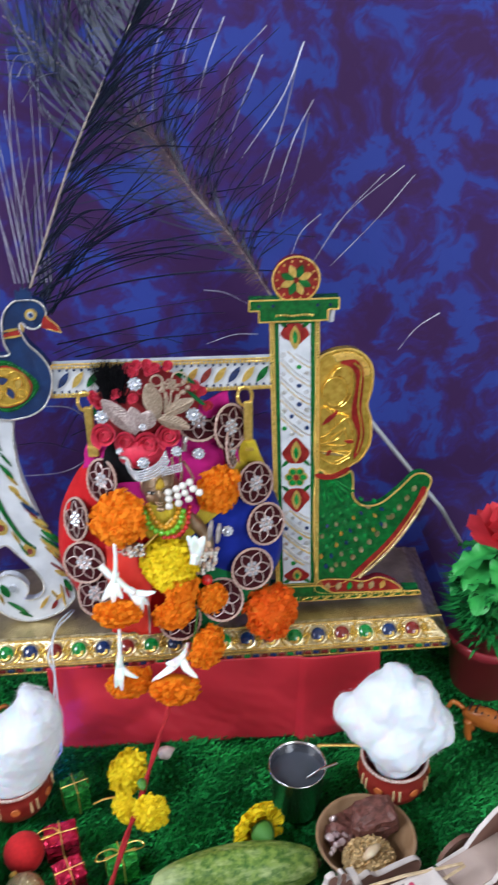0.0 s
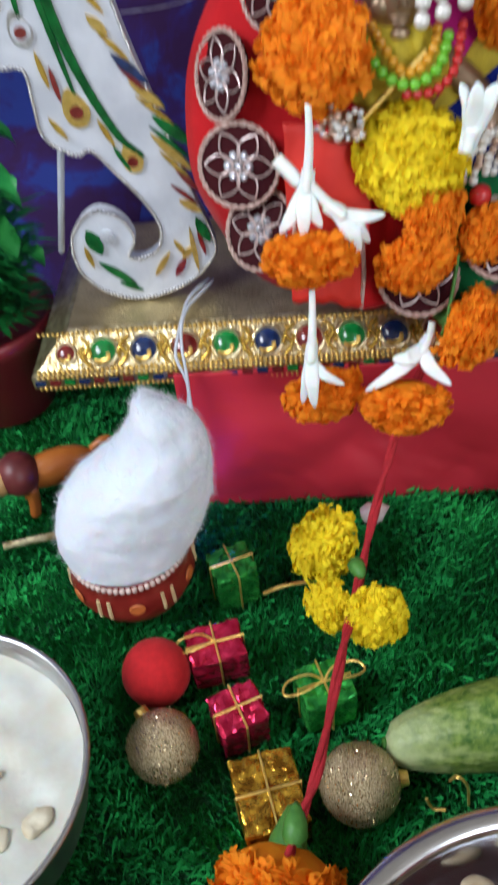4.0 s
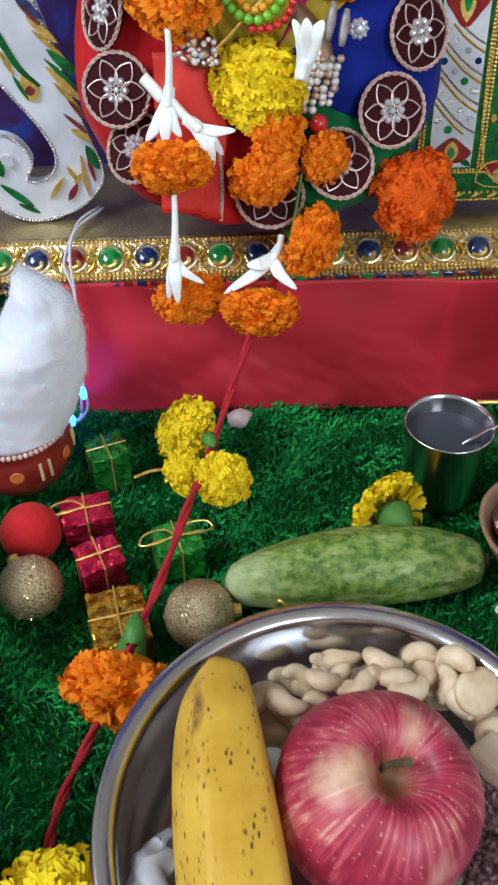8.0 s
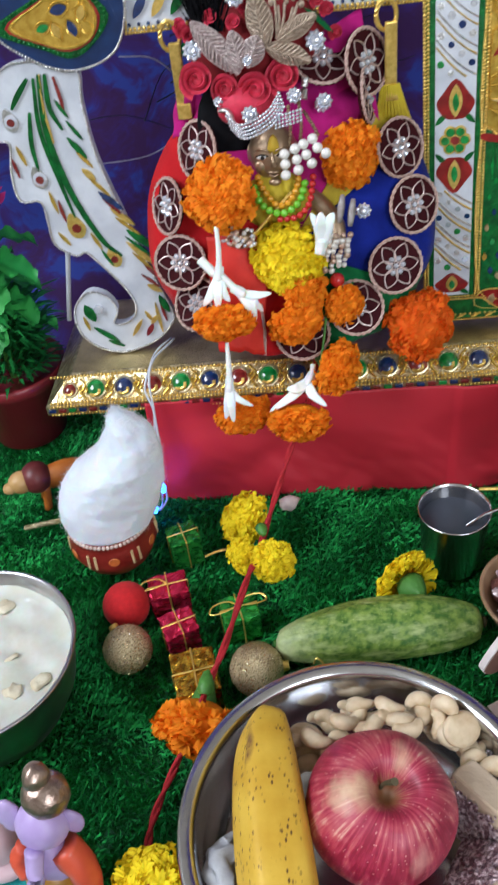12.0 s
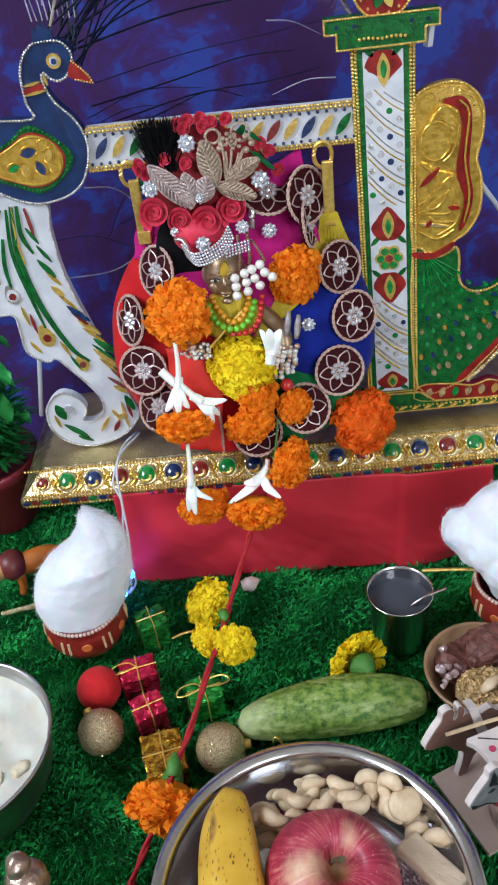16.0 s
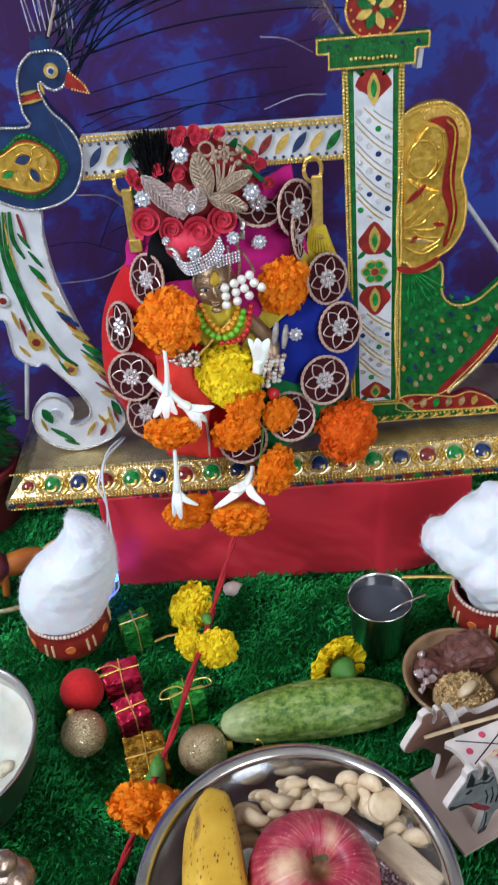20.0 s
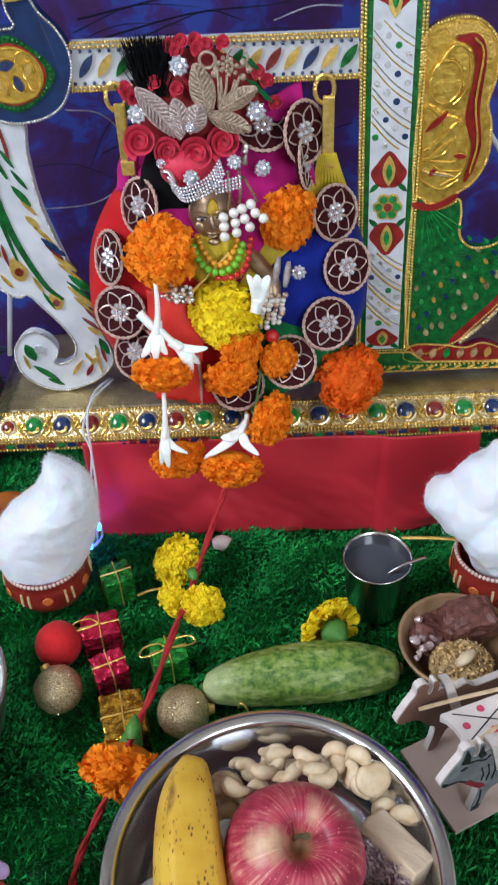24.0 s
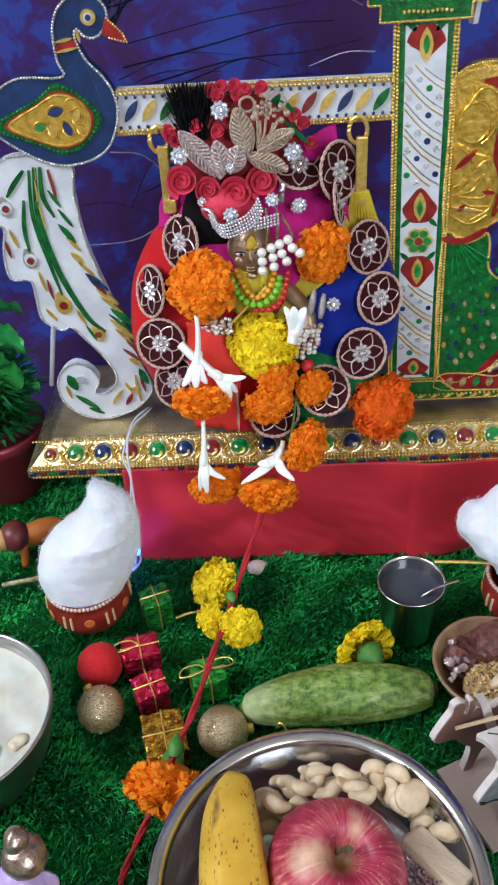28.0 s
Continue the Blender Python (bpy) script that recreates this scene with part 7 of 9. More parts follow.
stain(BANANA, (0.014, -0.036, 0.050), 0.0075, (0.13, 0.055, 0.022), 0.25, 160.0, (1.5, 0.7, 1))
stain(BANANA, (0.007, -0.020, 0.057), 0.0032, (0.24, 0.12, 0.03), 0.4, 200.0)
stain(CUCUMBER, (-0.066, -0.004, 0.022), 0.016, (0.46, 0.52, 0.27), 0.9, 90.0)
APPLE = apple_skin()
stain(APPLE, (-0.018, -0.003, 0.063), 0.0085, (0.64, 0.43, 0.27), 0.8, 190.0, (0.8, 1.3, 1))
stain(APPLE, (0.006, 0.016, 0.063), 0.0050, (0.60, 0.36, 0.24), 0.9, 190.0, (1.5, 0.8, 1))
stain(APPLE, (0.014, -0.026, 0.052), 0.0055, (0.62, 0.30, 0.26), 0.9, 150.0, (1.6, 0.7, 1))
STEM_BROWN = material("brown_stem", (0.10, 0.07, 0.035), 0.7, 0, (0.05, 0.05, 0.02), 300)

BX, BY = -0.0238, 0.3530


def build_fruit_bowl():
    b = thing("steel_bowl", "shallow polished steel bowl holding fruit and sweets", "bowl", (BX, BY, 0.0))
    bm = bmesh.new()
    lathe(bm, [(0, 0.0085), (0.062, 0.0085), (0.0715, 0.0105), (0.0775, 0.018), (0.0795, 0.036), (0.0806, 0.0570), (0.0822, 0.0608), (0.0882, 0.0618), (0.0896, 0.0606), (0.0890, 0.0588), (0.0830, 0.0585),
               (0.0814, 0.038), (0.0790, 0.017), (0.072, 0.0050), (0.060, 0.002), (0, 0.002)], 96, (BX, BY, 0))
    part("shell", bm, STEEL, b, smooth=True)
    a = thing("apple", "red striped apple with a brown stem in the steel bowl", "apple", (-0.0130, 0.3560, 0.028))
    bm = bmesh.new()
    prof = []
    for k in range(33):
        q = math.pi * k / 32
        r = math.sin(q) ** 0.88 * (1 + 0.05 * math.cos(q))
        z = -math.cos(q) * 0.90 + 0.06
        dip = 0.58 * math.exp(-(r / 0.27) ** 2) if k > 16 else -0.18 * math.exp(-(r / 0.25) ** 2)
        prof.append((0.0385 * r if 0 < k < 32 else 0, 0.0385 * (z - dip) + 0.0345))
    lathe(bm, prof, 64, (0, 0, 0))
    for v in bm.verts:
        q = math.atan2(v.co.y, v.co.x)
        s = 1 + 0.018 * math.cos(5 * q + 0.6) * (v.co.z / 0.06)
        v.co.x *= s
        v.co.y *= s
    skin = part("skin", bm, APPLE, a, smooth=True, at=Vector())
    skin.matrix_local = Matrix.Translation(Vector((-0.0205, 0.3620, 0.0315)) - a.location) @ pose(0, 0, 0, 9, 10, 0) @ Matrix.Diagonal((0.935, 0.935, 0.935, 1))
    bm = bmesh.new()
    tube(bm, spline([(-0.0150, 0.3580, 0.0790), (-0.0132, 0.3555, 0.0885), (-0.0088, 0.3510, 0.0985)], 5), lambda t: 0.0009 + 0.0010 * t ** 3, 8)
    part("stem", bm, STEM_BROWN, a)
    n = thing("banana", "ripe yellow banana with brown spots lying across the steel bowl", "banana", (-0.066, 0.32, 0.03))
    line = spline([(-0.0680, 0.4085, 0.0650), (-0.0688, 0.3990, 0.0680), (-0.0690, 0.3800, 0.0705), (-0.0662, 0.3500, 0.0710), (-0.0615, 0.3150, 0.0690), (-0.0550, 0.2820, 0.0650), (-0.0490, 0.2600, 0.0630), (-0.0450, 0.2460, 0.0650)], 8)
    bm = bmesh.new()
    rings = []
    for i, p in enumerate(line):
        t = i / (len(line) - 1)
        r = 0.0178 * (math.sin(math.pi * min(1, max(0, 0.035 + 0.93 * t ** 1.05))) ** 0.62) if 0.0 < t < 1 else 0.004
        d = (Vector(line[min(i + 1, len(line) - 1)]) - Vector(line[max(i - 1, 0)])).normalized()
        a1 = d.cross(Vector((0, 0, 1))).normalized()
        b1 = a1.cross(d).normalized()
        rings.append([bm.verts.new(Vector(p) + (a1 * math.cos(q) + b1 * math.sin(q)) * r * (1 + 0.060 * math.cos(5 * q + 0.5) + 0.030 * math.cos(10 * q + 1.0))) for q in (2 * math.pi * k / 30 for k in range(30))])
    for r1, r2 in zip(rings, rings[1:]):
        for k in range(30):
            bm.faces.new((r1[k], r1[(k + 1) % 30], r2[(k + 1) % 30], r2[k]))
    bm.faces.new(rings[0])
    bm.faces.new(rings[-1])
    part("peel", bm, BANANA, n, smooth=True)
    bm = bmesh.new()
    ball(bm, (-0.0680, 0.4085, 0.0650), 0.0058, 2, (1, 0.5, 0.8))
    part("tip", bm, STEM_BROWN, n, "blackened tip", smooth=True)
    # cashews heaped at the back
    rnd = random.Random(17)
    nut = bmesh.new()
    tube(nut, [(0.0074 * math.cos(q), 0.0074 * math.sin(q), 0) for q in np.linspace(0.1, 2.9, 15)], lambda t: 0.0054 * max(0.0, math.sin(math.pi * (0.06 + 0.89 * t))) ** 0.45 * (1.18 - 0.42 * t), 14, flat=0.82)
    me = bpy.data.meshes.new("cashew")
    nut.to_mesh(me)
    nut.free()
    me.materials.append(CASHEW)
    me.polygons.foreach_set("use_smooth", [True] * len(me.polygons))
    spots = [(-0.040, 0.398, 0.060), (-0.025, 0.408, 0.057), (-0.008, 0.411, 0.056), (0.006, 0.404, 0.058), (-0.050, 0.388, 0.056), (-0.018, 0.396, 0.063), (-0.002, 0.400, 0.062), (0.020, 0.398, 0.056), (0.031, 0.388, 0.052),
             (-0.034, 0.385, 0.060), (-0.046, 0.400, 0.050), (-0.030, 0.412, 0.048), (-0.012, 0.416, 0.047), (0.012, 0.413, 0.047), (0.030, 0.402, 0.046), (0.040, 0.390, 0.044), (-0.050, 0.375, 0.052), (0.024, 0.406, 0.042), (-0.022, 0.415, 0.040),
             (0.046, 0.380, 0.046), (-0.044, 0.410, 0.040), (0.038, 0.398, 0.036), (0.000, 0.418, 0.038), (-0.040, 0.378, 0.050), (0.016, 0.404, 0.052), (0.036, 0.379, 0.050), (-0.030, 0.400, 0.067), (-0.012, 0.404, 0.068), (0.002, 0.396, 0.068), (0.014, 0.396, 0.064), (0.026, 0.392, 0.062), (-0.042, 0.390, 0.066), (-0.020, 0.388, 0.066), (0.044, 0.372, 0.052), (-0.036, 0.406, 0.058), (-0.052, 0.402, 0.054), (-0.004, 0.409, 0.064), (0.010, 0.406, 0.062), (-0.018, 0.413, 0.056), (0.036, 0.394, 0.052), (-0.046, 0.384, 0.064), (0.022, 0.401, 0.063)]
    for x, y, z in spots:
        ob = new("cashew", me)
        ob.matrix_world = pose(x, y + 0.0065, z - 0.003, rnd.uniform(-55, 55), rnd.uniform(-45, 45), rnd.uniform(0, 360)) @ Matrix.Diagonal((*[rnd.uniform(0.74, 0.92)] * 3, 1))
        tagged(ob, "pale curved cashew nut heaped in the steel bowl", "cashew", "cashews in the bowl")
    for c, turn, tilt in (((0.0300, 0.4000, 0.0590), 30, 35), ((-0.0500, 0.3990, 0.0520), -40, 30)):
        bm = bmesh.new()
        lathe(bm, [(0, 0.0010), (0.0085, 0.0016), (0.0110, 0.0012), (0.0112, -0.0008), (0.009, -0.0016), (0, -0.0018)], 24, (0, 0, 0), None, 0.8)
        bmesh.ops.transform(bm, matrix=pose(*c, tilt, 10, turn), verts=bm.verts)
        tagged(part("coconut_slice", bm, CASHEW, None, smooth=True), "round cream slice of dry coconut among the cashews", "coconut", "coconut pieces in the bowl")
    # coconut pieces by the banana
    for c, r, ang, tilt, h in (((-0.030, 0.290, 0.032), 0.026, 320, 40, 0.005),):
        bm = bmesh.new()
        pts = [(r * math.cos(q), r * math.sin(q)) for q in np.linspace(-1.15, 1.15, 13)] + [(r * 0.62 * math.cos(q), r * 0.72 * math.sin(q)) for q in np.linspace(1.1, -1.1, 13)]
        lo = [bm.verts.new((x, y, 0)) for x, y in pts]
        hi = [bm.verts.new((x * 0.97, y * 0.97, h)) for x, y in pts]
        bm.faces.new(lo[::-1])
        bm.faces.new(hi)
        for k in range(len(pts)):
            bm.faces.new((lo[k], lo[(k + 1) % len(pts)], hi[(k + 1) % len(pts)], hi[k]))
        bmesh.ops.transform(bm, matrix=pose(*c, 0, 0, ang) @ pose(0, 0, 0, 0, -tilt, 0), verts=bm.verts)
        tagged(part("coconut_piece", bm, COCONUT), "curved white piece of coconut flesh leaning in the bowl", "coconut", "coconut pieces in the bowl")
    # two milk sweets: one propped on its edge against the wall, one lying over it, each with silver leaf on one face
    for c, s, turn, tilt, leaf_side in (((0.0362, 0.3650, 0.0405), (0.037, 0.017, 0.032), -49, -20, "edge"), ((0.0318, 0.3305, 0.0392), (0.037, 0.034, 0.013), 60, -37, "top")):
        sw = thing("milk_sweet", "cream coloured milk sweet with crinkled silver leaf on one face", "sweet", c, group="milk sweets in the bowl")
        m = pose(*c, tilt, 0, turn)
        bm = bmesh.new()
        box(bm, (0, 0, 0), s, 0.0016)
        bmesh.ops.subdivide_edges(bm, edges=bm.edges[:], cuts=3, use_grid_fill=True)
        for v in bm.verts:
            v.co += Vector([noise.noise(v.co * 120 + Vector((7 * i, turn, 3))) for i in range(3)]) * 0.0009
        bmesh.ops.transform(bm, matrix=m, verts=bm.verts)
        part("slab", bm, BARFI, sw)
        def crinkle(p, q):
            lift = 0.0013 + 0.0010 * noise.noise((p * 9, q * 9, turn)) + 0.0005 * noise.noise((p * 30, q * 30, turn))
            if leaf_side == "top":
                return (s[0] * (0.98 * p - 0.49), s[1] * (0.98 * q - 0.49), s[2] / 2 + lift)
            return (s[0] * (0.98 * p - 0.49), -s[1] / 2 - lift, s[2] * (0.96 * q - 0.49))
        v, f = grid_sheet(60, 52, crinkle)
        def kept(p):
            ragged = 0.006 * noise.noise((p[0] * 190, p[1] * 190, p[2] * 190)) + 0.003 * noise.noise((p[0] * 600, p[1] * 600, p[2] * 600))
            return p[1] + ragged > -s[1] / 2 + 0.005 if leaf_side == "top" else p[2] + ragged < s[2] / 2 - 0.006
        raw("silver_leaf", [m @ Vector(p) for p in v], [q for q in f if kept(v[q[0]])], SILVER_LEAF, sw)
    bm = bmesh.new()
    ball(bm, (0, 0, 0), 0.0175, 4, (0.55, 1.35, 0.75))
    for v in bm.verts:
        v.co += Vector([noise.noise(v.co * 130 + Vector((4 * i, 0, 0))) for i in range(3)]) * 0.006
    bmesh.ops.transform(bm, matrix=pose(-0.0880, 0.3300, 0.0440, 0, -25, 8), verts=bm.verts)
    tagged(part("coconut_piece", bm, COCONUT, None, smooth=True), "crumpled greyish white piece of coconut beside the banana", "coconut", "coconut pieces in the bowl")
    h = thing("halwa_piece", "orange brown sweet topped with silver leaf in the steel bowl", "sweet", (0.0, 0.285, 0.03))
    bm = bmesh.new()
    ball(bm, (0.002, 0.2880, 0.0340), 0.023, 4, (1.2, 0.9, 0.5))
    for v in bm.verts:
        v.co += Vector((noise.noise(v.co * 90), noise.noise(v.co * 90 + Vector((9, 0, 0))), noise.noise(v.co * 110))) * 0.003
    lump = part("crumbly_lump", bm, ORANGE_SWEET, h)
    lump.data.materials.append(SILVER_LEAF)
    for f in lump.data.polygons:
        if f.normal.z > 0.35 and f.center.y > 0.0 and noise.noise(f.center * 95) > -0.12:
            f.material_index = 1


build_fruit_bowl()


def build_cucumber():
    c = thing("cucumber", "plump pale green mottled cucumber on the turf", "cucumber", (-0.004, 0.489, 0.0))
    bm = bmesh.new()
    n, seg = 40, 32
    rings = []
    for i in range(n + 1):
        t = i / n
        x = -0.0700 + 0.1300 * t
        r = 0.0203 * (max(0.0, math.sin(math.pi * (0.012 + 0.972 * t)))) ** 0.36 * (0.90 + 0.12 * t)
        if i in (0, n):
            r = 0.002
        y = 0.4845 + 0.0115 * t + 0.004 * math.sin(math.pi * t)
        rings.append([bm.verts.new((x, y + r * math.cos(q) * 1.02 * (1 + 0.030 * math.cos(9 * q)), 0.0204 + r * math.sin(q) * (1 + 0.030 * math.cos(9 * q)))) for q in (2 * math.pi * k / seg for k in range(seg))])
    for a, b in zip(rings, rings[1:]):
        for k in range(seg):
            bm.faces.new((a[k], a[(k + 1) % seg], b[(k + 1) % seg], b[k]))
    bm.faces.new(rings[0])
    bm.faces.new(rings[-1])
    part("skin", bm, CUCUMBER, c, smooth=True)
    for x, y, r in ((-0.0700, 0.4845, 0.0028), (0.0602, 0.4960, 0.0038)):
        bm = bmesh.new()
        ball(bm, (x, y, 0.0215), r, 2, (0.5, 1, 1))
        part("stalk_scar" if x < 0 else "blossom_scar", bm, CALYX if x < 0 else STEM_BROWN, c, smooth=True)
    bm = bmesh.new()
    for pts in (((-0.046, 0.466, 0.026), (-0.044, 0.4640, 0.034), (-0.040, 0.4620, 0.030), (-0.038, 0.461, 0.014)), ((-0.055, 0.463, 0.016), (-0.052, 0.4615, 0.010), (-0.047, 0.460, 0.012))):
        tube(bm, spline(pts, 6), 0.0007, 5)
    g = thing("gold_thread_scrap", "loose twist of gold thread against the cucumber", "thread", (-0.046, 0.462, 0.008))
    part("thread", bm, GOLD, g)


build_cucumber()


def build_tumbler():
    cx, cy = 0.0505, 0.5640
    g = thing("steel_tumbler", "small steel tumbler of water with a spoon", "tumbler", (cx, cy, 0))
    bm = bmesh.new()
    lathe(bm, [(0, 0.003), (0.0175, 0.003), (0.0185, 0.006), (0.0226, 0.051), (0.0233, 0.0538), (0.0240, 0.0540), (0.0241, 0.0530), (0.0233, 0.0515), (0.0193, 0.005), (0.0180, 0.001), (0, 0.001)], 56, (cx, cy, 0))
    part("cup", bm, STEEL, g, smooth=True)
    bm = bmesh.new()
    lathe(bm, [(0, 0.0430), (0.0220, 0.0430)], 48, (cx, cy, 0))
    part("water", bm, WATER, g, "still water")
    s = thing("small_spoon", "small steel spoon resting in the tumbler", "spoon", (cx + 0.015, cy - 0.005, 0.04))
    bm = bmesh.new()
    tube(bm, [(cx + 0.006, cy - 0.005, 0.0400), (cx + 0.019, cy - 0.007, 0.0545), (cx + 0.031, cy - 0.009, 0.0625)], 0.0012, 8)
    part("handle", bm, STEEL, s)
    bm = bmesh.new()
    ball(bm, (cx + 0.003, cy - 0.0045, 0.0390), 0.0060, 2, (1.3, 0.8, 0.35))
    part("spoon_bowl", bm, STEEL, s, smooth=True)


WATER = material("still_water", (0.060, 0.066, 0.085), 0.05, 0, (0.045, 0.050, 0.065), 20, ior=1.33)
build_tumbler()


# ---- clay pots with cotton ----
CLAY_RED = material("maroon_painted_clay", (0.27, 0.026, 0.018), 0.42, 0, (0.18, 0.014, 0.010), 60, bump=0.2, bump_scale=200, coat=0.2)
CLAY_ORANGE = material("orange_paint_marks", (0.60, 0.17, 0.04), 0.5, 0, (0.48, 0.12, 0.03), 200)
CLAY_CREAM = material("cream_paint_marks", (0.66, 0.52, 0.28), 0.5, 0, (0.55, 0.40, 0.2), 200)
CLAY_PINK = material("pale_rim_paint", (0.66, 0.52, 0.46), 0.5, 0, (0.5, 0.36, 0.31), 300)
COTTON = material("white_cotton_wool", (0.70, 0.74, 0.81), 1.0, 0, (0.64, 0.68, 0.76), 45, bump=0.25, bump_scale=160, sss=0.4)
FIBRE = material("cotton_fibres", (0.76, 0.78, 0.82), 1.0, 0, (0.70, 0.72, 0.77), 60)


def pot(c, label, r=0.032, h=0.050, seed=1):
    p = thing("clay_pot", label, "pot", (c[0], c[1], 0), group="small painted clay pots")
    k = r / 0.032
    bm = bmesh.new()
    prof = [(0, 0.001), (0.011 * k, 0.001), (0.0180 * k, 0.005), (0.0285 * k, 0.016), (0.0345 * k, 0.028), (0.0335 * k, 0.039), (0.0305 * k, 0.0455), (0.0320 * k, h), (0.0298 * k, h + 0.0006), (0.0280 * k, 0.0450), (0.030 * k, 0.030), (0.015 * k, 0.006), (0, 0.006)]
    lathe(bm, prof, 48, (c[0], c[1], 0))
    part("body", bm, CLAY_RED, p, smooth=True)
    beads("rim_beading", [(c[0] + 0.0318 * k * math.cos(q), c[1] + 0.0318 * k * math.sin(q), h) for q in np.linspace(0, 2 * math.pi, 62)[:-1]], 0.0016, CLAY_PINK, p, "pale beaded rim")
    def wall(q, z):
        for (r0, z0), (r1, z1) in zip(prof[2:7], prof[3:8]):
            if z0 <= z <= z1:
                rr = r0 + (r1 - r0) * (z - z0) / (z1 - z0)
                return Vector((c[0] + (rr + 0.0003) * math.cos(q), c[1] + (rr + 0.0003) * math.sin(q), z))
    for j in range(12):
        q = j * math.pi / 6 + 0.2 * seed
        if j % 2:
            bm = bmesh.new()
            m = Matrix.Translation(wall(q, 0.0335)) @ pose(0, 0, 0, 0, 90, 0)
            lathe(bm, [(0, 0.0008), (0.0034, 0.0007), (0.0040, 0)], 14, (0, 0, 0))
            bmesh.ops.transform(bm, matrix=Matrix.Translation(wall(q, 0.0335)) @ pose(0, 0, 0, 0, 0, math.degrees(q)) @ pose(0, 0, 0, 0, 90, 0), verts=bm.verts)
            part("painted_dot", bm, CLAY_ORANGE, p)
        else:
            for d in (-0.09, 0.09):
                bm = bmesh.new()
                tube(bm, [wall(q + d, z) for z in (0.0270, 0.0310, 0.0350, 0.0385)], 0.0010, 5)
                part("painted_stripe", bm, CLAY_CREAM, p)
    return p


def cotton(blobs, label, at, seed, wisps=9000):
    """Teased cotton wool: one lumpy mass with stray fibres."""
    t = thing("cotton_wool", label, "cotton", at, group="tufts of cotton wool")
    rnd = random.Random(seed)
    bm = bmesh.new()
    for x, y, z, r in blobs:
        ball(bm, (x, y, z), r, 3)
    me = bpy.data.meshes.new("tuft")
    bmesh.ops.translate(bm, verts=bm.verts, vec=-Vector(at))
    bm.to_mesh(me)
    bm.free()
    me.materials.append(COTTON)
    ob = new("tuft", me)
    ob.parent = t
    rm = ob.modifiers.new("merge", "REMESH")
    rm.mode, rm.voxel_size, rm.use_smooth_shade = "VOXEL", 0.0026, True
    sm = ob.modifiers.new("soften", "SMOOTH")
    sm.iterations = 14
    tex = bpy.data.textures.new("cotton_lumps", "CLOUDS")
    tex.noise_scale, tex.noise_depth = 0.014, 5
    di = ob.modifiers.new("lumps", "DISPLACE")
    di.texture, di.strength, di.mid_level, di.texture_coords = tex, 0.0075, 0.45, "LOCAL"
    vs, fs = [], []
    for k in range(wisps):
        x, y, z, r = blobs[rnd.randrange(len(blobs))]
        d = Vector((rnd.gauss(0, 1), rnd.gauss(0, 1), rnd.gauss(0, 1))).normalized()
        p = Vector((x, y, z)) + d * r * rnd.uniform(0.86, 1.0)
        if any((p - Vector(b[:3])).length < b[3] * 0.84 for b in blobs) or p.z < 0.05:
            continue
        e = (d + Vector((rnd.gauss(0, 0.9), rnd.gauss(0, 0.9), rnd.gauss(0, 0.9)))).normalized()
        ln = rnd.uniform(0.0012, 0.0042)
        s = e.cross(Vector((rnd.gauss(0, 1), rnd.gauss(0, 1), 0.3))).normalized() * 0.00006
        mid = p + (e + d) * ln * 0.35
        o = len(vs)
        vs += [p - s, p + s, mid + s, mid - s, p + e * ln]
        fs += [(o, o + 1, o + 2, o + 3), (o + 3, o + 2, o + 4)]
    raw("stray_fibre", vs, fs, FIBRE, t)
    return t


def cotton_heap(rows, cy, label, at, seed):
    """One soft mass of cotton lofted through (height, left, right) rows, with stray fibres."""
    t = thing("cotton_wool", label, "cotton", at, group="tufts of cotton wool")
    rnd = random.Random(seed)
    z, x0, x1 = rows[0]
    mx = (x0 + x1) / 2
    fine = [np.array((z + 0.0016, mx - 0.0003, mx + 0.0003))] + spline(rows, 6)
    seg, vs, fs = 72, [], []
    off = Vector((seed, 0, 0))
    for z, x0, x1 in fine:
        w = (x1 - x0) / 2
        for k in range(seg):
            q = 2 * math.pi * k / seg
            c, s = math.cos(q), math.sin(q)
            p = Vector(((x0 + x1) / 2 + w * c, cy + min(w, 0.026) * 0.92 * s * (1 - 0.15 * c), z))
            h = 0.0020 * noise.noise(p * 55 + off) + 0.0010 * noise.noise(p * 150 + off) + 0.0005 * noise.noise(p * 420 + off)
            d = Vector((c, s, 0.3))
            p += d * h * min(1, w / 0.012) + Vector((0, 0, 0.0008 * noise.noise(p * 50 - off)))
            vs.append(p)
    for i in range(len(fine) - 1):
        for k in range(seg):
            a, b = i * seg + k, i * seg + (k + 1) % seg
            fs.append((a, b, b + seg, a + seg))
    fs.append(tuple(range(seg)))
    fs.append(tuple((len(fine) - 1) * seg + k for k in range(seg))[::-1])
    raw("tuft", vs, fs, COTTON, t, smooth=True)
    hv, hf = [], []
    mid = Vector((at[0], cy, 0.085))
    for k in range(9000):
        p = vs[rnd.randrange(len(vs))]
        d = (p - mid).normalized()
        e = (d * 0.8 + Vector((rnd.gauss(0, 0.8), rnd.gauss(0, 0.8), rnd.gauss(0, 0.8)))).normalized()
        ln = rnd.uniform(0.0010, 0.0042)
        s = e.orthogonal().normalized() * 0.00007
        o = len(hv)
        hv += [p - s, p + s, p + e * ln]
        hf.append((o, o + 1, o + 2))
    tagged(raw("stray_fibre", hv, hf, FIBRE, t), kind="stuff")
    return t


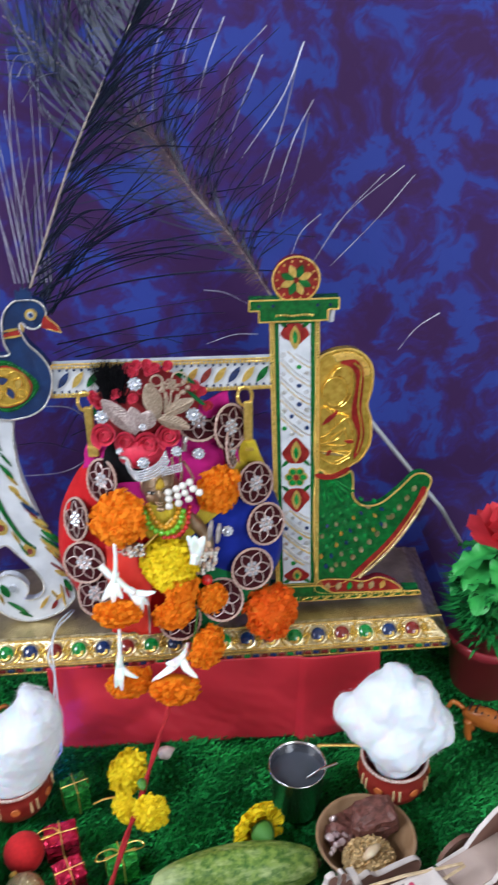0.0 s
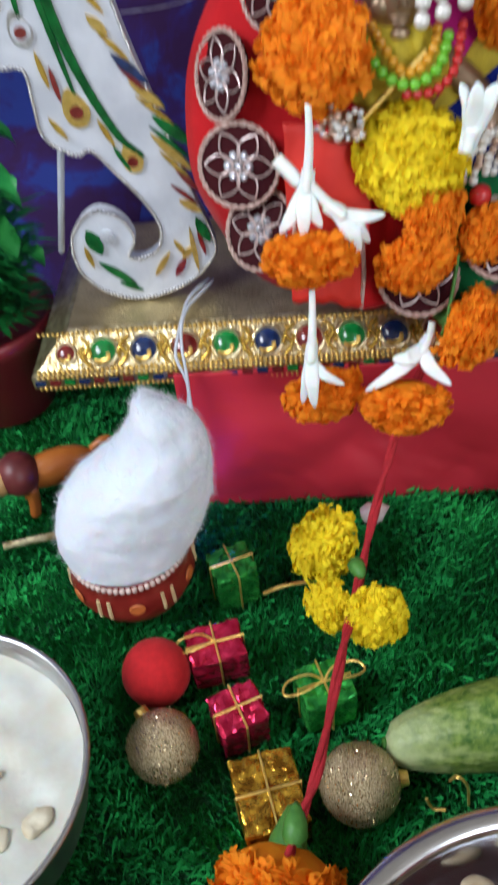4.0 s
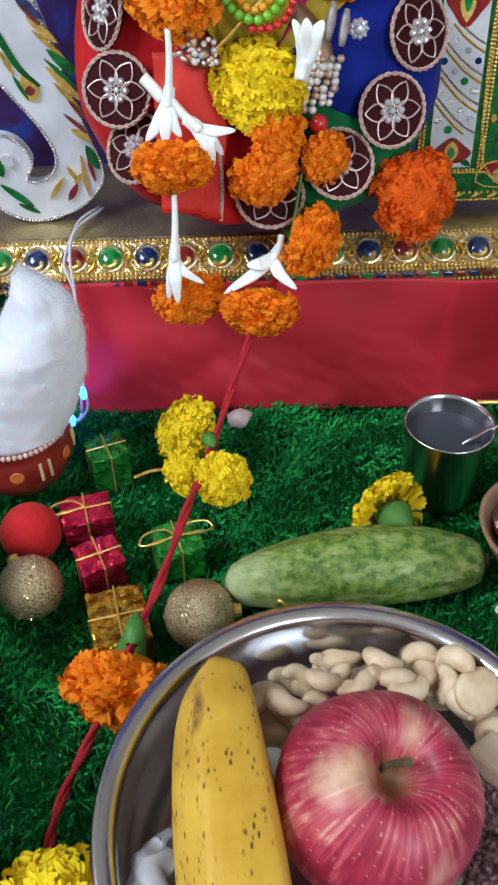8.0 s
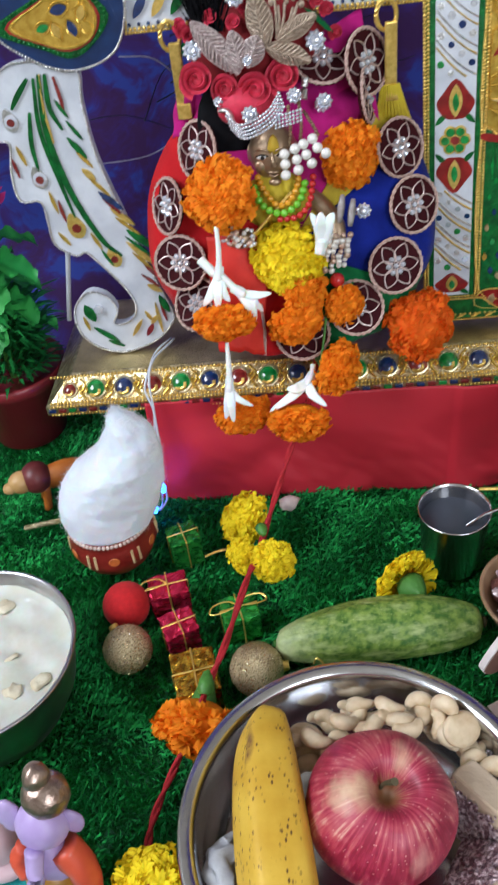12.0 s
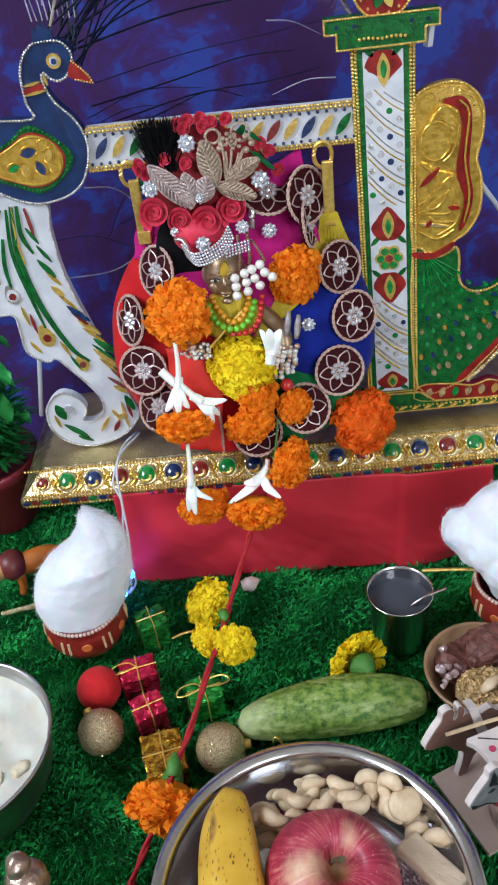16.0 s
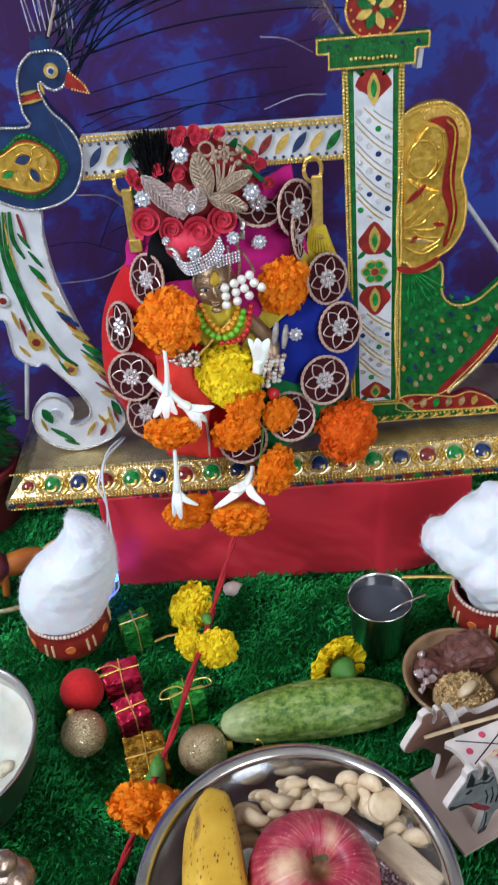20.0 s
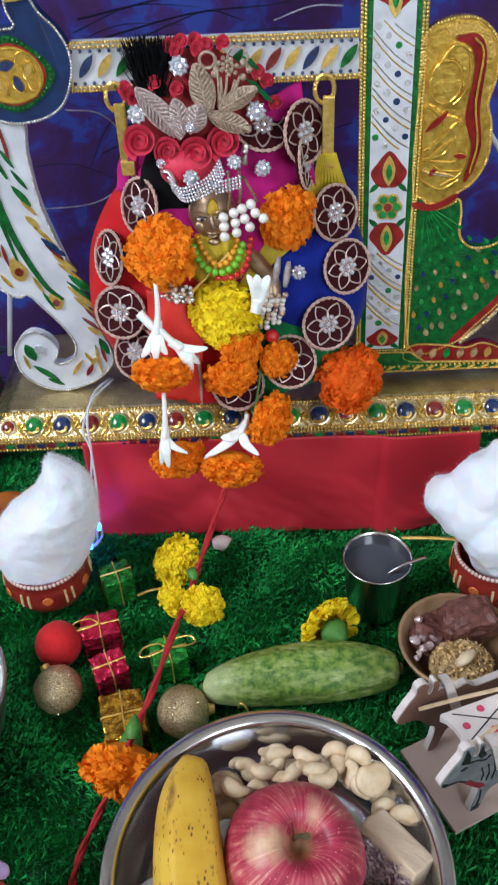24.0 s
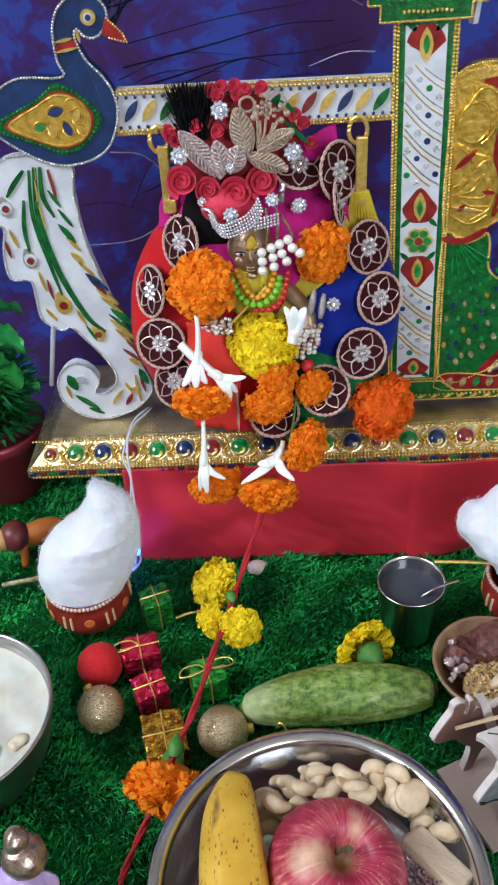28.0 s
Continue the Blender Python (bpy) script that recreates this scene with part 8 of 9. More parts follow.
pot((-0.1861, 0.5780), "maroon clay pot with orange dots and cream stripes, stuffed with cotton", 0.0288, 0.046, 1)
cotton_heap([(0.1430, -0.1640, -0.1612), (0.1395, -0.1672, -0.1560), (0.1330, -0.1695, -0.1470), (0.1240, -0.1735, -0.1415), (0.1140, -0.1790, -0.1392), (0.1040, -0.1880, -0.1388), (0.0950, -0.2000, -0.1392), (0.0850, -0.2095, -0.1405), (0.0720, -0.2150, -0.1440), (0.0570, -0.2165, -0.1500), (0.0420, -0.2150, -0.1580), (0.0250, -0.2120, -0.1665)],
            0.577, "leaning tuft of white cotton wool rising from a clay pot", (-0.186, 0.577, 0.030), 3)
pot((0.1340, 0.5720), "maroon clay pot with orange marks half hidden by cotton", 0.0275, 0.048, 2)
cotton([(0.1345, 0.571, 0.052, 0.021), (0.1330, 0.567, 0.078, 0.029), (0.1120, 0.575, 0.090, 0.024), (0.0980, 0.580, 0.094, 0.017), (0.1220, 0.577, 0.108, 0.023), (0.1430, 0.573, 0.104, 0.025), (0.1580, 0.567, 0.086, 0.021), (0.1310, 0.580, 0.122, 0.017), (0.1500, 0.568, 0.070, 0.018)],
       "wide billowing tuft of white cotton wool over a clay pot", (0.132, 0.566, 0.048), 5)

# ---- gift boxes and baubles ----
def foil(name, rgb, dark):
    return material(name, rgb, 0.22, 0.7, dark, 150, bump=0.5, bump_scale=300, spread=(0.40, 0.60))


RED_FOIL = foil("crinkled_red_foil", (0.74, 0.035, 0.11), (0.48, 0.012, 0.05))
GREEN_WRAP = foil("crinkled_green_foil", (0.06, 0.52, 0.09), (0.02, 0.25, 0.045))
GOLD_WRAP = material("crinkled_gold_foil", (0.88, 0.52, 0.06), 0.20, 0.88, (0.30, 0.13, 0.012), 210, bump=1.0, bump_scale=300, spread=(0.40, 0.60))
FLAKE = material("glitter_flakes", (0.88, 0.78, 0.58), 0.15, 1.0, (0.62, 0.50, 0.32), 900, island=0.3)
GLITTER = material("champagne_glitter", (0.74, 0.62, 0.40), 0.30, 0.8, (0.48, 0.37, 0.20), 1500, bump=1.0, bump_scale=1300, spread=(0.45, 0.52))
RED_FLOCK = material("red_flocked_ball", (0.56, 0.012, 0.016), 0.9, 0, (0.46, 0.008, 0.012), 300, sheen=0.05, bump=0.3, bump_scale=900)


def gift(c, s, turn, mat, label, loops=0, tilt=(0, 0)):
    g = thing("gift_box", label, "gift", (c[0], c[1], 0.0), group="tiny foil gift boxes")
    m = pose(c[0], c[1], s[2] / 2 + 0.002, tilt[0], tilt[1], turn)
    bm = bmesh.new()
    box(bm, (0, 0, 0), s, 0.0012)
    bmesh.ops.subdivide_edges(bm, edges=[e for e in bm.edges if e.calc_length() > 0.006], cuts=7, use_grid_fill=True)
    for v in bm.verts:
        v.co += Vector([noise.noise(v.co * 330 + Vector((c[0] * 900 + 5 * i, 1, 2))) for i in range(3)]) * 0.0015
    bmesh.ops.transform(bm, matrix=m, verts=bm.verts)
    part("wrapping", bm, mat, g)
    h = [q / 2 + 0.0006 for q in s]
    for axis in (0, 1):
        ring = [(-h[0], 0, h[2]), (h[0], 0, h[2]), (h[0], 0, -h[2]), (-h[0], 0, -h[2]), (-h[0], 0, h[2])] if axis == 0 else [(0, -h[1], h[2]), (0, h[1], h[2]), (0, h[1], -h[2]), (0, -h[1], -h[2]), (0, -h[1], h[2])]
        bm = bmesh.new()
        tube(bm, [m @ Vector(p) for p in ring], 0.0006, 5)
        part("gold_cord", bm, GOLD, g)
    for k in range(loops):
        sd = -1 if k % 2 == 0 else 1
        bm = bmesh.new()
        pts = [(0, 0, h[2] + 0.001), (sd * 0.006, 0.004, h[2] + 0.003), (sd * 0.016, 0.004, h[2] + 0.002), (sd * 0.019, -0.001, h[2] + 0.001), (sd * 0.012, -0.003, h[2] + 0.002), (0, 0, h[2] + 0.001)]
        tube(bm, [m @ Vector(p) for p in spline(pts, 5)], 0.0006, 5)
        part("bow_loop", bm, GOLD, g)
    return g


gift((-0.1370, 0.5790), (0.0215, 0.0205, 0.0250), 22, GREEN_WRAP, "tiny green foil gift box tied with gold cord", 0)
gift((-0.1440, 0.5360), (0.0265, 0.0205, 0.0200), 15, RED_FOIL, "tiny crimson foil gift box tied with gold cord", 1)
gift((-0.1325, 0.5010), (0.0215, 0.0200, 0.0250), 24, RED_FOIL, "tiny crimson foil gift box leaning on the gold one", 0, (4, 0))
gift((-0.1190, 0.4640), (0.0265, 0.0330, 0.0230), 14, GOLD_WRAP, "tiny gold foil gift box tied with gold cord", 0)
gift((-0.0940, 0.5120), (0.0235, 0.0210, 0.0230), 18, GREEN_WRAP, "tiny green foil gift box with gold bow loops", 2)


def bauble(c, r, mat, label, cap=None):
    b = thing("bauble", label, "bauble", (c[0], c[1], 0), group="small festive baubles")
    bm = bmesh.new()
    ball(bm, (c[0], c[1], r + 0.001), r, 4)
    part("ball", bm, mat, b, smooth=True)
    if mat is GLITTER:
        rnd = random.Random(int(c[1] * 1e4))
        vs, fs = [], []
        for k in range(2600):
            d = Vector([rnd.gauss(0, 1) for _ in range(3)]).normalized()
            e = (d + Vector([rnd.gauss(0, 0.5) for _ in range(3)])).normalized()
            s = e.orthogonal().normalized() * rnd.uniform(0.00022, 0.00046)
            p = Vector((c[0], c[1], r + 0.001)) + d * (r + 0.0002)
            o = len(vs)
            vs += [p + s, p + e.cross(s), p - s, p - e.cross(s)]
            fs.append((o, o + 1, o + 2, o + 3))
        tagged(raw("glitter", vs, fs, FLAKE, b), kind="stuff")
    if cap:
        d = Vector(cap).normalized()
        bm = bmesh.new()
        lathe(bm, [(0, 0.0035), (0.0032, 0.0032), (0.0038, -0.001)], 12, Vector((c[0], c[1], r + 0.001)) + d * r, d.to_track_quat("Z", "Y").to_matrix().to_4x4())
        part("cap", bm, GOLD, b)


bauble((-0.1715, 0.5240), 0.0160, RED_FLOCK, "matt red flocked bauble beside the gift boxes")
bauble((-0.1655, 0.4880), 0.0158, GLITTER, "champagne glitter bauble resting on the turf", (-0.6, 0.8, 0.3))
bauble((-0.0815, 0.4690), 0.0168, GLITTER, "champagne glitter bauble between cucumber and bowl", (0.9, 0.1, 0.0))


def scrap(name, label, cat, pts, r, mat, seg=6):
    t = thing(name, label, cat, pts[0])
    bm = bmesh.new()
    tube(bm, spline(pts, 5), r, seg)
    part("strand", bm, mat, t)


scrap("gold_tie", "short gold wire tie lying on the turf", "tie", [(-0.122, 0.571, 0.010), (-0.112, 0.573, 0.013), (-0.100, 0.5765, 0.011)], 0.0010, GOLD)
scrap("toy_flute", "short gold beaded toy flute on the turf", "flute", [(-0.2640, 0.6080, 0.0100), (-0.2480, 0.6110, 0.0110), (-0.2180, 0.6160, 0.0120)], 0.0022, GOLD_FOIL, 8)
scrap("gold_stick", "thin gold stick leaning from a pot to the tumbler", "stick", [(0.0700, 0.5850, 0.0500), (0.0920, 0.5830, 0.0510), (0.1200, 0.5800, 0.0510)], 0.0013, GOLD, 8)


def build_shell():
    s = thing("seashell", "small pale pink seashell on the turf", "shell", (-0.0630, 0.6180, 0.0))
    bm = bmesh.new()
    prof = [(0, 0.017), (0.0028, 0.0135), (0.0055, 0.010), (0.0062, 0.0065), (0.0040, 0.001), (0, 0.0)]
    lathe(bm, prof, 16, (0, 0, 0))
    for v in bm.verts:
        q = math.atan2(v.co.y, v.co.x)
        k = 1 + 0.12 * math.sin(3 * q + v.co.z * 500)
        v.co.x *= k
        v.co.y *= k
    bmesh.ops.transform(bm, matrix=pose(-0.069, 0.6200, 0.0085, 0, 80, 15), verts=bm.verts)
    part("whorl", bm, material("pale_shell", (0.66, 0.55, 0.52), 0.4, 0, (0.52, 0.40, 0.38), 120), s, smooth=True)


build_shell()


# ---- bowls on either side ----
NUT_BIT = material("milk_soaked_nut", (0.68, 0.62, 0.47), 0.4, 0, (0.58, 0.48, 0.32), 120, bump=0.3)


def build_kheer():
    cx, cy = -0.2490, 0.4580
    k = thing("milk_sweet_bowl", "deep steel bowl of creamy milk pudding with nuts", "bowl", (cx, cy, 0))
    bm = bmesh.new()
    lathe(bm, [(0, 0.003), (0.034, 0.003), (0.044, 0.008), (0.0555, 0.028), (0.0600, 0.050), (0.0612, 0.0592), (0.0628, 0.0605), (0.0640, 0.0595), (0.0628, 0.0580), (0.0610, 0.048), (0.0565, 0.027), (0.046, 0.006), (0.034, 0.001), (0, 0.001)], 72, (cx, cy, 0))
    part("shell", bm, STEEL_DULL, k, smooth=True)
    v, f = [], []
    rings, seg = 16, 60
    v.append((cx, cy, 0.0485))
    for i in range(1, rings + 1):
        r = 0.0598 * i / rings
        for j in range(seg):
            q = 2 * math.pi * j / seg
            x, y = cx + r * math.cos(q), cy + r * math.sin(q)
            v.append((x, y, 0.0485 + 0.0030 * noise.noise((x * 60, y * 60, 1)) + 0.0010 * noise.noise((x * 190, y * 190, 4)) + (0.0012 if i == rings else 0)))
    for j in range(seg):
        f.append((0, 1 + j, 1 + (j + 1) % seg))
    for i in range(rings - 1):
        for j in range(seg):
            a, b = 1 + i * seg + j, 1 + i * seg + (j + 1) % seg
            f.append((a, b, b + seg, a + seg))
    raw("pudding", v, f, material("creamy_milk_pudding", (0.66, 0.67, 0.61), 0.3, 0, (0.58, 0.56, 0.47), 60, bump=0.3, bump_scale=120, coat=0.3, sss=0.2), k, "creamy milk pudding", smooth=True)
    rnd = random.Random(4)
    for j in range(5):
        q, r = rnd.uniform(-1.6, 1.6), rnd.uniform(0.012, 0.050)
        bm = bmesh.new()
        ball(bm, (cx + r * math.cos(q), cy + r * math.sin(q), 0.0488), rnd.uniform(0.0040, 0.0068), 3, (1, rnd.uniform(0.5, 0.9), 0.42), pose(0, 0, 0, 0, 0, rnd.uniform(0, 180)))
        for w in bm.verts:
            w.co += Vector((noise.noise(w.co * 200), noise.noise(w.co * 210), 0.6 * noise.noise(w.co * 260))) * 0.0024
        part("nut_bit", bm, NUT_BIT, k, smooth=True)


build_kheer()

BROWN_CLAY = material("glazed_brown_clay", (0.34, 0.21, 0.12), 0.38, 0, (0.22, 0.12, 0.06), 50, bump=0.2, bump_scale=150, coat=0.2)
JAGGERY = material("dark_jaggery", (0.17, 0.062, 0.050), 0.45, 0, (0.075, 0.026, 0.020), 260, bump=0.9, bump_scale=320)
CRUMB = material("golden_crumble", (0.74, 0.53, 0.27), 0.5, 0, (0.48, 0.30, 0.12), 320, bump=1.0, bump_scale=500, island=0.5)
CRYSTAL = material("rock_sugar", (0.66, 0.52, 0.52), 0.15, 0, (0.42, 0.28, 0.30), 120, transmission=0.35, coat=0.4)


def build_clay_bowl():
    cx, cy = 0.0995, 0.5110
    b = thing("clay_bowl", "small brown clay bowl with jaggery, rock sugar and crumble", "bowl", (cx, cy, 0))
    bm = bmesh.new()
    lathe(bm, [(0, 0.004), (0.018, 0.004), (0.030, 0.016), (0.0368, 0.0295), (0.0385, 0.0310), (0.0398, 0.0300), (0.0385, 0.0270), (0.0320, 0.013), (0.020, 0.001), (0, 0.001)], 56, (cx, cy, 0))
    part("shell", bm, BROWN_CLAY, b, smooth=True)
    j = thing("jaggery_lump", "rough dark lump of jaggery in the clay bowl", "jaggery", (0.108, 0.525, 0.015))
    bm = bmesh.new()
    box(bm, (0, 0, 0), (0.036, 0.024, 0.026), 0.003)
    bmesh.ops.subdivide_edges(bm, edges=bm.edges[:], cuts=4, use_grid_fill=True)
    for v in bm.verts:
        v.co += Vector([noise.noise(v.co * 110 + Vector((4 * i, 0, 0))) for i in range(3)]) * 0.004
    bmesh.ops.transform(bm, matrix=pose(0.108, 0.5260, 0.0290, 8, -12, 14), verts=bm.verts)
    part("lump", bm, JAGGERY, j)
    bm = bmesh.new()
    ball(bm, (0.083, 0.522, 0.0210), 0.015, 3, (1, 1, 0.55))
    for v in bm.verts:
        v.co += Vector([noise.noise(v.co * 150 + Vector((4 * i, 0, 0))) for i in range(3)]) * 0.004
    part("side_lump", bm, JAGGERY, j)
    c = thing("nut_crumble", "heap of golden nut crumble in the clay bowl", "crumble", (0.1, 0.498, 0.012))
    bm = bmesh.new()
    ball(bm, (0.100, 0.4975, 0.0190), 0.0205, 4, (1, 0.85, 0.72))
    for v in bm.verts:
        v.co += Vector([noise.noise(v.co * 260 + Vector((4 * i, 0, 0))) for i in range(3)]) * 0.0035
    part("mound", bm, CRUMB, c)
    rnd = random.Random(12)
    vs, fs = [], []
    for k in range(700):
        q, r = rnd.uniform(0, 2 * math.pi), 0.020 * math.sqrt(rnd.random())
        z = 0.019 + 0.0148 * math.sqrt(max(0, 1 - (r / 0.0205) ** 2)) + 0.001
        p = np.array((0.100 + r * math.cos(q), 0.4975 + 0.85 * r * math.sin(q), z))
        o = len(vs)
        tet = [p + np.array([rnd.gauss(0, 0.0010) for _ in range(3)]) for _ in range(4)]
        vs += tet
        fs += [(o, o + 1, o + 2), (o, o + 1, o + 3), (o, o + 2, o + 3), (o + 1, o + 2, o + 3)]
    raw("crumb_layer", vs, fs, CRUMB, c)
    tagged(c.children[-1], kind="stuff")
    bm = bmesh.new()
    tube(bm, spline([(0.094, 0.4890, 0.0330), (0.100, 0.4920, 0.0370), (0.107, 0.4980, 0.0360)], 4), lambda t: 0.0042 * math.sin(math.pi * (0.15 + 0.7 * t)), 10, flat=0.7)
    tagged(part("cashew_half", bm, CASHEW, None, smooth=True), "pale cashew half on the nut crumble", "cashew")
    for k in range(9):
        x, y = rnd.choice(((0.078, 0.526), (0.074, 0.512), (0.070, 0.504), (0.086, 0.532), (0.080, 0.516)))
        bm = bmesh.new()
        ball(bm, (0, 0, 0), rnd.uniform(0.0022, 0.0038), 2, (1.2, 0.9, 0.8))
        for v in bm.verts:
            v.co += Vector([noise.noise(v.co * 330 + Vector((4 * i, k, 0))) for i in range(3)]) * 0.0016
        bmesh.ops.transform(bm, matrix=pose(x + rnd.gauss(0, 0.005), y + rnd.gauss(0, 0.005), 0.0285, rnd.uniform(0, 90), rnd.uniform(0, 90), rnd.uniform(0, 90)), verts=bm.verts)
        tagged(part("sugar_crystal", bm, CRYSTAL), "pinkish lump of rock sugar in the clay bowl", "sugar", "rock sugar lumps")


build_clay_bowl()

# ---- wooden bullock cart ----
PLY = material("pale_pink_plywood", (0.46, 0.35, 0.31), 0.7, 0, (0.38, 0.28, 0.245), 30, bump=0.2, bump_scale=300)
BULL_BROWN = material("brown_painted_ply", (0.19, 0.095, 0.070), 0.6, 0, (0.14, 0.066, 0.048), 60, bump=0.2)
DEWLAP = material("dark_red_paint", (0.22, 0.020, 0.032), 0.6)
BULL_GREY = material("grey_painted_ply", (0.20, 0.21, 0.225), 0.6, 0, (0.13, 0.135, 0.145), 120)
CART_WHITE = material("white_painted_ply", (0.66, 0.60, 0.58), 0.6, 0, (0.56, 0.50, 0.48), 90)
INK = material("black_paint_line", (0.015, 0.014, 0.016), 0.5)
PINK_DOT = material("pink_paint", (0.62, 0.06, 0.14), 0.5)


def build_cart():
    o = Vector((0.0545, 0.4455, 0.0))
    u = Vector((0.900, 0.436, 0)).normalized()
    w = Vector((0.436, -0.900, 0)).normalized()
    c = thing("bullock_cart", "toy wooden bullock cart with painted bulls on a pale base", "toy cart", o)

    def at(a, b, z):
        return o + u * a + w * b + Vector((0, 0, z))

    def prism(name, outline, depth, mat, label="", flat=False, parent=c):
        """Cuts a plywood piece: the outline is (a, z) across the depth, or (a, b) laid flat."""
        bm = bmesh.new()
        d0, d1 = depth
        one = [bm.verts.new(at(p, q, d0) if flat else at(p, d0, q)) for p, q in outline]
        two = [bm.verts.new(at(p, q, d1) if flat else at(p, d1, q)) for p, q in outline]
        n = len(outline)
        caps = [bm.faces.new(one), bm.faces.new(two[::-1])]
        for k in range(n):
            bm.faces.new((one[k], two[k], two[(k + 1) % n], one[(k + 1) % n]))
        bmesh.ops.recalc_face_normals(bm, faces=bm.faces[:])
        bmesh.ops.triangulate(bm, faces=caps, ngon_method="EAR_CLIP")
        return part(name, bm, mat, parent, label)

    def stroke(pts, r, mat, parent, name="painted_line"):
        bm = bmesh.new()
        tube(bm, [at(*p) for p in pts], r, 6)
        return part(name, bm, mat, parent)

    prism("base_board", [(0.0, 0.0), (0.172, 0.0), (0.172, 0.0575), (0.0, 0.0575)], (0.0042, 0.0075), PLY, "pale pinkish plywood base", flat=True)
    prism("base_foot", [(0.012, 0.008), (0.160, 0.008), (0.160, 0.050), (0.012, 0.050)], (-0.004, 0.0041), PLY, flat=True)
    half = [(-0.0128, 0.0630), (-0.0118, 0.0585), (-0.0080, 0.0560), (-0.0010, 0.0545), (0.0050, 0.0490), (0.0105, 0.0405), (0.0165, 0.0335), (0.0160, 0.0200), (0.0140, 0.0080), (0.0200, 0.0076), (0.0235, 0.0190), (0.0280, 0.0260),
            (0.0480, 0.0275), (0.0640, 0.0260), (0.0680, 0.0180), (0.0690, 0.0078), (0.0750, 0.0078), (0.0770, 0.0200), (0.0830, 0.0340), (0.0840, 0.0460), (0.0780, 0.0530), (0.0600, 0.0565), (0.0430, 0.0590), (0.0350, 0.0675),
            (0.0285, 0.0665), (0.0220, 0.0705), (0.0160, 0.0755), (0.0130, 0.0735), (0.0138, 0.0800), (0.0120, 0.0855), (0.0095, 0.0855), (0.0098, 0.0790), (0.0080, 0.0745), (0.0055, 0.0780), (0.0062, 0.0850), (0.0030, 0.0885), (-0.0015, 0.0870), (-0.0020, 0.0810), (-0.0065, 0.0745)]
    bull = spline([(a, 0.0, z) for a, z in half], 3, True)
    bull = [(p[0], p[2]) for p in bull]
    inner = [(0.036 + (a - 0.036) * 0.984, 0.045 + (z - 0.045) * 0.975) for a, z in bull]
    for front, coat, label in ((0.0080, BULL_BROWN, "brown plywood bull with white cut edges"), (0.0505, BULL_GREY, "grey painted plywood bull with white cut edges")):
        body = prism("bull", bull, (front - 0.0042, front), CART_WHITE, label)
        prism("painted_side", inner, (front + 0.0002, front + 0.0006), coat, "", parent=body)
        prism("yoke_strap", [(0.0165, 0.0800), (0.0225, 0.0775), (0.0325, 0.0480), (0.0255, 0.0490)], (front + 0.0010, front + 0.0024), CART_WHITE, "white strap over the bull's neck")
        prism("yoke_strap", [(0.0165, 0.0800), (0.0225, 0.0775), (0.0225, 0.0790), (0.0168, 0.0815)], (front - 0.0048, front + 0.0024), CART_WHITE)
        if coat is BULL_BROWN:
            continue
        d = front + 0.0009
        for tri in ([(0.0010, 0.0870), (-0.0012, 0.0740), (0.0040, 0.0720), (0.0042, 0.0790)], [(0.0112, 0.0840), (0.0098, 0.0740), (0.0122, 0.0700), (0.0155, 0.0725), (0.0128, 0.0780)]):
            prism("horn", tri, (front + 0.0006, front + 0.0012), INK, parent=body)
        prism("muzzle", [(-0.0122, 0.0620), (-0.0112, 0.0580), (-0.0078, 0.0568), (-0.0085, 0.0600)], (front + 0.0006, front + 0.0010), INK, parent=body)
        prism("eye", [(-0.0012, 0.0672), (0.0022, 0.0690), (0.0040, 0.0672), (0.0010, 0.0655)], (front + 0.0006, front + 0.0010), INK, parent=body)
        prism("hoof", [(0.0145, 0.0082), (0.0198, 0.0080), (0.0212, 0.0120), (0.0152, 0.0125)], (front + 0.0006, front + 0.0010), INK, parent=body)
        prism("dewlap", [(0.0035, 0.0505), (0.0100, 0.0415), (0.0165, 0.0340), (0.0215, 0.0330), (0.0180, 0.0385), (0.0120, 0.0445), (0.0085, 0.0500)], (front + 0.0006, front + 0.0009), DEWLAP, "dark red painted dewlap", parent=body)
        for pts in (((-0.0085, 0.0585), (-0.0010, 0.0562), (0.0050, 0.0510)), ((0.0145, 0.0580), (0.0170, 0.0500), (0.0165, 0.0430)), ((0.0190, 0.0580), (0.0212, 0.0490), (0.0205, 0.0400)), ((0.0238, 0.0560), (0.0255, 0.0470), (0.0245, 0.0380)),
                    ((0.0185, 0.0300), (0.0192, 0.0200), (0.0180, 0.0120)), ((0.0115, 0.0680), (0.0160, 0.0660), (0.0185, 0.0690)), ((0.0030, 0.0720), (0.0080, 0.0705), (0.0120, 0.0690))):
            stroke([(a, d, z) for a, z in pts], 0.00045, INK, body)
    stroke([(0.0003, 0.0098, 0.0672), (0.0270, 0.0160, 0.0690), (0.0540, 0.0225, 0.0700), (0.1020, 0.0310, 0.0600)], 0.0013, WOOD_EDGE, c, "shaft")
    stroke([(0.0060, 0.0440, 0.0700), (0.0300, 0.0400, 0.0700), (0.0620, 0.0370, 0.0660), (0.1020, 0.0330, 0.0600)], 0.0013, WOOD_EDGE, c, "shaft")
    plate = prism("canopy_plate", [(0.0098, 0.0178), (0.0540, 0.0225), (0.0780, 0.0250), (0.0780, 0.0480), (0.0323, 0.0465), (0.0100, 0.0415), (0.0082, 0.0398), (0.0120, 0.0340), (0.0120, 0.0285), (0.0108, 0.0230), (0.0085, 0.0195)], (0.0625, 0.0665), CART_WHITE, "white plate with pink dots and black lines", flat=True)
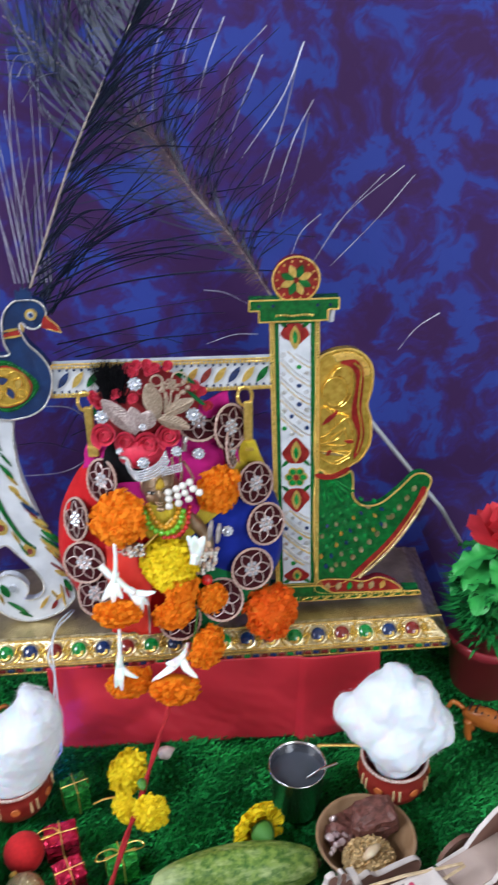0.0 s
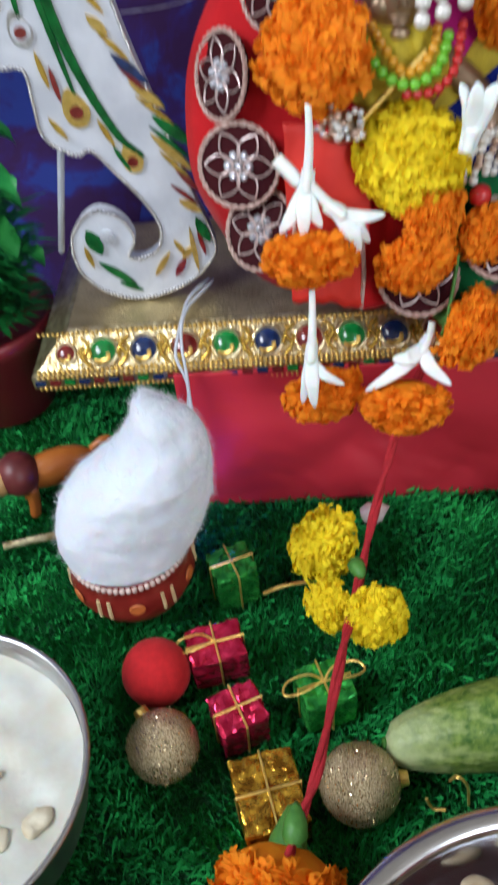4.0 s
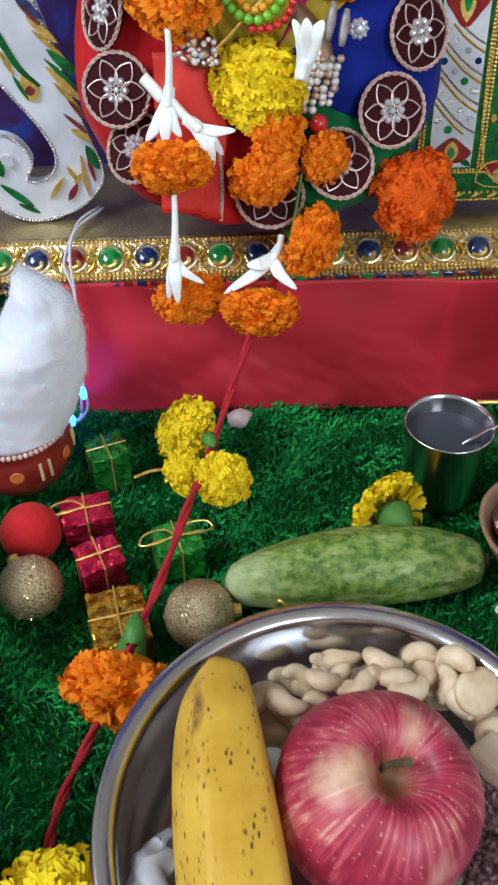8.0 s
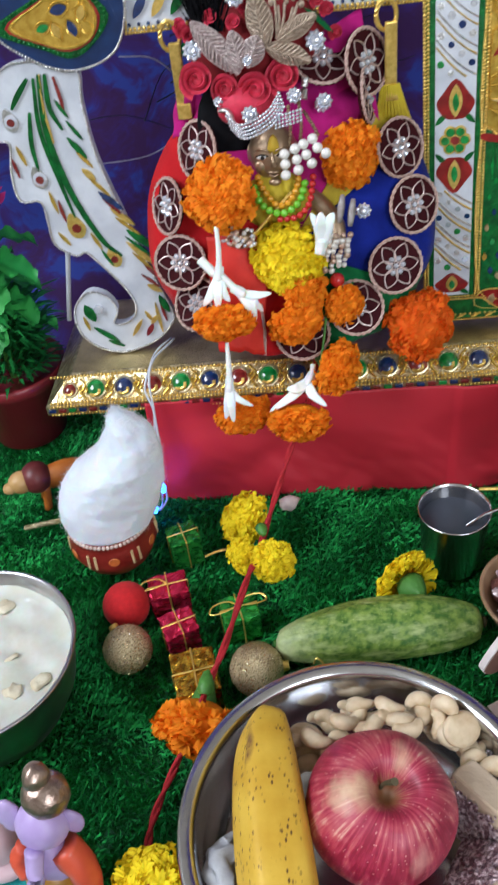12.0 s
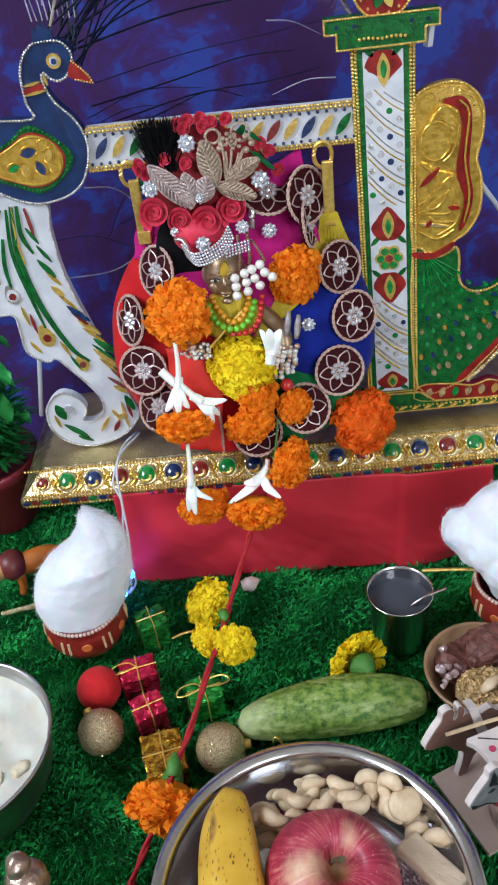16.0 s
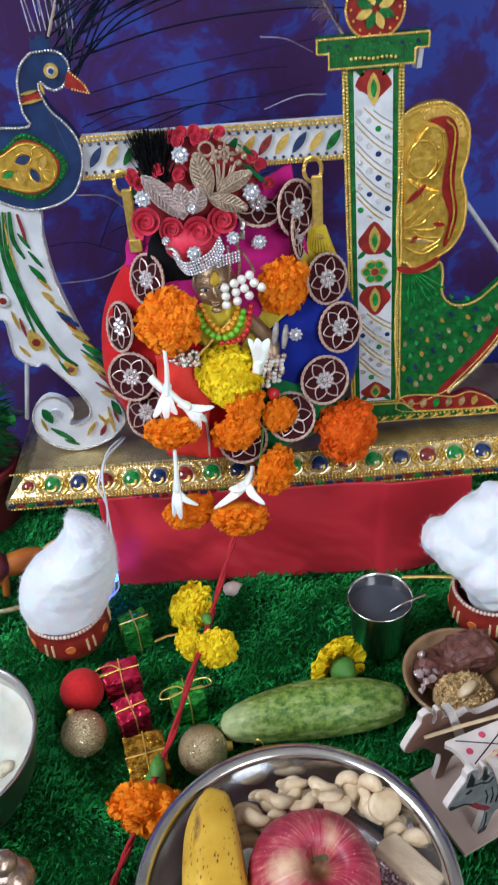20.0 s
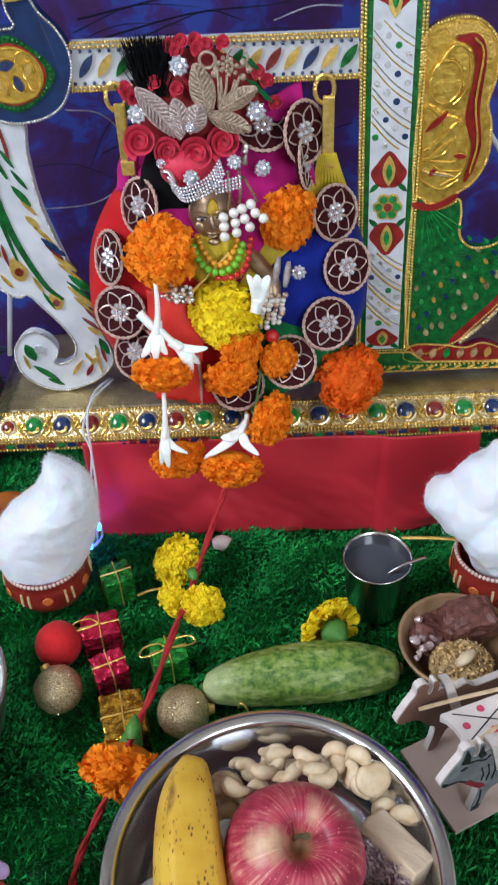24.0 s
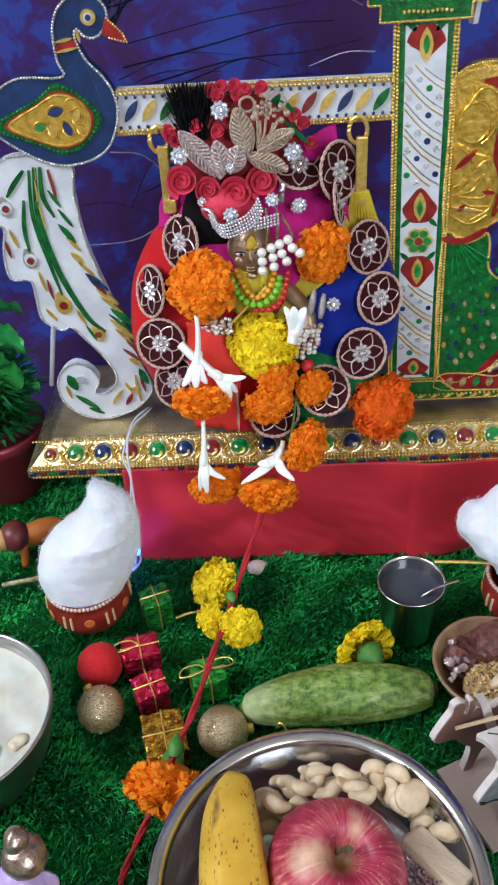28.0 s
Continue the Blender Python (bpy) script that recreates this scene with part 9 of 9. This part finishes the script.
    for a, b in ((0.0320, 0.0249), (0.0185, 0.0303), (0.0312, 0.0389), (0.0455, 0.0335), (0.0560, 0.0290), (0.0575, 0.0400)):
        bm = bmesh.new()
        lathe(bm, [(0, 0.0004), (0.0020, 0.0004), (0.0022, 0)], 14, at(a, b, 0.0666))
        part("pink_dot", bm, PINK_DOT, plate)
    for p0, p1 in (((0.0155, 0.0205), (0.0420, 0.0385)), ((0.0158, 0.0385), (0.0515, 0.0255)), ((0.0440, 0.0280), (0.0700, 0.0440))):
        stroke([(*p0, 0.0666), (*p1, 0.0666)], 0.0004, INK, plate)
    side = [(0.0950, 0.0400), (0.1220, 0.0420), (0.1330, 0.0560), (0.1480, 0.0680), (0.1660, 0.0740), (0.1660, 0.0400)]
    for b in (0.0120, 0.0430):
        s = prism("cart_side", side, (b, b + 0.0035), CART_WHITE, "brown cart side with a white curved edge")
        prism("painted_side", [(0.131 + (a - 0.131) * 0.97, 0.053 + (z - 0.053) * 0.93) for a, z in side], (b + 0.0036, b + 0.0040), BULL_BROWN, parent=s)
    prism("cart_floor", [(0.0950, 0.0156), (0.1660, 0.0156), (0.1660, 0.0428), (0.0950, 0.0428)], (0.0400, 0.0430), PLY, flat=True)
    stroke([(0.1230, 0.0040, 0.0262), (0.1230, 0.0540, 0.0262)], 0.0018, WOOD_EDGE, c, "axle")
    for b in (0.0060, 0.0520):
        bm = bmesh.new()
        lathe(bm, [(0, 0.0015), (0.0130, 0.0015), (0.0185, 0.0020), (0.0187, -0.0015), (0, -0.0015)], 32, (0, 0, 0))
        bmesh.ops.transform(bm, matrix=Matrix.Translation(at(0.1230, b, 0.0262)) @ w.to_track_quat("Z", "Y").to_matrix().to_4x4(), verts=bm.verts)
        part("wheel", bm, BULL_BROWN, c)


build_cart()

# ---- figurines ----
LILAC = material("lilac_painted_clay", (0.50, 0.38, 0.66), 0.4, 0, (0.40, 0.29, 0.56), 70, coat=0.2)
CORAL = material("coral_painted_clay", (0.68, 0.10, 0.05), 0.4, 0, (0.58, 0.07, 0.035), 70, coat=0.2)
OCHRE = material("ochre_painted_clay", (0.50, 0.26, 0.04), 0.4, 0, (0.38, 0.17, 0.02), 90, coat=0.2)
CHAMPAGNE = material("metallic_crown_paint", (0.52, 0.40, 0.33), 0.28, 0.85, (0.30, 0.21, 0.17), 120, bump=0.8, bump_scale=260)
TEAL = material("teal_plastic", (0.015, 0.27, 0.27), 0.35, 0, (0.012, 0.22, 0.22), 30)
ROSE_CLAY = material("pale_pink_clay", (0.66, 0.47, 0.50), 0.45, 0, (0.58, 0.39, 0.42), 60)
TOY_ORANGE = material("orange_toy_plastic", (0.52, 0.16, 0.03), 0.35, 0, (0.42, 0.11, 0.02), 60, coat=0.3)
TOY_MAROON = material("maroon_toy_paint", (0.16, 0.03, 0.03), 0.4, 0, (0.11, 0.02, 0.02), 90)
TOY_TAN = material("tan_toy_paint", (0.55, 0.33, 0.14), 0.4, 0, (0.45, 0.25, 0.09), 90)


def one_mesh(name, label, category, shapes, group=""):
    """A figurine as one plain mesh painted in several colours; shapes: (material, function that adds to a bmesh)."""
    bm = bmesh.new()
    mats = []
    for mat, add in shapes:
        n = len(bm.faces)
        add(bm)
        bm.faces.ensure_lookup_table()
        if mat not in mats:
            mats.append(mat)
        for f in bm.faces[n:]:
            f.material_index = mats.index(mat)
            f.smooth = True
    ob = part(name, bm, mats[0])
    for m in mats[1:]:
        ob.data.materials.append(m)
    return tagged(ob, label, category, group)


def build_figurine():
    c = thing("teal_stand", "round teal plastic stand under the little figurine", "stand", (-0.213, 0.331, 0))
    bm = bmesh.new()
    lathe(bm, [(0, 0.006), (0.043, 0.006), (0.0455, 0.004), (0.0455, 0.0), (0, 0.0)], 56, (-0.2130, 0.3300, 0.0005))
    part("disc", bm, TEAL, c)
    def tb(pts, r, taper=1.0):
        return lambda bm: tube(bm, spline(pts, 5), r, 14, taper)
    def el(p, r, s=(1, 1, 1)):
        return lambda bm: ball(bm, p, r, 3, s)
    x, y = -0.1840, 0.3560
    slim = one_mesh("figurine", "small lilac elephant-headed clay figurine with coral shawl and metallic crown", "figurine", [
        (LILAC, el((x, y, 0.036), 0.0125, (1.0, 0.8, 1.5))), (OCHRE, el((x - 0.003, y - 0.004, 0.022), 0.0125, (1.1, 0.8, 0.95))), (LILAC, tb([(x + 0.004, y, 0.020), (x + 0.004, y - 0.003, 0.007)], 0.0060)), (LILAC, tb([(x - 0.006, y, 0.020), (x - 0.005, y - 0.003, 0.007)], 0.0055)),
        (LILAC, el((x + 0.002, y + 0.004, 0.062), 0.0135, (1.05, 0.9, 1.0))), (LILAC, el((x - 0.0150, y + 0.006, 0.066), 0.0100, (0.75, 0.35, 1.25))), (LILAC, el((x + 0.0170, y + 0.006, 0.060), 0.0080, (0.7, 0.35, 1.2))),
        (LILAC, tb([(x - 0.001, y - 0.007, 0.058), (x - 0.002, y - 0.014, 0.048), (x - 0.004, y - 0.013, 0.038), (x - 0.008, y - 0.011, 0.034)], 0.0050, 0.6)),
        (CORAL, tb([(x + 0.010, y, 0.048), (x + 0.017, y - 0.004, 0.036), (x + 0.018, y - 0.006, 0.020)], 0.0085, 0.9)), (CORAL, tb([(x - 0.011, y, 0.048), (x - 0.016, y - 0.003, 0.040), (x - 0.013, y - 0.006, 0.032)], 0.0046)),
        (CHAMPAGNE, el((x + 0.008, y + 0.008, 0.080), 0.0125, (1, 0.9, 0.85))), (CHAMPAGNE, el((x + 0.006, y + 0.010, 0.092), 0.0070))], "clay figurines on the stand")
    for v in slim.data.vertices:
        v.co = Vector((x + 0.004 + (v.co.x - x) * 0.95, v.co.y - 0.010, 0.006 + (v.co.z - 0.006) * 1.10))
        v.co += Vector([noise.noise(v.co * 160 + Vector((5 * i, 0, 0))) for i in range(3)]) * 0.0009
    one_mesh("figurine", "small pale pink clay figurine beside the lilac one", "figurine", [(ROSE_CLAY, el((-0.2160, 0.3600, 0.0270), 0.0135, (0.9, 0.8, 1.25))), (ROSE_CLAY, el((-0.2160, 0.3580, 0.0120), 0.0145, (1.1, 0.9, 0.55)))], "clay figurines on the stand")


build_figurine()


def toy_cat(c, turn, mane, label, name):
    def place(fn):
        def go(bm):
            n = len(bm.verts)
            fn(bm)
            bm.verts.ensure_lookup_table()
            bmesh.ops.transform(bm, matrix=pose(c[0], c[1], 0, 0, 0, turn), verts=bm.verts[n:])
        return go
    def el(p, r, s=(1, 1, 1)):
        return place(lambda bm: ball(bm, p, r, 3, s))
    def tb(pts, r, t=1.0):
        return place(lambda bm: tube(bm, spline(pts, 4), r, 10, t))
    sh = [(TOY_ORANGE, el((0.004, 0, 0.026), 0.0115, (2.0, 0.85, 0.95))), (TOY_TAN, el((-0.028, 0, 0.030), 0.0092, (1.1, 1, 1))), (TOY_TAN, el((-0.037, 0, 0.0275), 0.0052, (1.2, 1, 0.9))), (TOY_ORANGE, tb([(0.026, 0, 0.030), (0.036, 0, 0.034), (0.040, 0, 0.026)], 0.0022))]
    for x in (-0.012, 0.020):
        for y in (-0.0065, 0.0065):
            sh.append((TOY_ORANGE, tb([(x, y, 0.024), (x - 0.001, y, 0.012), (x - 0.003, y, 0.001)], 0.0040, 0.8)))
    if mane:
        sh.append((TOY_MAROON, el((-0.016, 0, 0.030), 0.0130, (0.95, 1, 1))))
    else:
        for k in range(6):
            sh.append((INK, tb([(-0.010 + 0.006 * k, -0.0100, 0.026), (-0.010 + 0.006 * k, -0.006, 0.0345), (-0.009 + 0.006 * k, 0.005, 0.0350)], 0.0010)))
    return one_mesh(name, label, "toy animal", sh, "toy animals on the turf")


toy_cat((-0.2430, 0.6500), 24, True, "orange toy lion with a maroon mane standing on the turf", "toy_lion")
toy_cat((0.2360, 0.6230), 150, False, "orange toy tiger with black stripes standing on the turf", "toy_tiger")

# ---- potted artificial plants ----
POT_PLASTIC = material("maroon_plastic_pot", (0.27, 0.028, 0.036), 0.32, 0, (0.20, 0.018, 0.025), 20, coat=0.2)
SPIKE = material("dark_green_plastic_blades", (0.018, 0.24, 0.050), 0.4, 0, (0.008, 0.12, 0.026), 40, island=0.45)
BROAD = material("bright_green_plastic_leaves", (0.042, 0.38, 0.072), 0.42, 0, (0.016, 0.24, 0.05), 45, island=0.3)


def plant(c, bloom, label, seed, height=0.19):
    p = thing("potted_plant", label, "plant", (c[0], c[1], 0), group="artificial plants in maroon pots")
    rnd = random.Random(seed)
    bm = bmesh.new()
    lathe(bm, [(0, 0.002), (0.029, 0.002), (0.031, 0.004), (0.0395, 0.060), (0.0440, 0.062), (0.0450, 0.072), (0.0425, 0.0735), (0.0405, 0.066), (0.036, 0.060), (0, 0.060)], 48, (c[0], c[1], 0))
    part("pot", bm, POT_PLASTIC, p, "maroon plastic pot", smooth=True)
    vs, fs = [], []
    for k in range(800):
        q = rnd.uniform(0, 2 * math.pi)
        h0 = rnd.uniform(0.064, 0.125)
        r0 = rnd.uniform(0.004, 0.026)
        base = Vector((c[0] + r0 * math.cos(q), c[1] + r0 * math.sin(q), h0))
        d = Vector((math.cos(q), math.sin(q), rnd.uniform(0.25, 1.1))).normalized()
        ln = rnd.uniform(0.022, 0.042)
        s = d.cross(Vector((0, 0, 1))).normalized() * rnd.uniform(0.0012, 0.0022)
        m1 = base + d * ln * 0.55 + Vector((0, 0, 0.003))
        o = len(vs)
        vs += [base - s * 0.6, base + s * 0.6, m1 + s, m1 - s, base + d * ln - Vector((0, 0, 0.004))]
        fs += [(o, o + 1, o + 2, o + 3), (o + 3, o + 2, o + 4)]
    raw("grass_tuft", vs, fs, SPIKE, p)
    tagged(p.children[-1], kind="stuff")
    for k in range(18):
        q = k * 2.4 + rnd.uniform(-0.3, 0.3)
        z = 0.112 + 0.0030 * k * (height - 0.11) / 0.06
        v, f = [], []
        n, mm = 14, 10
        ln, w = rnd.uniform(0.034, 0.044), rnd.uniform(0.011, 0.015)
        for i in range(n + 1):
            for j in range(mm + 1):
                t, sd = i / n, (j / mm - 0.5) * 2
                ww = w * math.sin(math.pi * min(1, 0.08 + 0.85 * t)) ** 0.6 * (1 + 0.10 * math.sin(26 * t + q))
                x, y = 0.006 + ln * t, sd * ww
                zz = z + 0.016 * t - 0.030 * t * t + 0.004 * abs(sd) + 0.0032 * sd * sd * math.sin(19 * t + 2 * sd + q) + 0.0012 * math.sin(8 * t)
                v.append((c[0] + x * math.cos(q) - y * math.sin(q), c[1] + x * math.sin(q) + y * math.cos(q), zz))
        for i in range(n):
            for j in range(mm):
                a = i * (mm + 1) + j
                f.append((a, a + 1, a + mm + 2, a + mm + 1))
        ob = raw("leaf", v, f, BROAD, p, smooth=True)
    bm = bmesh.new()
    tube(bm, [(c[0], c[1], 0.055), (c[0], c[1], height)], 0.004, 8)
    part("stem", bm, CALYX, p)
    for ring, (n, el, ln) in enumerate(((7, 0.25, 0.036), (6, 0.75, 0.032), (4, 1.15, 0.026))):
        for k in range(n):
            q = 2 * math.pi * (k + 0.4 * ring) / n
            v, f = [], []
            for i in range(6):
                for j in range(5):
                    t, sd = i / 5, (j / 4 - 0.5) * 2
                    ww = 0.016 * math.sin(math.pi * (0.12 + 0.7 * t)) ** 0.7
                    e = el + 0.5 * (1 - t) * 0.4
                    x, z = ln * t * math.cos(e), ln * t * math.sin(e) + 0.006 * t * t
                    y = sd * ww
                    v.append((c[0] + x * math.cos(q) - y * math.sin(q), c[1] + x * math.sin(q) + y * math.cos(q), height + 0.004 + z + 0.003 * sd * sd))
            for i in range(5):
                for j in range(4):
                    a = i * 5 + j
                    f.append((a, a + 1, a + 6, a + 5))
            raw("petal", v, f, bloom, p, smooth=True)
    return p


plant((-0.2900, 0.7400), material("magenta_cloth_petals", (0.52, 0.022, 0.19), 0.7, 0, (0.36, 0.012, 0.12), 60, island=0.3), "artificial plant in a maroon pot with a magenta bloom", 31, 0.195)
plant((0.2520, 0.6980), material("coral_red_cloth_petals", (0.74, 0.045, 0.065), 0.7, 0, (0.58, 0.03, 0.04), 60, island=0.3), "artificial plant in a maroon pot with a coral red bloom", 32, 0.165)

# ---- string of small lights ----
def build_lights():
    t = thing("light_string", "white twin flex with small coloured lights", "string lights", (-0.15, 0.65, 0.0))
    base = [(-0.1440, 0.7080, 0.1080), (-0.1560, 0.6850, 0.1070), (-0.1590, 0.6580, 0.1000), (-0.1560, 0.6500, 0.0830), (-0.1570, 0.6400, 0.0540), (-0.1545, 0.6240, 0.0370), (-0.1560, 0.6220, 0.0180), (-0.1640, 0.6220, 0.0110), (-0.190, 0.650, 0.010)]
    for dx in (-0.0011, 0.0011):
        bm = bmesh.new()
        tube(bm, [(x + dx * (1 + 0.8 * math.sin(k * 0.6)), y - 0.001 * (dx > 0), z) for k, (x, y, z) in enumerate(spline(base, 6))], 0.0009, 6)
        part("flex", bm, WHITE_PAINT, t, "thin white flex", smooth=True)
    glow = bpy.data.materials.new("blue_led_lens")
    glow.use_nodes = True
    b = glow.node_tree.nodes["Principled BSDF"]
    b.inputs["Base Color"].default_value = (0.02, 0.08, 0.8, 1)
    b.inputs["Emission Color"].default_value = (0.004, 0.07, 1.0, 1)
    b.inputs["Emission Strength"].default_value = 60
    for p in ((-0.1545, 0.6210, 0.0320), (-0.1640, 0.6200, 0.0120)):
        bm = bmesh.new()
        ball(bm, p, 0.0028, 2, (0.8, 0.8, 1.7))
        part("light_bulb", bm, glow, t, "lit blue lens", smooth=True)


build_lights()
